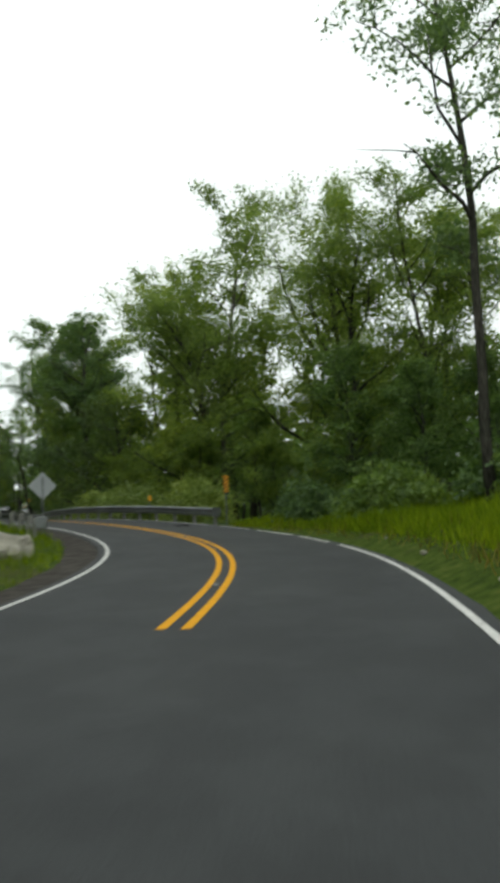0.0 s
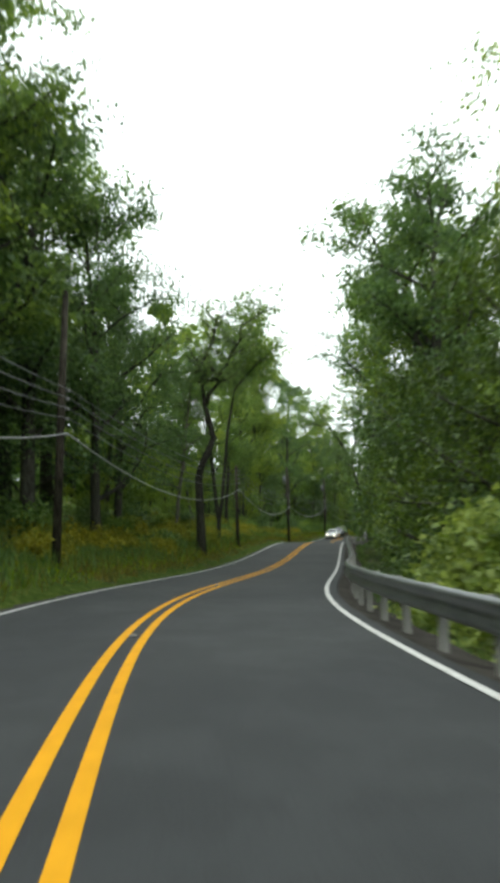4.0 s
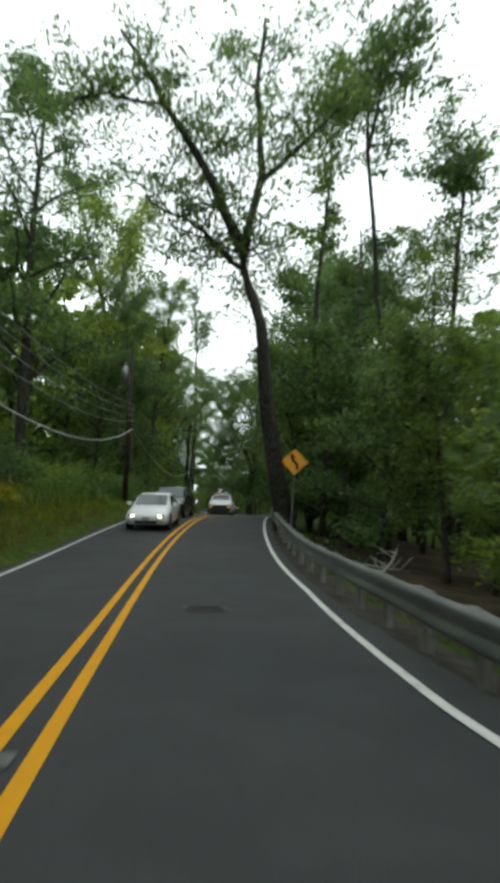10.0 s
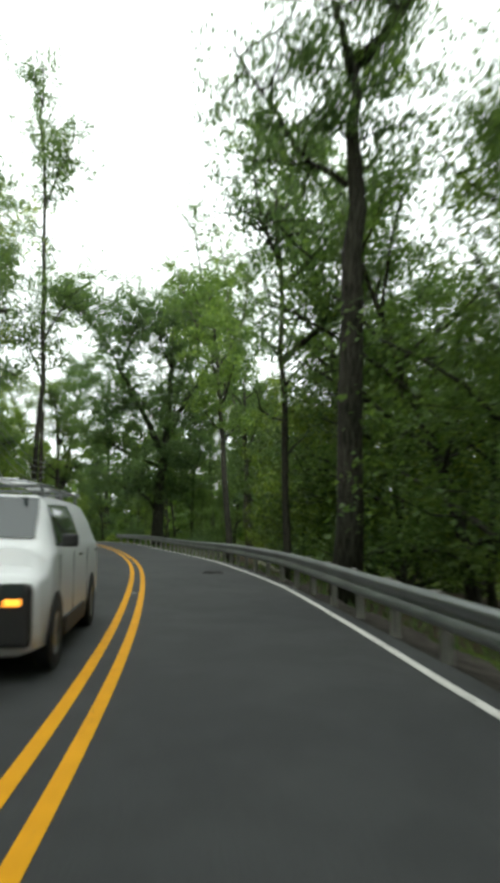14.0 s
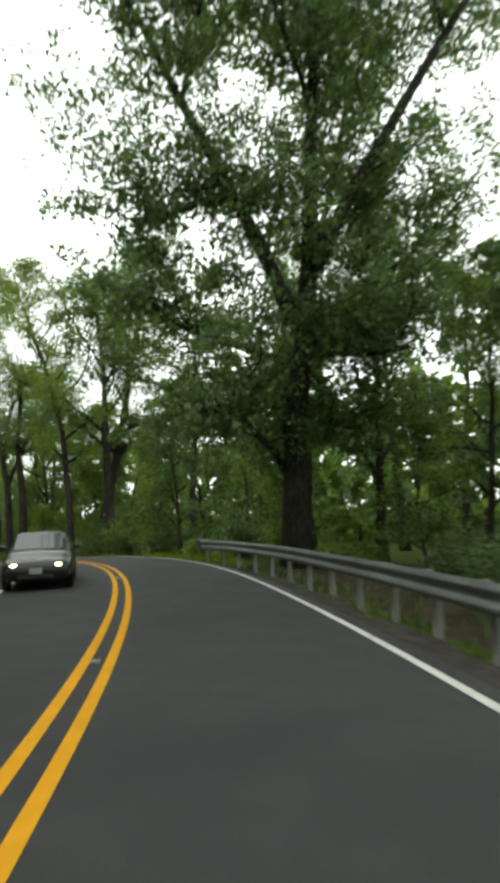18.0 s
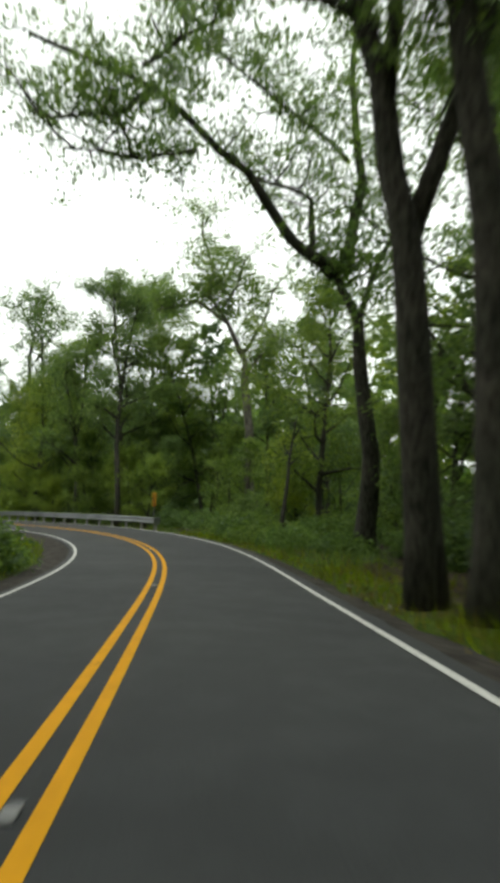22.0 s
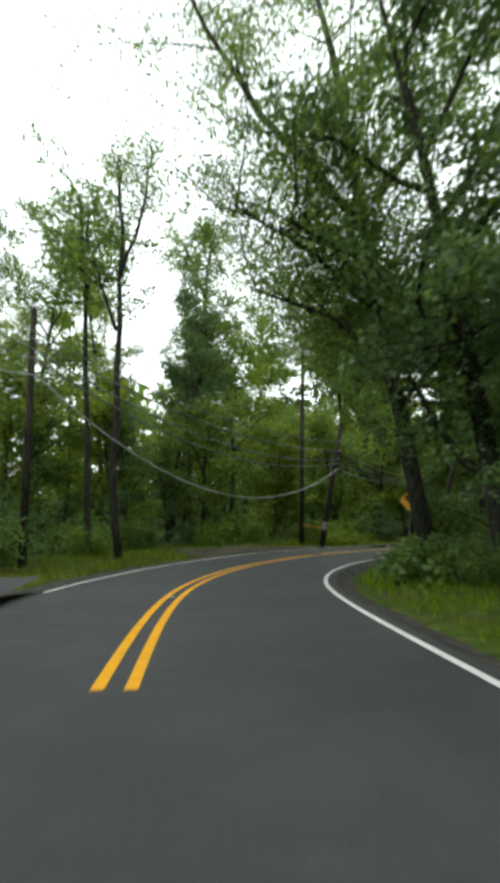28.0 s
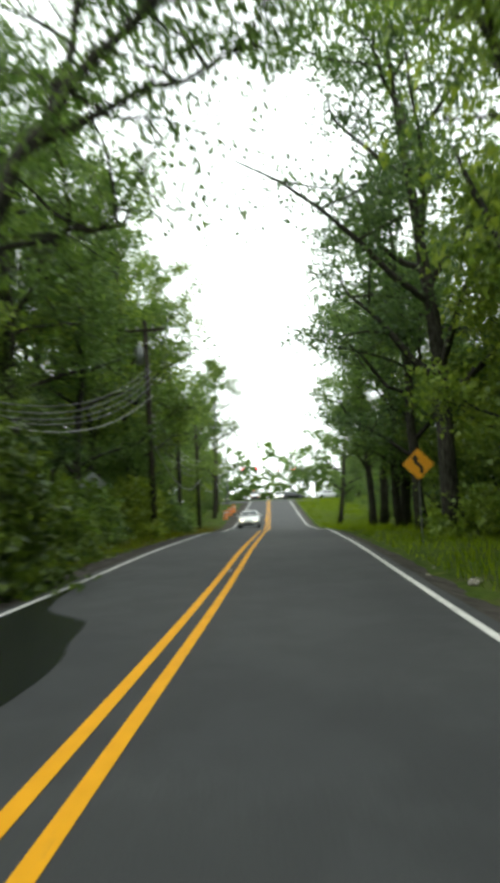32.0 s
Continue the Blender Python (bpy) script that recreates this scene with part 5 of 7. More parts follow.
def grown_tree(name, seed, s, d, limbs, leaves, size, leaf_mat, bark, label, bush=1.0, per_limb=7):
    """A tree whose trunk and main limbs follow given lines. limbs: (first radius, share where leaves begin, points (across, along, up) from its foot)."""
    rng = np.random.default_rng(seed)
    wood, centres, radii = [], [], []
    for r0, bare, line in limbs:
        line = [Vector(p) for p in line]
        fine = []
        for a, b in zip(line, line[1:]):
            for k in range(3):
                fine.append(a.lerp(b, k / 3) + Vector(rng.normal(size=3)) * 0.06)
        fine.append(line[-1])
        n = len(fine)
        wood.append(tube(fine, [r0 * (1.3 if i == 0 and r0 > 0.2 else 1.0) * (1 - 0.85 * i / n) + 0.012 for i in range(n)], 8))
        for k in range(per_limb):
            u = bare + (1 - bare) * (k + rng.random()) / per_limb
            i = min(int(u * (n - 1)), n - 2)
            o = fine[i].lerp(fine[i + 1], u * (n - 1) - i)
            turn = k * 2.4 + rng.random() * 1.5
            reach = (1.3 + 1.9 * rng.random()) * bush
            twig = wander(rng, o, (math.cos(turn), math.sin(turn), 0.35 + 0.4 * rng.random()), reach, 4, 0.25)
            wood.append(tube(twig, [0.05, 0.04, 0.03, 0.02, 0.008], 4, False))
            for t in twig[1:]:
                centres.append(t)
                radii.append(0.28 + 0.13 * reach)
                side = wander(rng, t, tuple(rng.normal(size=3) + (0, 0, 0.2)), reach * 0.5, 2, 0.2)
                wood.append(tube(side, [0.018, 0.012, 0.006], 3, False))
                centres.append(side[-1])
                radii.append(0.25 + 0.11 * reach)
    v = leaf_cloud(rng, np.array([tuple(c) for c in centres]), np.array(radii) * 1.15, max(8, int(leaves * 2.6) // max(1, len(centres))), size * 0.78, spray=20)
    v = v.reshape(-1, 9)
    v = v[v[:, 2::3].min(1) > 2.4].reshape(-1, 3)
    ob = empty(name, pose(0, 0, -200), label, "tree", "trees of the roadside wood")
    part("trunk", joined(wood), bark, ob, smooth=True)
    if leaves:
        crown = new("crown", array_mesh("crown", v, leaf_mat))
        crown.parent = ob
    return lone(ob, s, d)

grown_tree("leaning_oak_tree", 44, 147.5, 4.5, [(0.46, 0.9, [(0.0, 0.0, -0.6), (-0.9, -1.5, 5.0), (-1.4, -2.5, 9.0), (-2.3, -2.5, 12.3)]),
           (0.24, 0.25, [(-2.3, -2.5, 12.2), (-3.5, -3.0, 15.0), (-5.5, -3.5, 18.0), (-7.5, -4.0, 21.0)]),
           (0.2, 0.3, [(-2.2, -2.5, 12.0), (-1.5, -3.0, 15.5), (-1.8, -3.0, 19.0), (-1.5, -3.5, 22.0)]),
           (0.12, 0.3, [(-2.0, -2.5, 11.2), (-4.0, -2.5, 13.0), (-6.5, -2.5, 14.5)]),
           (0.12, 0.2, [(-1.5, -3.0, 15.0), (1.0, -3.0, 17.5), (2.5, -3.0, 19.5)]),
           (0.1, 0.2, [(-5.5, -3.5, 18.0), (-8.0, -3.5, 18.5), (-9.5, -3.5, 18.2)])],
           7600, 0.24, LEAF_OAK, BARK, "leaning oak forking high up, with thin foliage over the road", 1.5, 9)
grown_tree("oak_tree", 101, 154.0, 5.9, [(0.15, 0.6, [(0.0, 0.0, -0.6), (0.0, -1.0, 10.0), (0.5, -1.5, 16.5), (1.0, -2.5, 25.0)])],
           1500, 0.30, LEAF_OAK, BARK, "slim crooked oak with a small high crown", 0.9, 12)
grown_tree("ash_tree", 102, 149.0, 9.3, [(0.15, 0.68, [(0.0, 0.0, -0.6), (-0.5, -1.0, 8.5), (-1.5, -2.0, 18.5), (-1.5, -2.0, 23.0)]),
           (0.08, 0.2, [(-1.5, -2.0, 18.5), (-0.5, -2.0, 22.5), (0.5, -2.5, 24.5)])],
           1900, 0.30, LEAF_OAK, BARK, "slender tree with bare trunk and tufted top", 1.0, 9)
grown_tree("dead_tree", 103, 151.0, 8.4, [(0.1, 0.4, [(0.0, 0.0, -0.6), (-0.5, -1.0, 9.0), (-0.5, -1.5, 15.5)])],
           60, 0.20, LEAF_VINE, BARK_PALE, "thin bare dead tree behind the rail", 0.6, 6)
grown_tree("ash_tree", 104, 157.0, 13.8, [(0.18, 0.5, [(0.0, 0.0, -0.6), (0.0, -1.0, 11.5), (0.5, -2.0, 20.0), (0.0, -2.0, 22.5)])],
           2600, 0.30, LEAF_OAK, BARK, "slim tree with tufts of leaves along its trunk", 1.1, 16)
grown_tree("oak_tree", 46, 184.0, 5.2, [(0.36, 0.6, [(0.0, 0.0, -0.6), (0.0, -1.0, 7.5), (0.0, -1.5, 11.0), (0.0, -1.5, 13.5)]),
           (0.17, 0.2, [(0.0, -1.5, 13.5), (1.0, -2.0, 14.5), (-0.5, -2.0, 18.0), (-1.5, -2.0, 19.5)]),
           (0.1, 0.2, [(0.0, -1.5, 13.0), (-1.0, -2.0, 16.5)]),
           (0.09, 0.2, [(0.0, -1.0, 10.5), (-1.5, -1.0, 11.5), (-3.0, -1.0, 14.0)]),
           (0.12, 0.2, [(1.0, -2.0, 14.5), (2.0, -2.5, 16.5)])],
           7000, 0.18, LEAF_OAK, BARK, "tall half-dead oak with a bare broken top", 0.8, 8)
grown_tree("oak_tree", 49, 236.5, 7.6, [(0.66, 0.4, [(0.0, 0.0, -0.6), (0.0, -0.5, 6.5), (0.5, -1.5, 13.5), (0.5, -2.5, 22.5)]),
           (0.32, 0.15, [(0.0, -1.0, 10.0), (-3.0, -2.0, 14.5), (-5.0, -2.5, 17.5), (-7.5, -3.0, 21.5)]),
           (0.3, 0.15, [(0.5, -1.5, 12.0), (2.5, -2.5, 16.0), (6.0, -4.5, 22.0), (7.0, -5.0, 24.0)]),
           (0.16, 0.2, [(-0.5, -0.5, 4.0), (-3.0, -2.0, 6.0), (-4.5, -2.0, 6.0)]),
           (0.16, 0.2, [(0.5, -1.0, 9.0), (5.5, -1.0, 13.5), (7.5, -2.0, 15.5)]),
           (0.16, 0.2, [(0.0, -1.0, 8.0), (-4.0, 2.5, 10.5), (-5.5, 2.5, 11.5)]),
           (0.15, 0.2, [(0.5, -1.5, 11.5), (4.0, 1.5, 21.5), (5.5, 2.0, 25.5)]),
           (0.14, 0.2, [(0.5, -1.0, 8.5), (2.5, -5.0, 8.0)]),
           (0.14, 0.2, [(-3.0, -2.0, 14.5), (-6.5, -1.5, 13.0)]),
           (0.12, 0.2, [(0.0, -0.5, 5.5), (3.0, 0.5, 5.5)]),
           (0.1, 0.1, [(0.5, -2.0, 18.0), (-1.5, -3.5, 21.5), (-2.5, -4.0, 24.0)]),
           (0.1, 0.1, [(0.5, -2.2, 20.0), (2.2, -1.0, 23.0), (2.8, -0.5, 25.5)]),
           (0.09, 0.1, [(-5.0, -2.5, 17.5), (-4.5, -4.0, 20.5), (-4.0, -4.5, 22.5)]),
           (0.09, 0.1, [(-7.0, -2.9, 20.5), (-9.0, -3.0, 22.5), (-10.0, -3.0, 23.5)]),
           (0.09, 0.1, [(5.5, -4.2, 21.0), (4.0, -5.0, 24.0), (3.5, -5.5, 26.0)])],
           45000, 0.28, LEAF_OAK, BARK, "huge spreading oak with a massive dark trunk and steep limbs", 1.8, 15)
grown_tree("sycamore_tree", 54, 309.0, 14.4, [(0.46, 0.8, [(0.0, 0.0, -0.6), (-0.5, 0.0, 3.5), (-0.8, 0.0, 9.6), (-1.1, 0.0, 12.8), (-2.4, 0.3, 15.6), (-4.1, 0.5, 17.6)]),
           (0.16, 0.15, [(-4.1, 0.5, 17.6), (-3.6, 0.6, 19.5), (-4.4, 0.8, 22.0), (-4.4, 1.0, 24.0)]),
           (0.15, 0.3, [(-2.3, 0.2, 15.4), (-5.0, 0.5, 16.9), (-7.0, 0.5, 16.0), (-8.4, 0.5, 15.6)]),
           (0.14, 0.2, [(-1.2, 0.0, 13.2), (0.4, -0.6, 16.0), (0.9, -1.0, 18.5)]),
           (0.12, 0.2, [(-1.0, 0.0, 11.5), (0.9, -1.0, 14.5)]),
           (0.12, 0.2, [(-3.0, 0.4, 16.4), (-1.8, 0.0, 18.5), (-1.6, -0.5, 20.5)])],
           8500, 0.23, LEAF_MAPLE, BARK_PALE, "tall pale-barked sycamore with a winding trunk", 1.15, 9)
grown_tree("oak_tree", 105, 344.5, 11.6, [(0.34, 0.4, [(0.0, 0.0, -0.6), (0.0, -1.0, 11.5), (0.0, -1.5, 18.5), (0.5, -2.0, 22.5)]),
           (0.14, 0.2, [(0.5, -1.5, 20.5), (-1.0, -2.0, 23.0), (-2.5, -4.0, 24.0)]),
           (0.14, 0.2, [(0.5, -1.5, 18.0), (2.0, -2.0, 20.5), (4.0, -2.0, 24.0)]),
           (0.12, 0.2, [(0.0, -1.0, 13.5), (2.5, -1.5, 15.0), (4.5, -1.5, 16.5)]),
           (0.12, 0.2, [(0.5, -2.0, 22.5), (1.5, -2.0, 25.5)])],
           3000, 0.31, LEAF_MAPLE, BARK, "tall oak with an open crown behind the guard rail", 1.3, 9)
grown_tree("oak_tree", 106, 357.0, 7.2, [(0.34, 0.25, [(0.0, 0.0, -0.6), (-2.0, -1.0, 9.5), (-3.0, -2.0, 17.0), (-4.0, -2.5, 21.5)]),
           (0.18, 0.1, [(-2.0, -1.5, 12.0), (-5.5, -4.5, 15.5), (-7.5, -6.5, 19.0)]),
           (0.16, 0.1, [(-2.0, -1.5, 13.5), (0.5, 1.5, 18.0), (1.5, 2.5, 20.0)]),
           (0.15, 0.1, [(-2.0, -1.5, 11.0), (-4.5, -5.0, 11.5)]),
           (0.13, 0.1, [(-1.5, -1.0, 7.5), (1.5, -0.5, 10.5)]),
           (0.17, 0.25, [(-2.0, -1.0, 10.5), (-2.5, 4.0, 11.5), (-3.5, 9.0, 11.0), (-4.0, 12.5, 9.0)]),
           (0.1, 0.1, [(-3.0, 7.0, 11.0), (-1.5, 9.5, 11.0), (-1.0, 11.5, 9.5)]),
           (0.13, 0.1, [(-1.6, -0.8, 7.5), (-3.6, -1.5, 9.2), (-6.2, -2.2, 10.2)]),
           (0.12, 0.1, [(-1.5, -0.8, 7.0), (-3.0, 1.5, 8.6), (-4.6, 3.0, 9.4)]),
           (0.12, 0.1, [(-2.0, -1.0, 9.5), (-4.2, -3.0, 11.2), (-6.5, -4.2, 12.6)]),
           (0.11, 0.1, [(-1.2, -0.6, 6.0), (0.2, -2.0, 7.4), (1.0, -3.2, 8.0)]),
           (0.11, 0.1, [(-2.2, -1.2, 11.0), (-3.6, 1.0, 13.2), (-5.2, 2.0, 15.0)]),
           (0.06, 0.0, [(-3.2, 8.0, 11.0), (-3.8, 10.5, 10.2), (-4.0, 12.0, 8.4)]),
           (0.06, 0.0, [(-3.3, 9.0, 11.0), (-2.6, 10.5, 9.6), (-2.4, 11.5, 8.6)]),
           (0.06, 0.0, [(-3.4, 8.5, 11.2), (-4.8, 10.0, 10.6), (-5.4, 11.4, 9.4)])],
           36000, 0.19, LEAF_MAPLE, BARK, "broad dense oak spreading over the inside of the bend", 1.9, 13)
grown_tree("oak_tree", 107, 375.5, -16.9, [(0.3, 0.7, [(0.0, 0.0, -0.6), (0.5, -0.5, 12.0), (0.5, -1.0, 19.0)]),
           (0.14, 0.2, [(0.5, -1.0, 19.0), (-0.5, -2.5, 23.5)]),
           (0.14, 0.2, [(0.5, -1.0, 19.0), (1.0, -1.0, 23.0), (1.5, -1.0, 24.5)])],
           2600, 0.30, LEAF_MAPLE, BARK, "tall tree with a bare trunk and a rounded top", 1.2, 9)
grown_tree("ash_tree", 108, 359.0, -6.6, [(0.19, 0.8, [(0.0, 0.0, -0.6), (0.0, -0.5, 6.0), (0.5, -1.0, 12.5), (0.5, -1.5, 17.5)]),
           (0.09, 0.2, [(0.5, -1.0, 12.5), (1.5, -1.0, 15.5), (2.0, -1.0, 18.0)]),
           (0.08, 0.2, [(0.5, -1.0, 10.0), (-0.5, -1.5, 12.5), (-1.0, -1.5, 14.5)])],
           900, 0.24, LEAF_MAPLE, BARK, "slender dark tree with a high thin crown by the verge", 0.7, 8)
grown_tree("ash_tree", 109, 360.0, -8.8, [(0.16, 0.8, [(0.0, 0.0, -0.6), (0.0, -0.5, 6.5), (0.0, -1.0, 13.0), (0.0, -1.5, 17.0)]),
           (0.08, 0.2, [(0.0, -1.0, 11.0), (0.5, -1.0, 14.0)])],
           1400, 0.28, LEAF_MAPLE, BARK, "slender tree standing beside another at the verge", 0.9, 8)
grown_tree("oak_tree", 50, 290.5, 8.6, [(0.47, 0.85, [(0.0, 0.0, -0.6), (0.0, -0.5, 4.0), (-0.5, -0.5, 9.5), (-1.5, -0.5, 11.5)]),
           (0.27, 0.45, [(-1.5, -0.5, 11.5), (-3.5, -1.0, 12.5), (-5.5, -2.0, 14.5), (-9.0, -3.5, 16.5), (-13.0, -5.5, 16.5)]),
           (0.16, 0.3, [(-2.5, -0.5, 12.0), (-2.5, -0.5, 14.5), (-5.5, -2.0, 14.5)]),
           (0.25, 0.35, [(-1.0, -0.5, 11.5), (-0.5, -1.0, 15.0), (-1.0, -1.0, 19.5), (-0.5, -1.5, 23.0)]),
           (0.12, 0.3, [(-1.0, -1.0, 16.0), (-3.5, -1.5, 17.5), (-7.5, -3.0, 19.0)]),
           (0.08, 0.2, [(-7.5, -2.5, 15.0), (-9.5, -3.5, 14.0), (-12.0, -4.5, 13.5)]),
           (0.1, 0.2, [(-9.0, -3.5, 16.5), (-10.5, -5.0, 14.5), (-13.0, -5.5, 14.0)]),
           (0.14, 0.2, [(-0.5, -0.5, 9.5), (1.0, 0.0, 13.0), (2.0, -0.5, 15.5)]),
           (0.08, 0.1, [(-9.5, -4.0, 17.0), (-8.0, -4.5, 18.0), (-6.5, -5.0, 18.5)])],
           12000, 0.20, LEAF_MAPLE, BARK, "spreading oak with twisting limbs reaching over the road", 1.1, 10)
grown_tree("oak_tree", 52, 277.2, 5.45, [(0.38, 0.8, [(0.0, 0.0, -0.6), (-0.5, -0.5, 5.5), (-1.0, -0.5, 10.0), (-2.5, -0.5, 16.5), (-2.5, -1.0, 22.0)]),
           (0.2, 0.35, [(-0.5, -0.5, 7.0), (1.0, -1.0, 11.5), (3.5, -1.5, 15.0)]),
           (0.16, 0.3, [(-1.0, -0.5, 10.0), (-0.5, -1.0, 14.0), (1.0, -1.5, 17.5)]),
           (0.14, 0.3, [(-2.5, -0.5, 16.5), (-3.5, -0.5, 20.0), (-6.0, -0.5, 21.5)]),
           (0.1, 0.2, [(-1.5, -0.5, 11.5), (-3.5, 0.0, 12.5), (-5.5, 0.0, 13.0)]),
           (0.1, 0.2, [(-2.5, -1.0, 22.0), (-1.0, -1.5, 25.0)])],
           9500, 0.22, LEAF_MAPLE, BARK, "tall dark-trunked oak with an airy crown beside a dirt verge", 1.3, 11)
grown_tree("oak_tree", 110, 275.2, 5.75, [(0.40, 0.8, [(0.0, 0.0, -0.6), (0.0, -0.5, 5.0), (-0.5, -0.5, 9.5), (-0.5, -1.0, 14.0), (-0.5, -1.0, 17.0)]),
           (0.14, 0.3, [(-0.5, -0.5, 8.5), (0.0, -0.5, 10.5), (1.0, -1.0, 11.5)])],
           5000, 0.22, LEAF_OAK, BARK, "thick dark oak leaning towards its neighbour", 1.5, 13)
grown_tree("oak_tree", 70, 112.0, 9.1, [(0.54, 0.9, [(0.0, 0.0, -0.6), (-0.5, -1.0, 5.5), (-1.5, -2.0, 12.0), (-2.0, -2.5, 16.0)]),
           (0.22, 0.4, [(-2.0, -2.5, 16.0), (-3.5, -3.0, 19.0), (-5.5, -3.5, 20.5)]),
           (0.2, 0.4, [(-2.0, -2.5, 16.0), (-1.5, -3.5, 19.5), (-1.5, -4.0, 22.5)]),
           (0.1, 0.2, [(-1.0, -1.5, 9.5), (0.5, -2.0, 11.5), (1.0, -2.5, 13.5)]),
           (0.1, 0.2, [(-1.0, -1.0, 7.5), (-2.5, -1.5, 9.0), (-3.0, -1.5, 10.0)])],
           6500, 0.26, LEAF_OAK, BARK, "towering oak with a thick trunk forking high up", 1.5, 11)
grown_tree("oak_tree", 42, 121.0, 7.3, [(0.24, 0.6, [(0.0, 0.0, -0.6), (-0.5, -1.5, 11.0), (-1.0, -3.5, 20.5), (-2.0, -5.0, 29.5)]),
           (0.1, 0.2, [(-1.0, -3.0, 19.0), (-2.5, -3.0, 20.0), (-4.0, -4.0, 25.5)]),
           (0.1, 0.2, [(-1.0, -3.0, 18.5), (0.0, -3.5, 22.5), (0.5, -4.0, 25.0)]),
           (0.1, 0.2, [(-0.5, -2.0, 13.0), (1.5, -2.5, 16.0), (1.5, -3.0, 18.5)]),
           (0.1, 0.2, [(-0.5, -1.5, 10.0), (2.0, -2.0, 11.0)])],
           8500, 0.26, LEAF_OAK, BARK, "tall oak with a slim dark trunk beside the guard rail", 1.1, 10)
grown_tree("ash_tree", 111, 125.0, 13.7, [(0.16, 0.35, [(0.0, 0.0, -0.6), (-0.5, -2.0, 12.5), (-0.5, -3.5, 23.0)]),
           (0.08, 0.2, [(-0.5, -2.0, 14.0), (1.0, -3.0, 17.5)])],
           2600, 0.26, LEAF_OAK, BARK, "slim tree with tufts of leaves up its trunk", 1.1, 14)
grown_tree("oak_tree", 112, 217.5, -6.0, [(0.2, 0.45, [(0.0, 0.0, -0.6), (0.5, -1.5, 12.0), (0.5, -2.5, 21.0), (0.0, -3.0, 30.5), (0.0, -3.5, 34.0)]),
           (0.08, 0.2, [(0.5, -1.5, 14.5), (2.0, -2.0, 17.5), (2.5, -2.5, 18.0)]),
           (0.08, 0.2, [(0.5, -1.0, 11.5), (-1.0, -1.5, 16.0)]),
           (0.08, 0.2, [(0.5, -2.5, 24.5), (2.0, -3.5, 28.5)])],
           5200, 0.26, LEAF_OAK, BARK, "tall roadside oak with a straight dark trunk", 1.2, 12)
grown_tree("ash_tree", 113, 223.5, 12.1, [(0.26, 0.85, [(0.0, 0.0, -0.6), (-1.0, -1.0, 10.5), (-2.5, -1.0, 15.5)]),
           (0.14, 0.25, [(-2.5, -1.0, 15.5), (-4.0, -1.0, 19.5), (-5.5, -1.5, 28.0)]),
           (0.12, 0.25, [(-2.5, -1.0, 15.5), (-2.5, -1.5, 22.5), (-3.5, -2.0, 28.0)]),
           (0.1, 0.25, [(-2.0, -1.0, 14.5), (-5.5, -0.5, 20.5), (-7.0, -0.5, 25.0)]),
           (0.1, 0.25, [(-2.0, -1.0, 15.5), (-1.0, -2.0, 21.0), (-1.0, -2.5, 25.0)])],
           4200, 0.28, LEAF_MAPLE, BARK_PALE, "pale open tree standing above the wood", 1.2, 10)
grown_tree("leaning_tree", 61, 391.0, -6.4, [(0.24, 0.7, [(0.0, 0.0, -0.6), (1.15, 0.0, 4.6), (2.0, 0.0, 6.5), (2.8, 0.0, 8.4), (4.3, 0.0, 10.4), (5.6, 0.2, 11.7), (7.2, 0.4, 13.4)]),
           (0.1, 0.25, [(2.9, 0.0, 8.6), (5.2, 0.3, 9.8), (7.4, 0.6, 10.9)]),
           (0.1, 0.25, [(3.3, 0.0, 9.0), (3.9, 0.3, 11.6), (4.6, 0.5, 13.8)]),
           (0.08, 0.2, [(5.6, 0.2, 11.7), (6.0, 0.8, 13.8), (6.6, 1.0, 15.2)]),
           (0.07, 0.3, [(2.0, 0.0, 6.5), (3.6, 0.6, 7.2), (4.6, 1.0, 7.4)])],
           3400, 0.22, LEAF_MAPLE, BARK, "storm-bent tree leaning across the cables", 1.1, 9)
grown_tree("oak_tree", 115, 80.5, -5.0, [(0.3, 0.85, [(0.0, 0.0, -0.6), (0.0, -0.5, 4.5), (1.0, -1.0, 7.0), (0.5, -1.0, 9.0), (0.0, -1.5, 12.0)]),
           (0.12, 0.2, [(0.5, -1.0, 9.0), (1.5, -1.5, 11.0), (2.5, -1.5, 12.5), (3.0, -2.0, 14.0)]),
           (0.12, 0.2, [(0.0, -1.5, 11.0), (1.0, -1.5, 13.0), (1.5, -2.0, 14.5)]),
           (0.1, 0.2, [(0.5, -1.5, 10.5), (2.0, -1.5, 10.5)])],
           2500, 0.17, LEAF_OAK, BARK, "oak with a twisted trunk on the bank above the road", 1.0, 11)
grown_tree("oak_tree", 116, 90.5, -5.8, [(0.17, 0.75, [(0.0, 0.0, -0.6), (0.5, -0.5, 5.0), (1.0, -1.0, 9.5), (2.0, -1.5, 14.0)]),
           (0.1, 0.2, [(2.0, -1.5, 14.0), (3.0, -2.0, 16.5), (4.0, -2.5, 17.5)]),
           (0.08, 0.2, [(1.5, -1.5, 13.5), (1.0, -2.0, 16.0)]),
           (0.08, 0.2, [(1.5, -1.5, 11.5), (3.5, -2.0, 13.5), (4.5, -2.0, 14.0)])],
           5200, 0.22, LEAF_MAPLE, BARK, "slender oak leaning towards the road from the bank", 1.1, 10)
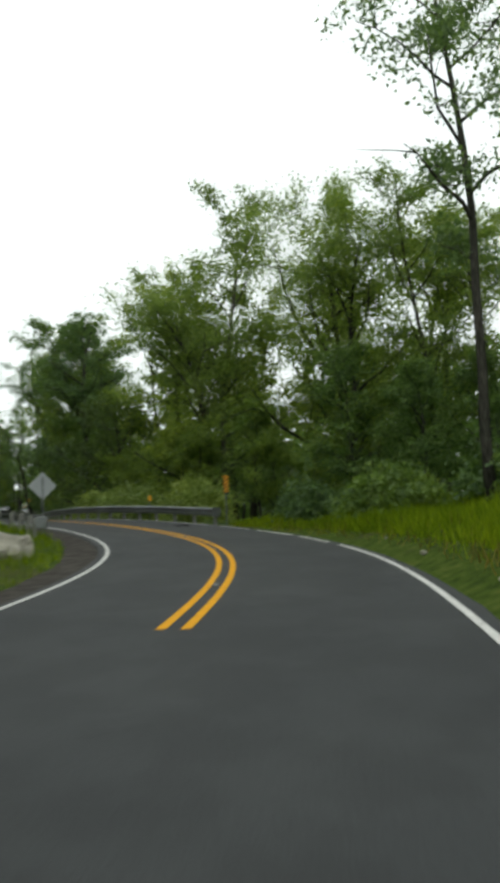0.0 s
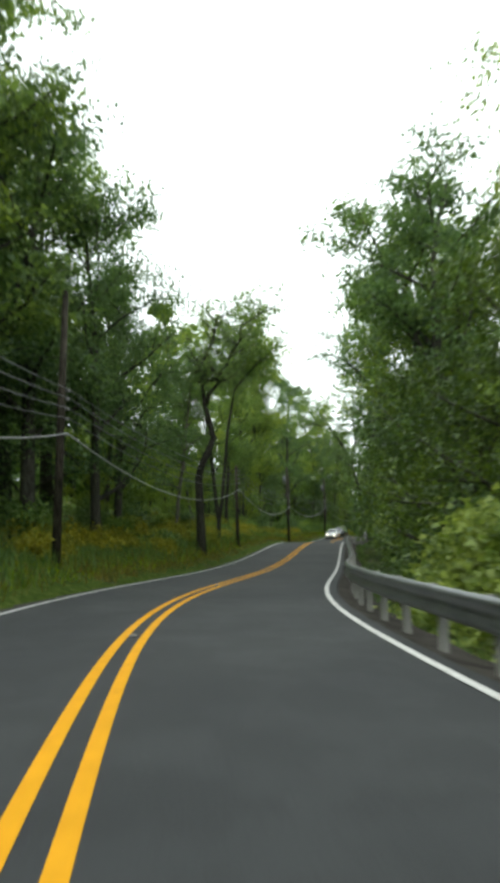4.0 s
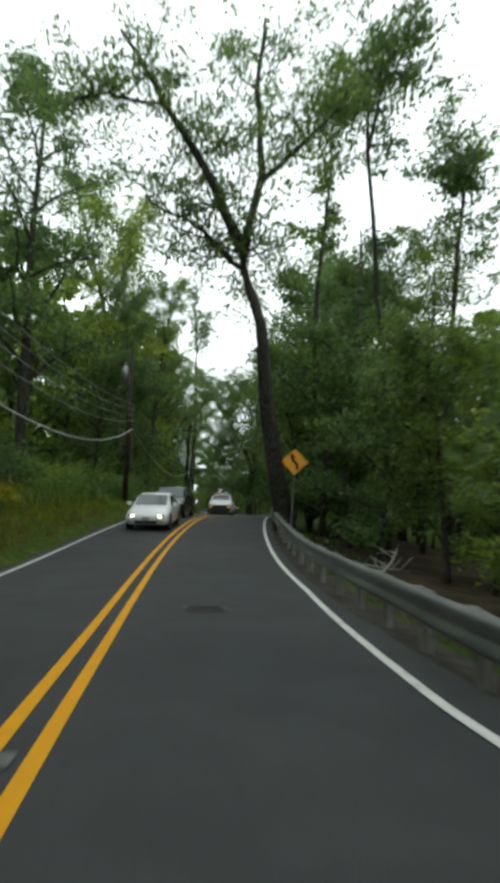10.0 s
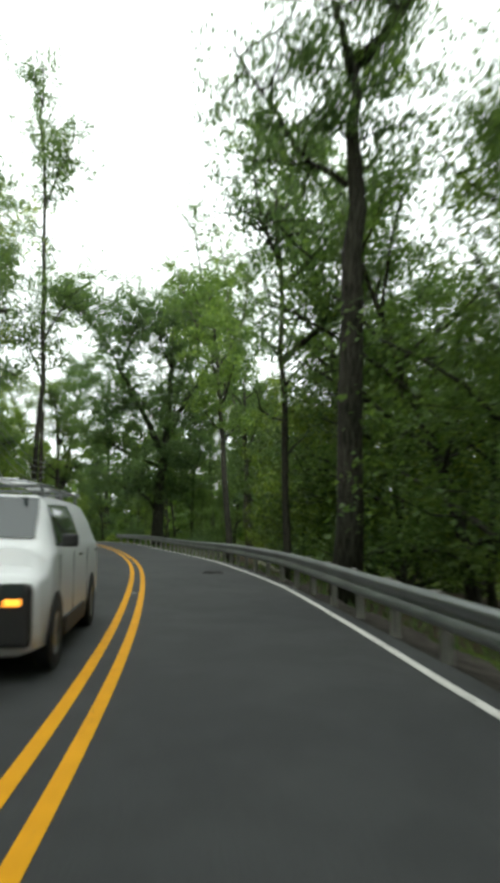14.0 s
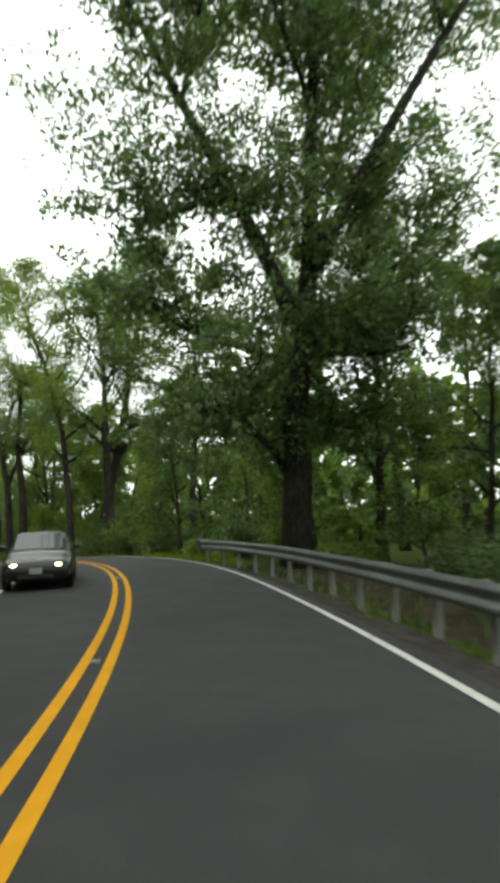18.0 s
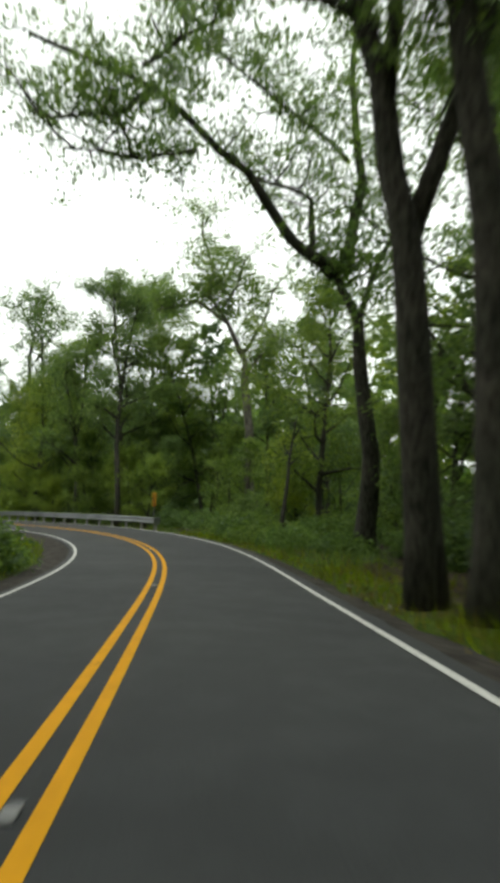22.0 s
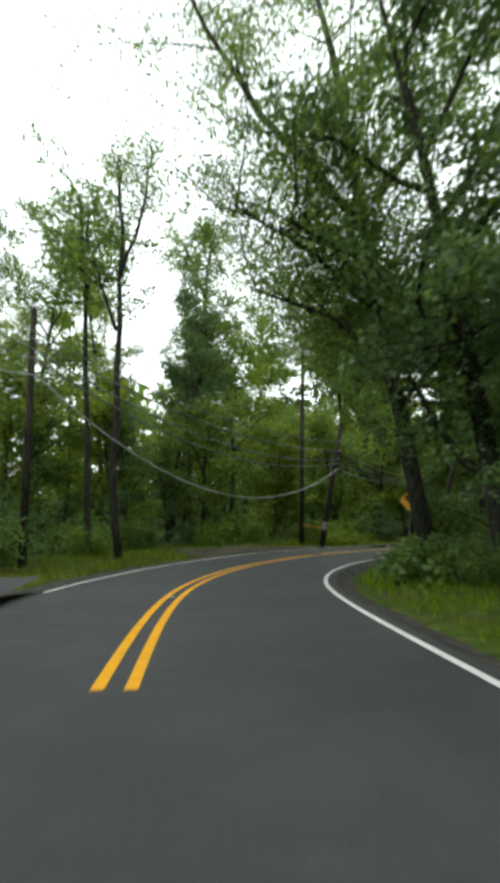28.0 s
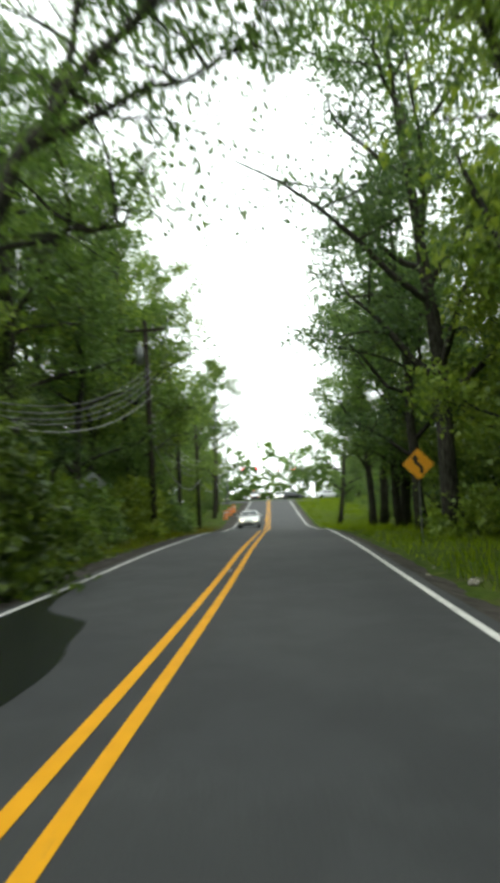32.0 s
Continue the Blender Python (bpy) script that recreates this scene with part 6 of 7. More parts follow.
grown_tree("ash_tree", 114, 191.0, 5.3, [(0.15, 0.30, [(0.0, 0.0, -0.6), (0.0, 0.0, 5.0), (-0.2, -0.3, 10.0), (-0.4, -0.5, 14.5)]),
           (0.1, 0.2, [(-0.1, -0.1, 8.0), (1.6, -0.6, 9.6), (3.0, -1.0, 10.4)]),
           (0.09, 0.2, [(-0.2, -0.3, 10.5), (1.5, -1.2, 12.5), (2.6, -2.0, 13.6)]),
           (0.08, 0.2, [(-0.3, -0.4, 11.5), (-1.2, -1.0, 13.2)])],
           3600, 0.2, LEAF_OAK, BARK, "slim dark trunk with a lopsided leafy top behind the rail", 1.1, 12)

lone(make_tree("ash_tree", 41, 24, 0.17, 0.36, 3.6, 6120, 0.26, LEAF_OAK, BARK, "tall thin-crowned tree standing alone on the grassy bank", 14, lean=0.01, dense=0.0), 19.4, 8.7)
lone(make_tree("oak_tree", 47, 24, 0.36, 0.46, 4.4, 6500, 0.26, LEAF_OAK, BARK, "thick-trunked oak rising behind the guard rail", 13, dense=0.4), 173.0, 9.0)
lone(make_tree("ash_tree", 48, 21, 0.22, 0.40, 3.4, 4080, 0.31, LEAF_MAPLE, BARK, "slim ash tree with feathery foliage", 11, dense=0.1), 208.0, 6.4)
lone(make_tree("oak_tree", 51, 24, 0.42, 0.40, 5.0, 6800, 0.34, LEAF_OAK, BARK, "oak with a straight dark trunk by the roadside", 12, dense=0.3), 264.5, 9.8)
lone(make_tree("dead_tree", 53, 7.5, 0.13, 0.6, 1.0, 102, 0.26, LEAF_VINE, BARK, "thin dark dead trunk with a snapped top", 4, lean=0.02), 296.5, 7.2)
lone(make_tree("ash_tree", 55, 24, 0.26, 0.35, 4.0, 5440, 0.33, LEAF_OAK, BARK, "tall dark ash behind the guard rail", 12, dense=0.3), 319.0, 8.8)
lone(make_tree("oak_tree", 56, 18, 0.30, 0.3, 4.0, 3400, 0.34, LEAF_OAK, BARK, "dark oak standing behind the guard rail", 12), 327.5, 9.5)
lone(make_tree("ash_tree", 57, 26, 0.24, 0.45, 3.2, 1500, 0.30, LEAF_MAPLE, BARK, "tall slender ash over a bright green thicket", 13, dense=0.2), 334.5, 8.8)
lone(make_tree("oak_tree", 58, 20, 0.34, 0.12, 5.4, 9520, 0.36, LEAF_OAK, BARK, "broad vine-hung oak at the junction", 15), 352.0, 9.0)
lone(make_tree("ash_tree", 59, 19, 0.22, 0.35, 3.6, 3230, 0.29, LEAF_OAK, BARK, "forked slender tree with sparse leaves", 11, dense=0.0), 371.0, -15.0)
lone(make_tree("oak_tree", 60, 18, 0.34, 0.22, 5.4, 7820, 0.36, LEAF_MAPLE, BARK, "roadside oak with low spreading branches", 14), 420.0, 8.6)
lone(make_tree("oak_tree", 62, 22, 0.38, 0.20, 6.4, 11050, 0.31, LEAF_MAPLE, BARK, "big roadside oak whose branches reach over the road", 16), 394.0, 8.8)
lone(make_tree("maple_tree", 63, 23, 0.32, 0.16, 6.0, 11050, 0.31, LEAF_BRIGHT, BARK, "tall maple with bright leaves beside the road", 16), 386.0, 9.4)
lone(make_tree("oak_tree", 64, 21, 0.36, 0.24, 6.2, 10500, 0.31, LEAF_OAK, BARK, "large oak arching over the road", 15), 404.0, 7.6)
lone(make_tree("cedar_tree", 74, 11, 0.2, 0.03, 3.8, 8500, 0.24, LEAF_VINE, BARK, "dark dense cedar hung with vines behind the rail", 18, rise=0.2), 199.0, 9.6)
lone(make_tree("cedar_tree", 75, 9.5, 0.2, 0.03, 3.6, 8500, 0.24, LEAF_VINE, BARK, "dark rounded cedar behind the rail", 18, rise=0.2), 205.0, 10.4)
lone(make_tree("cedar_tree", 76, 12, 0.2, 0.03, 3.8, 8500, 0.24, LEAF_VINE, BARK, "tall dark cedar behind the fallen branches", 18, rise=0.2), 194.0, 11.0)
lone(make_tree("cedar_tree", 77, 11.5, 0.22, 0.03, 4.2, 8500, 0.24, LEAF_VINE, BARK, "dark dense cedar past the first bend", 18, rise=0.2), 60.0, 9.6)
lone(make_tree("cedar_tree", 78, 10.0, 0.2, 0.03, 3.8, 8000, 0.24, LEAF_VINE, BARK, "dark rounded cedar beside the rail", 18, rise=0.2), 66.0, 8.8)
lone(make_tree("maple_tree", 141, 20, 0.24, 0.14, 5.6, 15000, 0.23, LEAF_MAPLE, BARK, "full green maple behind the forked oak", 17), 283.0, 11.5)
lone(make_tree("maple_tree", 142, 15, 0.2, 0.16, 4.4, 9500, 0.23, LEAF_BRIGHT, BARK, "light green maple at the edge of the clearing", 15), 299.0, 11.0)
for kind_, k_, s_, d_, h_, g_, base_, w_, n_, leaf_, tell_ in (
        ("maple_tree", 143, 265.5, 6.7, 26, 0.30, 0.30, 5.0, 15000, LEAF_BRIGHT, "tall light green maple with a dark trunk"),
        ("oak_tree", 152, 70.4, -7.9, 19, 0.26, 0.15, 4.4, 11000, LEAF_OAK, "dark full oak on the bank above the road"),
        ("oak_tree", 153, 76.0, -9.0, 17.5, 0.24, 0.15, 4.2, 10000, LEAF_OAK, "dark oak higher on the bank"),
        ("beech_tree", 144, 151.0, 6.4, 12, 0.18, 0.05, 3.6, 9500, LEAF_OAK, "dark leafy beech crowding the rail behind the leaning oak"),
        ("beech_tree", 145, 156.0, 6.0, 11, 0.18, 0.05, 3.4, 9000, LEAF_MAPLE, "leafy beech leaning to the rail"),
        ("oak_tree", 146, 324.8, 12.6, 24, 0.26, 0.30, 4.8, 13000, LEAF_OAK, "tall dark oak in the wood outside the bend"),
        ("maple_tree", 147, 330.2, 10.6, 19, 0.20, 0.25, 4.4, 11000, LEAF_MAPLE, "maple with a slim dark trunk outside the bend"),
        ("maple_tree", 148, 335.8, 9.6, 16, 0.20, 0.15, 4.2, 10000, LEAF_BRIGHT, "light green maple behind the curving rail"),
        ("oak_tree", 149, 327.7, 19.5, 28, 0.28, 0.20, 5.0, 12000, LEAF_OAK, "oak with a dark vine-clad trunk deeper in the wood"),
        ("maple_tree", 150, 318.6, 17.5, 24, 0.20, 0.12, 4.6, 13000, LEAF_BRIGHT, "light green maple beside the clearing"),
        ("cedar_tree", 151, 321.0, 15.2, 11, 0.20, 0.04, 2.8, 7500, LEAF_VINE, "dark vine-hung cedar at the edge of the clearing")):
    lone(make_tree(kind_, k_, h_, g_, base_, w_, n_, 0.24, leaf_, BARK, tell_, 16, lean=0.015), s_, d_)
lone(make_tree("maple_tree", 65, 20, 0.30, 0.3, 5.0, 3600, 0.31, LEAF_MAPLE, BARK, "maple arching over the road from the vine bank", 15), 403.0, -8.6)
# both willows: haze put into the colour by the brighter leaves
lone(make_tree("willow_tree", 66, 21, 0.34, 0.10, 6.8, 20000, 0.22, LEAF_BRIGHT, BARK, "tall arching tree with drooping mid green foliage", 16, droop=1.6, rise=0.7), 35.0, 17.5)
lone(make_tree("willow_tree", 67, 16.8, 0.30, 0.10, 6.0, 17000, 0.22, LEAF_BRIGHT, BARK, "tree with hanging green foliage at the wood's edge", 15, droop=1.6, rise=0.6), 44.0, 13.0)
lone(make_tree("oak_tree", 69, 31, 0.42, 0.26, 5.4, 21000, 0.22, LEAF_OAK, BARK, "oak with a dark straight trunk at the roadside", 13, lean=0.005), 266.0, 9.0)
lone(make_tree("oak_tree", 72, 16, 0.34, 0.15, 5.2, 8500, 0.33, LEAF_OAK, BARK, "dense dark oak crowding the guard rail", 15), 158.0, 9.8)
lone(make_tree("oak_tree", 73, 20, 0.32, 0.15, 5.6, 8500, 0.33, LEAF_OAK, BARK, "dense oak with dark foliage behind the rail", 15), 164.5, 9.6)
for s_, d_, h_, k_ in ((180.0, 9.4, 13.0, 131), (186.5, 10.0, 14.5, 132), (192.5, 10.4, 13.0, 133), (176.5, 11.2, 14.0, 134)):
    lone(make_tree("beech_tree", k_, h_, 0.2, 0.05, 4.3, 12500, 0.21, LEAF_MAPLE, BARK, "leafy beech tree with foliage down to the rail", 17, rise=0.25), s_, d_)
for s_, d_, g_ in ((176.0, 12.8, 1.2), (170.0, 12.5, 1.2), (196.0, 9.0, 1.1), (163.0, 10.5, 1.2), (128.0, 9.0, 0.8), (133.0, 10.0, 0.9), (140.0, 9.4, 0.8), (146.0, 8.8, 0.8), (154.0, 8.4, 0.9)):
    put(MEDIUM[1] if s_ > 180 else MEDIUM[int(s_) % 3], s_, d_, s_ * 31, g_)
for s_, d_, k_, g_ in ((352.0, -8.0, 0, 1.0), (355.0, -9.5, 2, 1.0), (350.0, -11.0, 0, 1.2), (360.0, -9.0, 1, 1.0), (364.0, -10.0, 0, 1.0), (369.5, -9.0, 1, 1.1), (372.0, -9.6, 0, 1.2), (378.0, -7.8, 1, 1.2), (381.0, -7.2, 0, 1.0), (384.5, -7.0, 2, 0.8), (346.0, -13.0, 0, 1.0)):
    put(SHRUBS[k_], s_, d_, s_ * 13, g_)
for s_, d_, k_ in ((121.0, -9.5, 5), (126.0, -10.5, 3), (130.0, -9.0, 5), (191.0, -9.4, 0), (196.0, -8.4, 1), (201.0, -10.0, 2), (187.0, -11.0, 3), (207.0, -9.0, 1), (212.0, -11.0, 0), (100.0, -7.4, 3), (96.0, -9.0, 4), (84.0, -7.6, 4), (108.0, -8.5, 3), (168.0, -8.0, 4), (176.0, -8.6, 3)):
    put(TALL[k_], s_, d_, s_ * 7, 0.62 if s_ < 120 else 0.82, 0.7, (3 * math.sin(s_), 3 * math.cos(s_)))


for s_, d_, k_, g_ in ((52.0, -10.5, 1, 1.0), (66.0, -9.5, 1, 0.95), (74.0, 10.0, 0, 0.95), (80.0, 12.5, 3, 0.95), (62.0, -11.0, 0, 1.0), (56.0, -14.0, 1, 1.0), (70.0, -12.5, 1, 0.95), (78.0, -14.0, 0, 0.95), (85.0, 9.6, 0, 0.95), (244.0, -10.0, 5, 0.8), (249.0, -12.5, 5, 0.85), (254.0, -9.5, 2, 0.8), (259.0, -12.0, 5, 0.85), (265.0, -10.0, 5, 0.8), (240.0, -13.0, 2, 0.85), (29.0, 22.0, 5, 0.72), (24.0, 24.0, 5, 0.7), (40.0, 20.0, 5, 0.85), (34.0, 24.0, 5, 0.85), (48.0, 17.0, 5, 0.85), (55.0, 14.0, 5, 0.9), (20.0, 22.0, 5, 0.6), (30.0, 28.0, 5, 0.8), (358.0, -19.0, 5, 0.6), (364.0, -21.0, 5, 0.65), (352.0, -24.0, 5, 0.65), (370.0, -18.0, 5, 0.6), (346.0, -30.0, 2, 0.75), (376.0, -15.0, 5, 0.7), (357.0, -30.0, 1, 0.8), (33.0, 15.5, 5, 0.75), (81.0, 9.4, 5, 0.95), (87.0, 10.0, 5, 1.1), (408.0, -8.4, 2, 0.68), (414.0, -9.0, 5, 0.68), (420.5, -8.2, 2, 0.68), (428.0, -8.8, 5, 0.68), (435.0, -8.4, 2, 0.68), (411.0, 7.8, 1, 0.75), (419.0, 8.2, 2, 0.75), (428.0, 8.6, 0, 0.75), (52.0, -16.0, 1, 0.75), (60.0, -13.0, 0, 0.75)):
    put(TALL[k_], s_, d_, s_ * 17, g_, g_ * 1.25)
for s_, d_, k_, g_, w_ in ((383.0, -26.2, 5, 0.9, 0.9), (387.0, -24.0, 5, 0.95, 0.9), (388.3, -18.2, 5, 0.85, 0.75), (394.3, -17.6, 5, 0.8, 0.85), (396.4, -12.6, 5, 0.66, 0.7), (403.6, -12.0, 5, 0.66, 0.7), (418.0, -7.4, 2, 1.05, 0.9), (430.0, -6.6, 5, 0.92, 0.75), (453.5, -6.0, 1, 0.8, 0.7), (425.2, 7.4, 1, 0.7, 0.85), (440.5, 6.6, 2, 0.68, 0.8), (357.6, -14.2, 5, 0.72, 0.7), (362.4, -15.0, 5, 0.84, 0.75), (367.6, -16.5, 5, 0.88, 0.7), (371.0, -13.6, 4, 0.95, 0.7)):
    put(TALL[k_], s_, d_, s_ * 23, g_, w_)
# left from 366 to 396: bright leaf colour stands in for sun shining through
for s_, d_, k_, g_ in ((28.0, 14.0, 0, 0.7), (32.0, 12.5, 1, 0.7), (37.0, 12.0, 0, 0.8), (24.0, 17.0, 1, 0.7), (19.0, 18.0, 0, 0.6), (42.0, 11.0, 1, 0.9), (14.0, 19.0, 1, 0.5),
                       (398.0, 9.4, 1, 1.2), (402.0, 11.5, 1, 1.5), (408.0, 10.2, 1, 1.2), (414.0, 10.6, 1, 1.3), (421.0, 11.0, 1, 1.3), (390.0, 8.6, 1, 1.1), (366.0, -13.0, 1, 1.2), (371.0, -12.0, 1, 1.3), (377.0, -11.5, 1, 1.2), (383.0, -10.5, 1, 1.4), (389.0, -11.0, 1, 1.3), (396.0, -9.5, 1, 1.3), (362.0, -16.0, 1, 1.4), (380.0, -15.0, 1, 1.6), (392.0, -14.0, 1, 1.6), (355.0, -15.0, 1, 1.3), (349.0, -14.0, 1, 1.2),
                       (333.5, 8.4, 1, 0.7), (337.0, 8.8, 1, 0.75), (330.0, 8.6, 1, 0.6), (341.0, 9.2, 1, 0.8), (324.0, 9.0, 1, 0.7), (316.0, 9.5, 1, 0.8), (121.0, 9.4, 2, 1.2), (117.0, 9.6, 0, 1.2), (126.0, 9.2, 2, 1.0), (113.0, 9.0, 2, 1.0), (148.0, 7.4, 2, 0.8), (151.0, 7.8, 0, 0.9), (143.0, 7.8, 2, 0.75), (84.0, 8.6, 0, 1.2), (91.0, 8.8, 2, 1.2), (97.0, 9.0, 0, 1.3), (110.0, 8.4, 0, 1.1), (101.0, 10.5, 2, 1.3), (75.0, 9.0, 0, 1.1)):
    put(MEDIUM[k_], s_, d_, s_ * 19, g_)


def thicket(s, d, size, leaves, leaf, mat, label, seed, category="thicket"):
    """A mound of vines and leaves over hidden stems."""
    rng = np.random.default_rng(seed)
    n = 60
    c = rng.normal(size=(n, 3))
    c /= np.linalg.norm(c, axis=1)[:, None]
    c[:, 2] = np.abs(c[:, 2])
    c *= np.array(size) * (0.62 + 0.25 * rng.random((n, 1)))
    v = leaf_cloud(rng, c, np.full(n, min(size) * 0.36), int(leaves * 1.5) // n, leaf * 0.9)
    v[:, 2] = np.maximum(v[:, 2], -0.1)
    p = at(s, d)
    ob = empty("thicket", pose(p.x, p.y, float(land_z(p.x, p.y)[0]) - 0.05, 0, 0, heading(s)), label, category, "vine thickets")
    for q in c[:5]:
        part("stem", tube(wander(rng, (0, 0, -0.2), tuple(q), float(np.linalg.norm(q)) * 0.85, 5, 0.1), [0.05, 0.042, 0.034, 0.026, 0.018, 0.01], 5), BARK, ob)
    fol = new("foliage", array_mesh("foliage", v, mat))
    fol.parent = ob
    return ob


thicket(391.5, -5.5, (2.4, 3.0, 4.4), 9000, 0.26, LEAF_VINE, "dark mound of vines swallowing a tree stump", 71)
thicket(398.0, -5.9, (1.5, 3.0, 1.9), 3600, 0.24, LEAF_BRIGHT, "bright vine-covered bushes along the road edge", 72)
thicket(404.0, -6.6, (1.7, 3.2, 2.8), 3600, 0.26, LEAF_MAPLE, "hedge of vines and brambles beside the road", 73)
thicket(412.0, -6.4, (1.7, 3.6, 3.4), 3600, 0.26, LEAF_BRIGHT, "tall vine thicket climbing a pole", 74)
thicket(421.0, -6.6, (1.8, 4.0, 3.0), 3200, 0.28, LEAF_MAPLE, "vine thicket along the shoulder", 75)
thicket(380.0, -7.4, (1.5, 3.2, 1.7), 2600, 0.24, LEAF_BRIGHT, "bright green brush along the shoulder", 84)
thicket(372.5, -10.5, (2.0, 3.6, 1.9), 2600, 0.24, LEAF_BRIGHT, "bright brush behind the poles", 85)
thicket(362.0, -11.0, (2.0, 4.0, 1.6), 2600, 0.24, LEAF_MAPLE, "green brush beyond the dirt pull-in", 86)
thicket(45.0, 7.0, (2.2, 4.5, 3.3), 7000, 0.22, LEAF_PALE, "pale flowering thicket behind the guard rail", 76)
thicket(37.0, 7.2, (2.0, 3.4, 2.9), 5600, 0.2, LEAF_PALE, "pale green thicket behind the guard rail", 77)
thicket(53.0, 7.0, (2.0, 4.0, 3.2), 5600, 0.22, LEAF_PALE, "pale bushes with white flowers behind the rail", 87)
thicket(23.0, 7.6, (1.9, 2.6, 1.9), 3600, 0.2, LEAF_MAPLE, "rounded bush on the grassy bank", 88)
thicket(27.0, 6.9, (1.5, 2.4, 1.6), 2800, 0.2, LEAF_OAK, "dark low bush at the foot of the bank", 89)
thicket(18.0, 10.0, (2.0, 2.6, 1.7), 3200, 0.2, LEAF_OAK, "dark brush along the top of the bank", 90)
thicket(378.0, -5.7, (1.1, 2.6, 0.9), 2200, 0.18, LEAF_BRIGHT, "bright bush at the road edge", 95)
thicket(284.5, -5.6, (1.8, 4.2, 1.5), 3600, 0.2, LEAF_MAPLE, "rounded green bushes at the inside of the bend", 96)
for s_, d_, w_, h_, k_ in ((297.5, 6.0, 1.2, 0.9, 98), (294.0, 6.6, 1.4, 1.1, 99), (290.5, 7.6, 1.4, 0.9, 100), (301.5, 8.6, 1.8, 1.5, 101), (304.5, 9.6, 2.0, 1.6, 102), (297.0, 10.0, 2.0, 1.4, 103), (308.0, 9.5, 1.8, 1.4, 104), (312.0, 10.0, 2.0, 1.5, 105)):
    thicket(s_, d_, (w_, w_ * 1.6, h_), 2200, 0.17, LEAF_MAPLE, "brushy green undergrowth beside the bend", k_)
for s_, d_, w_, h_, k_ in ((62.0, -6.6, 1.2, 0.9, 106), (70.0, -7.2, 1.5, 1.1, 107), (77.0, -6.4, 1.2, 0.8, 108), (83.0, -7.6, 1.5, 1.2, 109), (90.0, -6.9, 1.3, 0.9, 110), (98.0, -7.4, 1.4, 1.0, 111), (106.0, -6.8, 1.3, 1.0, 112), (55.0, -7.0, 1.4, 1.0, 113), (114.0, -7.2, 1.3, 1.0, 114), (66.0, -9.0, 1.6, 1.2, 115), (87.0, -9.4, 1.6, 1.2, 116), (171.0, -6.6, 1.3, 1.1, 117), (179.0, -6.4, 1.4, 1.2, 118), (186.0, -6.6, 1.3, 1.0, 119)):
    thicket(s_, d_, (w_, w_ * 1.7, h_), 1700, 0.17, LEAF_FERN if k_ % 3 else LEAF_MAPLE, "ferns and brambles growing up the bank", k_)
for k_, (s_, d_, w_, h_) in enumerate(((74.0, -5.9, 1.0, 0.7), (80.0, -6.8, 1.3, 0.9), (86.5, -6.0, 1.0, 0.6), (94.0, -6.4, 1.2, 0.8), (102.0, -6.1, 1.1, 0.7), (110.0, -6.6, 1.3, 0.9), (118.0, -6.2, 1.2, 0.8), (126.0, -6.8, 1.4, 0.9), (134.0, -6.4, 1.2, 0.8), (142.0, -6.8, 1.3, 0.9), (68.0, -8.4, 1.5, 1.0), (78.0, -9.0, 1.6, 1.1), (92.0, -8.8, 1.6, 1.0), (104.0, -9.2, 1.7, 1.1), (116.0, -9.0, 1.6, 1.0), (128.0, -9.2, 1.6, 1.1), (152.0, -6.6, 1.4, 1.1), (160.0, -6.4, 1.6, 1.5), (163.0, -7.0, 1.8, 1.9))):
    thicket(s_, d_, (w_, w_ * 1.8, h_), 2000, 0.15, LEAF_FERN if s_ < 150 else LEAF_MAPLE, "yellow-green ferns and brush on the bank", 300 + k_)
thicket(336.0, 7.0, (1.6, 2.6, 3.2), 3600, 0.26, LEAF_BRIGHT, "bright young maple thicket beside the guard rail", 78)
thicket(20.0, 10.5, (2.2, 3.2, 1.8), 3000, 0.26, LEAF_MAPLE, "green thicket at the top of the bank", 79)
thicket(12.0, 13.0, (2.4, 3.2, 1.7), 2600, 0.26, LEAF_MAPLE, "bushy thicket on the grassy bank", 80)
thicket(300.5, 6.8, (1.3, 2.0, 1.2), 1800, 0.22, LEAF_MAPLE, "low bushes beside the object marker", 81)
thicket(352.0, 6.4, (1.2, 2.4, 1.3), 1800, 0.24, LEAF_MAPLE, "bushes at the inside of the bend", 82)
thicket(404.0, 8.2, (1.6, 2.4, 2.0), 2600, 0.26, LEAF_BRIGHT, "bright green bush beside the warning sign", 83)


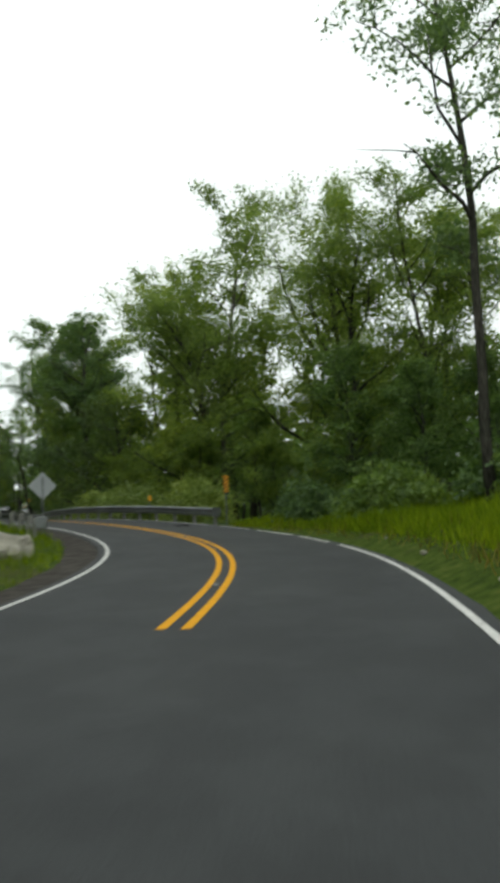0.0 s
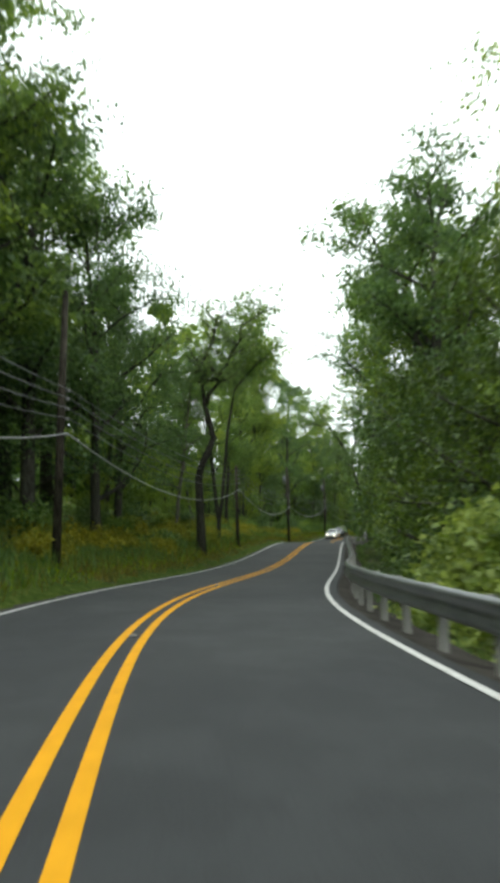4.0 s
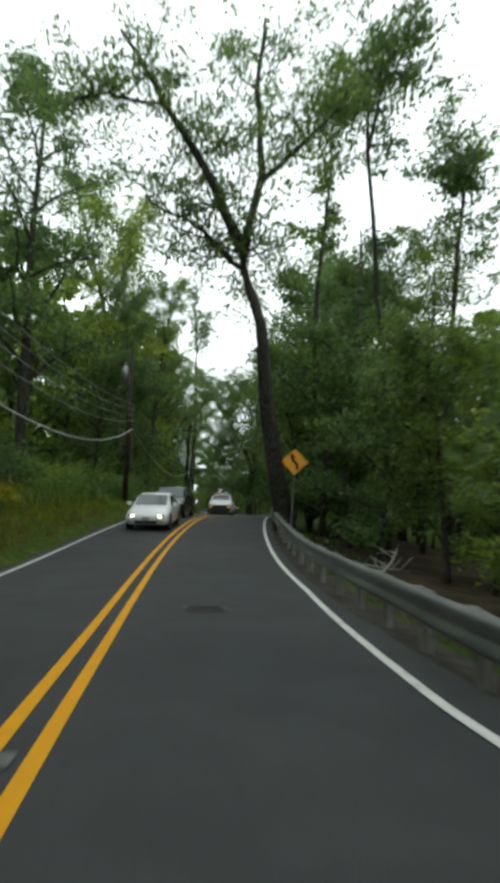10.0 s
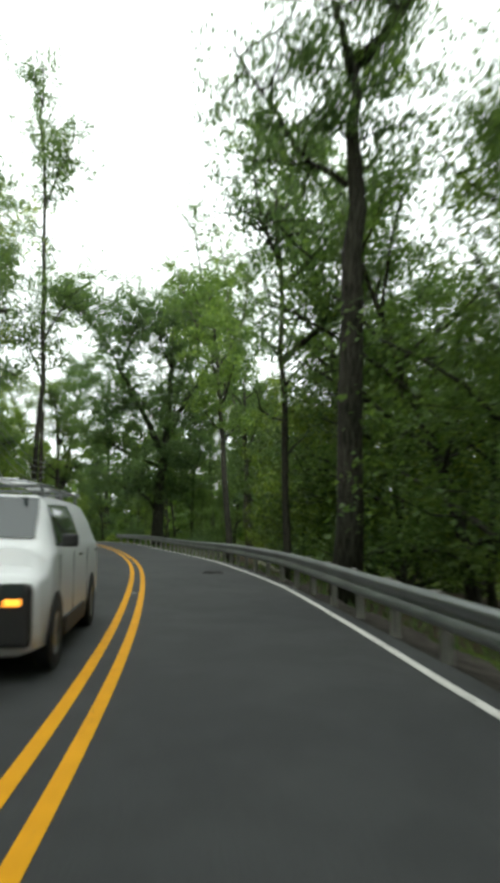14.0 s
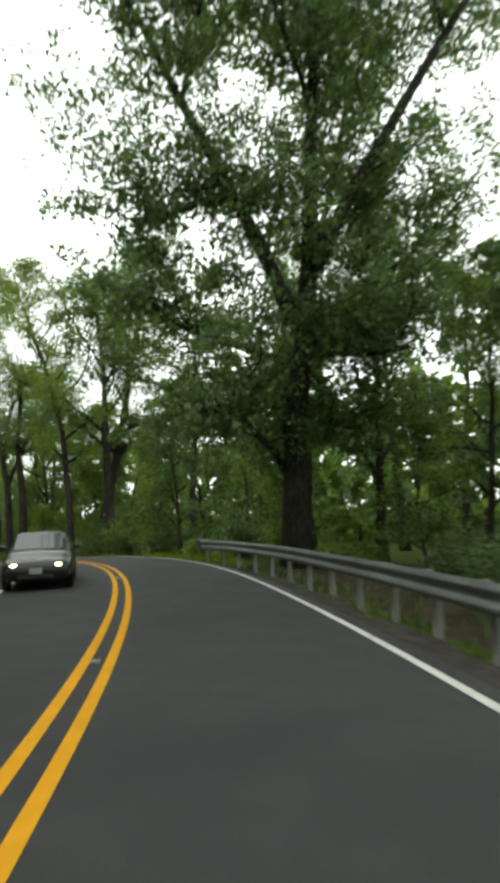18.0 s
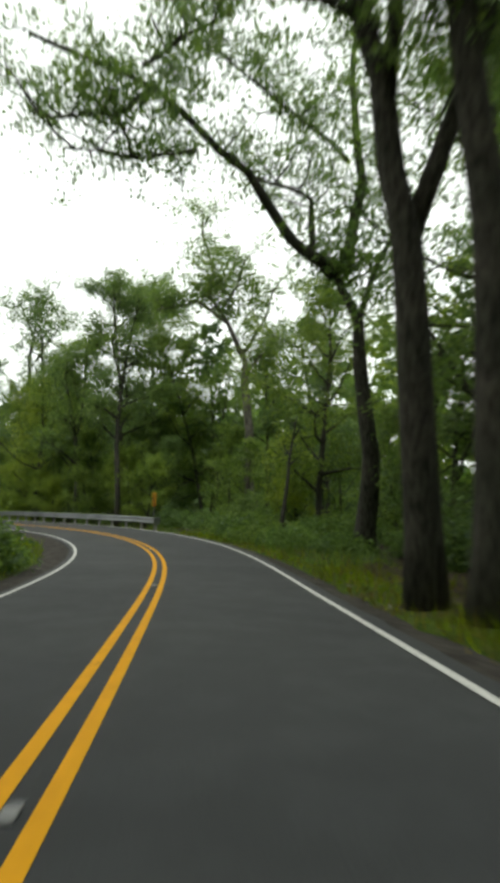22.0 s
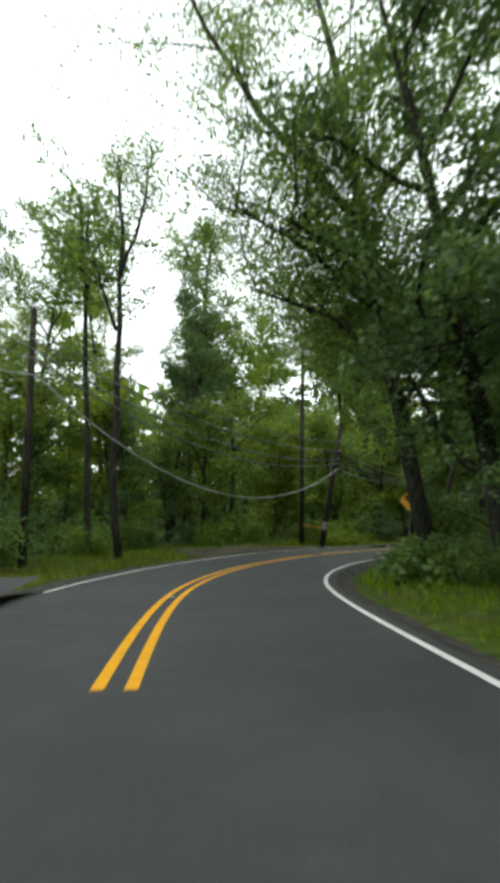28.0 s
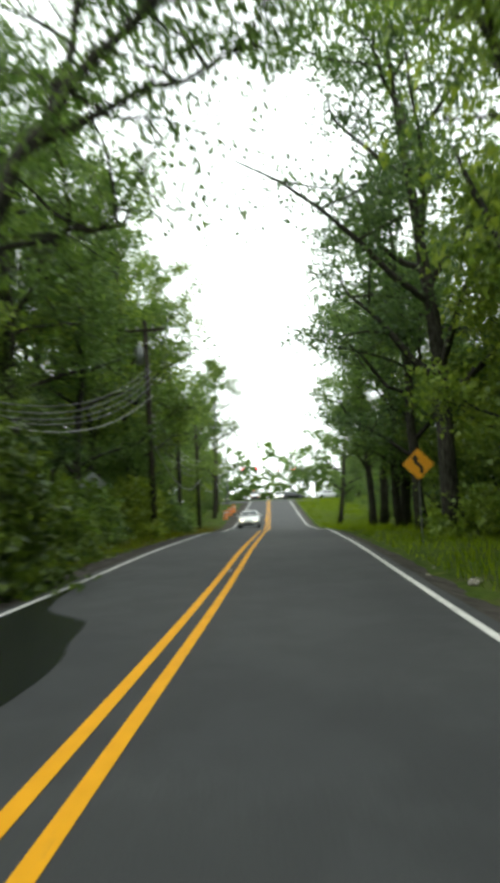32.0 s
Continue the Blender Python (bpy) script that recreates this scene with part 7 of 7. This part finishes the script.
# ---- woods further off, verge grass and weeds ----
def far_woods():
    rng = np.random.default_rng(91)
    cs, rs, wood = [], [], []
    for s in np.arange(-40, 556, 4.0):
        for side in (-1, 1):
            for gap in (30, 40, 52):
                p = at(min(max(s, -11), 555), side * (gap + 8 * rng.random()))
                if s < -11:
                    p = p + Vector((math.sin(0.3), -math.cos(0.3), 0)) * (-11 - s)
                cs.append((p.x, p.y, 0.0, gap))
    for a in np.arange(0, 360, 4.0):
        cs.append((-120 + 330 * math.cos(radians(a)), 150 + 330 * math.sin(radians(a)), 0.0, 60))
    for k in range(40):
        p = at(548 + 14 * rng.random(), -60 + 3 * k)
        cs.append((p.x, p.y, 0.0, 50))
    pts = np.array(cs)
    gaps = road_gap(pts[:, 0], pts[:, 1])
    keep = (gaps > 27) | (np.arange(len(pts)) >= len(pts) - 40)
    pts = pts[keep]
    zs = land_z(pts[:, 0], pts[:, 1])
    centres, radii = [], []
    for (x, y, _, gap), z in zip(pts, zs):
        h = (15 if gap < 60 else 18) * (0.7 + 0.5 * rng.random())
        wood.append(tube([(x, y, z - 0.5), (x, y, z + h * 0.8)], [0.24, 0.1], 5, False))
        for _ in range(13):
            centres.append((x + rng.normal() * 2.2, y + rng.normal() * 2.2, z + h * (0.04 + 0.94 * rng.random() ** 1.5)))
            radii.append(2.2)
    v = leaf_cloud(rng, centres, radii, 16, 1.5)
    ob = tagged(new("far_woods", array_mesh("far_woods", v, LEAF_MAPLE)), "dense green woods further back from the road", "woods", kind="stuff")
    tr = tagged(new("far_trunks", mesh_from("far_trunks", *joined(wood), BARK)), "dark trunks standing in the woods", "woods", kind="stuff")


far_woods()


def verge(name, stretches, count, low, high, mat, label, seed, wide=0.035):
    """Blades along the verges. stretches: s from, s to, d from, d to."""
    rng = np.random.default_rng(seed)
    area = np.array([(b - a) * abs(d - c) for a, b, c, d in stretches])
    vs, fs = [], []
    for (a, b, c, d), m in zip(stretches, (count * area / area.sum()).astype(int)):
        s, e = a + (b - a) * rng.random(m), c + (d - c) * rng.random(m)
        an, x, y = np.interp(s, ROAD_S, ROAD_A), np.interp(s, ROAD_S, ROAD_X), np.interp(s, ROAD_S, ROAD_Y)
        x, y = x + e * np.cos(an), y + e * np.sin(an)
        ok = road_gap(x, y) > 3.75
        x, y, m = x[ok], y[ok], int(ok.sum())
        patch = np.array([noise.noise((q * 0.5, w * 0.5, 1.0)) for q, w in zip(x, y)])
        z = land_z(x, y)
        h = (low + (high - low) * rng.random(m)) * (0.8 + 0.9 * np.clip(patch, -0.6, 0.8))
        t, ln = rng.random(m) * 6.283, rng.normal(size=(m, 2)) * 0.35
        cx, sy = np.cos(t) * wide * 0.5, np.sin(t) * wide * 0.5
        v = np.stack([np.stack([x - cx, y - sy, z - 0.05], 1), np.stack([x + cx, y + sy, z - 0.05], 1),
                      np.stack([x + ln[:, 0] * h, y + ln[:, 1] * h, z + h], 1)], 1).reshape(-1, 3)
        vs.append(v)
    v = np.concatenate(vs)
    return tagged(new(name, array_mesh(name, v, mat)), label, "grass", kind="stuff")


verge("verge_grass", [(-8, 30, 4.6, 13.0), (-8, 44, -9.5, -4.2), (44, 235, -8.5, -4.3), (240, 304, 4.6, 8.0), (296, 345, 4.8, 7.0), (235, 330, -8.0, -4.3), (348, 420, -9.0, -4.4), (345, 440, 4.7, 9.0), (440, 500, 4.7, 12.0)],
      90000, 0.12, 0.42, GRASS, "rough green and straw-coloured verge grass", 92)
verge("bank_grass", [(-8, 31, 5.0, 14.0)], 60000, 0.2, 0.6, GRASS, "long shaggy green grass on the bank", 97, 0.045)
verge("dry_grass", [(44, 240, -8.0, -4.0), (60, 150, -8.5, -3.9), (60, 150, -6.0, -3.9), (-8, 31, 4.4, 11.0), (240, 304, 4.4, 7.0), (348, 440, -7.0, -4.2)], 40000, 0.1, 0.45, DRY_GRASS, "straw-coloured dry grass among the green", 121, 0.035)
verge("rail_weeds", [(30, 240, 4.5, 7.0), (304, 334, 4.7, 7.0)], 9000, 0.1, 0.45, LEAF_OAK, "weeds growing under the guard rail", 93, 0.06)

verge("tall_weeds", [(44, 130, -7.5, -4.6), (160, 225, -7.0, -4.6), (44, 225, -9.0, -5.4), (286, 304, 5.2, 8.0), (350, 366, 4.9, 7.2), (368, 386, -9.5, -7.0)], 24000, 0.35, 0.85, LEAF_MAPLE, "tall green weeds and brush on the banks", 94, 0.06)


def fallen_branch(s, d, z, length, turn, label, seed):
    rng = np.random.default_rng(seed)
    p = at(s, d)
    pieces = []
    main = wander(rng, (0, 0, 0), (1, 0, 0.12), length, 6, 0.12)
    pieces.append(tube(main, [0.06, 0.055, 0.05, 0.04, 0.03, 0.022, 0.012], 6))
    for k in (2, 3, 4, 5):
        pieces.append(tube(wander(rng, main[k], (0.5, rng.normal(), 0.5), length * 0.35, 4, 0.2), [0.03, 0.024, 0.018, 0.012, 0.006], 4))
    ob = tagged(new("fallen_branch", mesh_from("fallen_branch", *joined(pieces), PALE_WOOD, True)), label, "branch", "fallen branches")
    ob.matrix_world = pose(p.x, p.y, float(land_z(p.x, p.y)[0]) + z, 0, -6, heading(s) + turn)


PALE_WOOD = make_bark("bleached_wood", (0.20, 0.19, 0.17), (0.42, 0.40, 0.36))
for k_, (s_, d_, l_, t_) in enumerate(((216.5, 8.0, 2.6, 160), (218.5, 7.6, 2.2, 60), (197.0, 6.8, 1.8, 150), (200.0, 7.0, 2.0, 100), (168.0, 7.0, 2.4, 120), (169.5, 7.6, 2.0, 40), (167.0, 8.0, 2.2, 200),
                                       (138.5, 6.8, 2.4, 70), (139.5, 7.2, 2.0, 140), (140.5, 6.6, 1.8, 20), (283.0, 10.0, 2.4, 100), (288.5, 12.0, 2.2, 30))):
    fallen_branch(s_, d_, 0.12, l_, t_, "bleached fallen branch lying behind the road edge", 200 + k_)

# the patterns that the copies were made from
for ob in (*TALL, *FAR, *MEDIUM, *SHRUBS):
    for o in (*ob.children_recursive, ob):
        bpy.data.objects.remove(o)
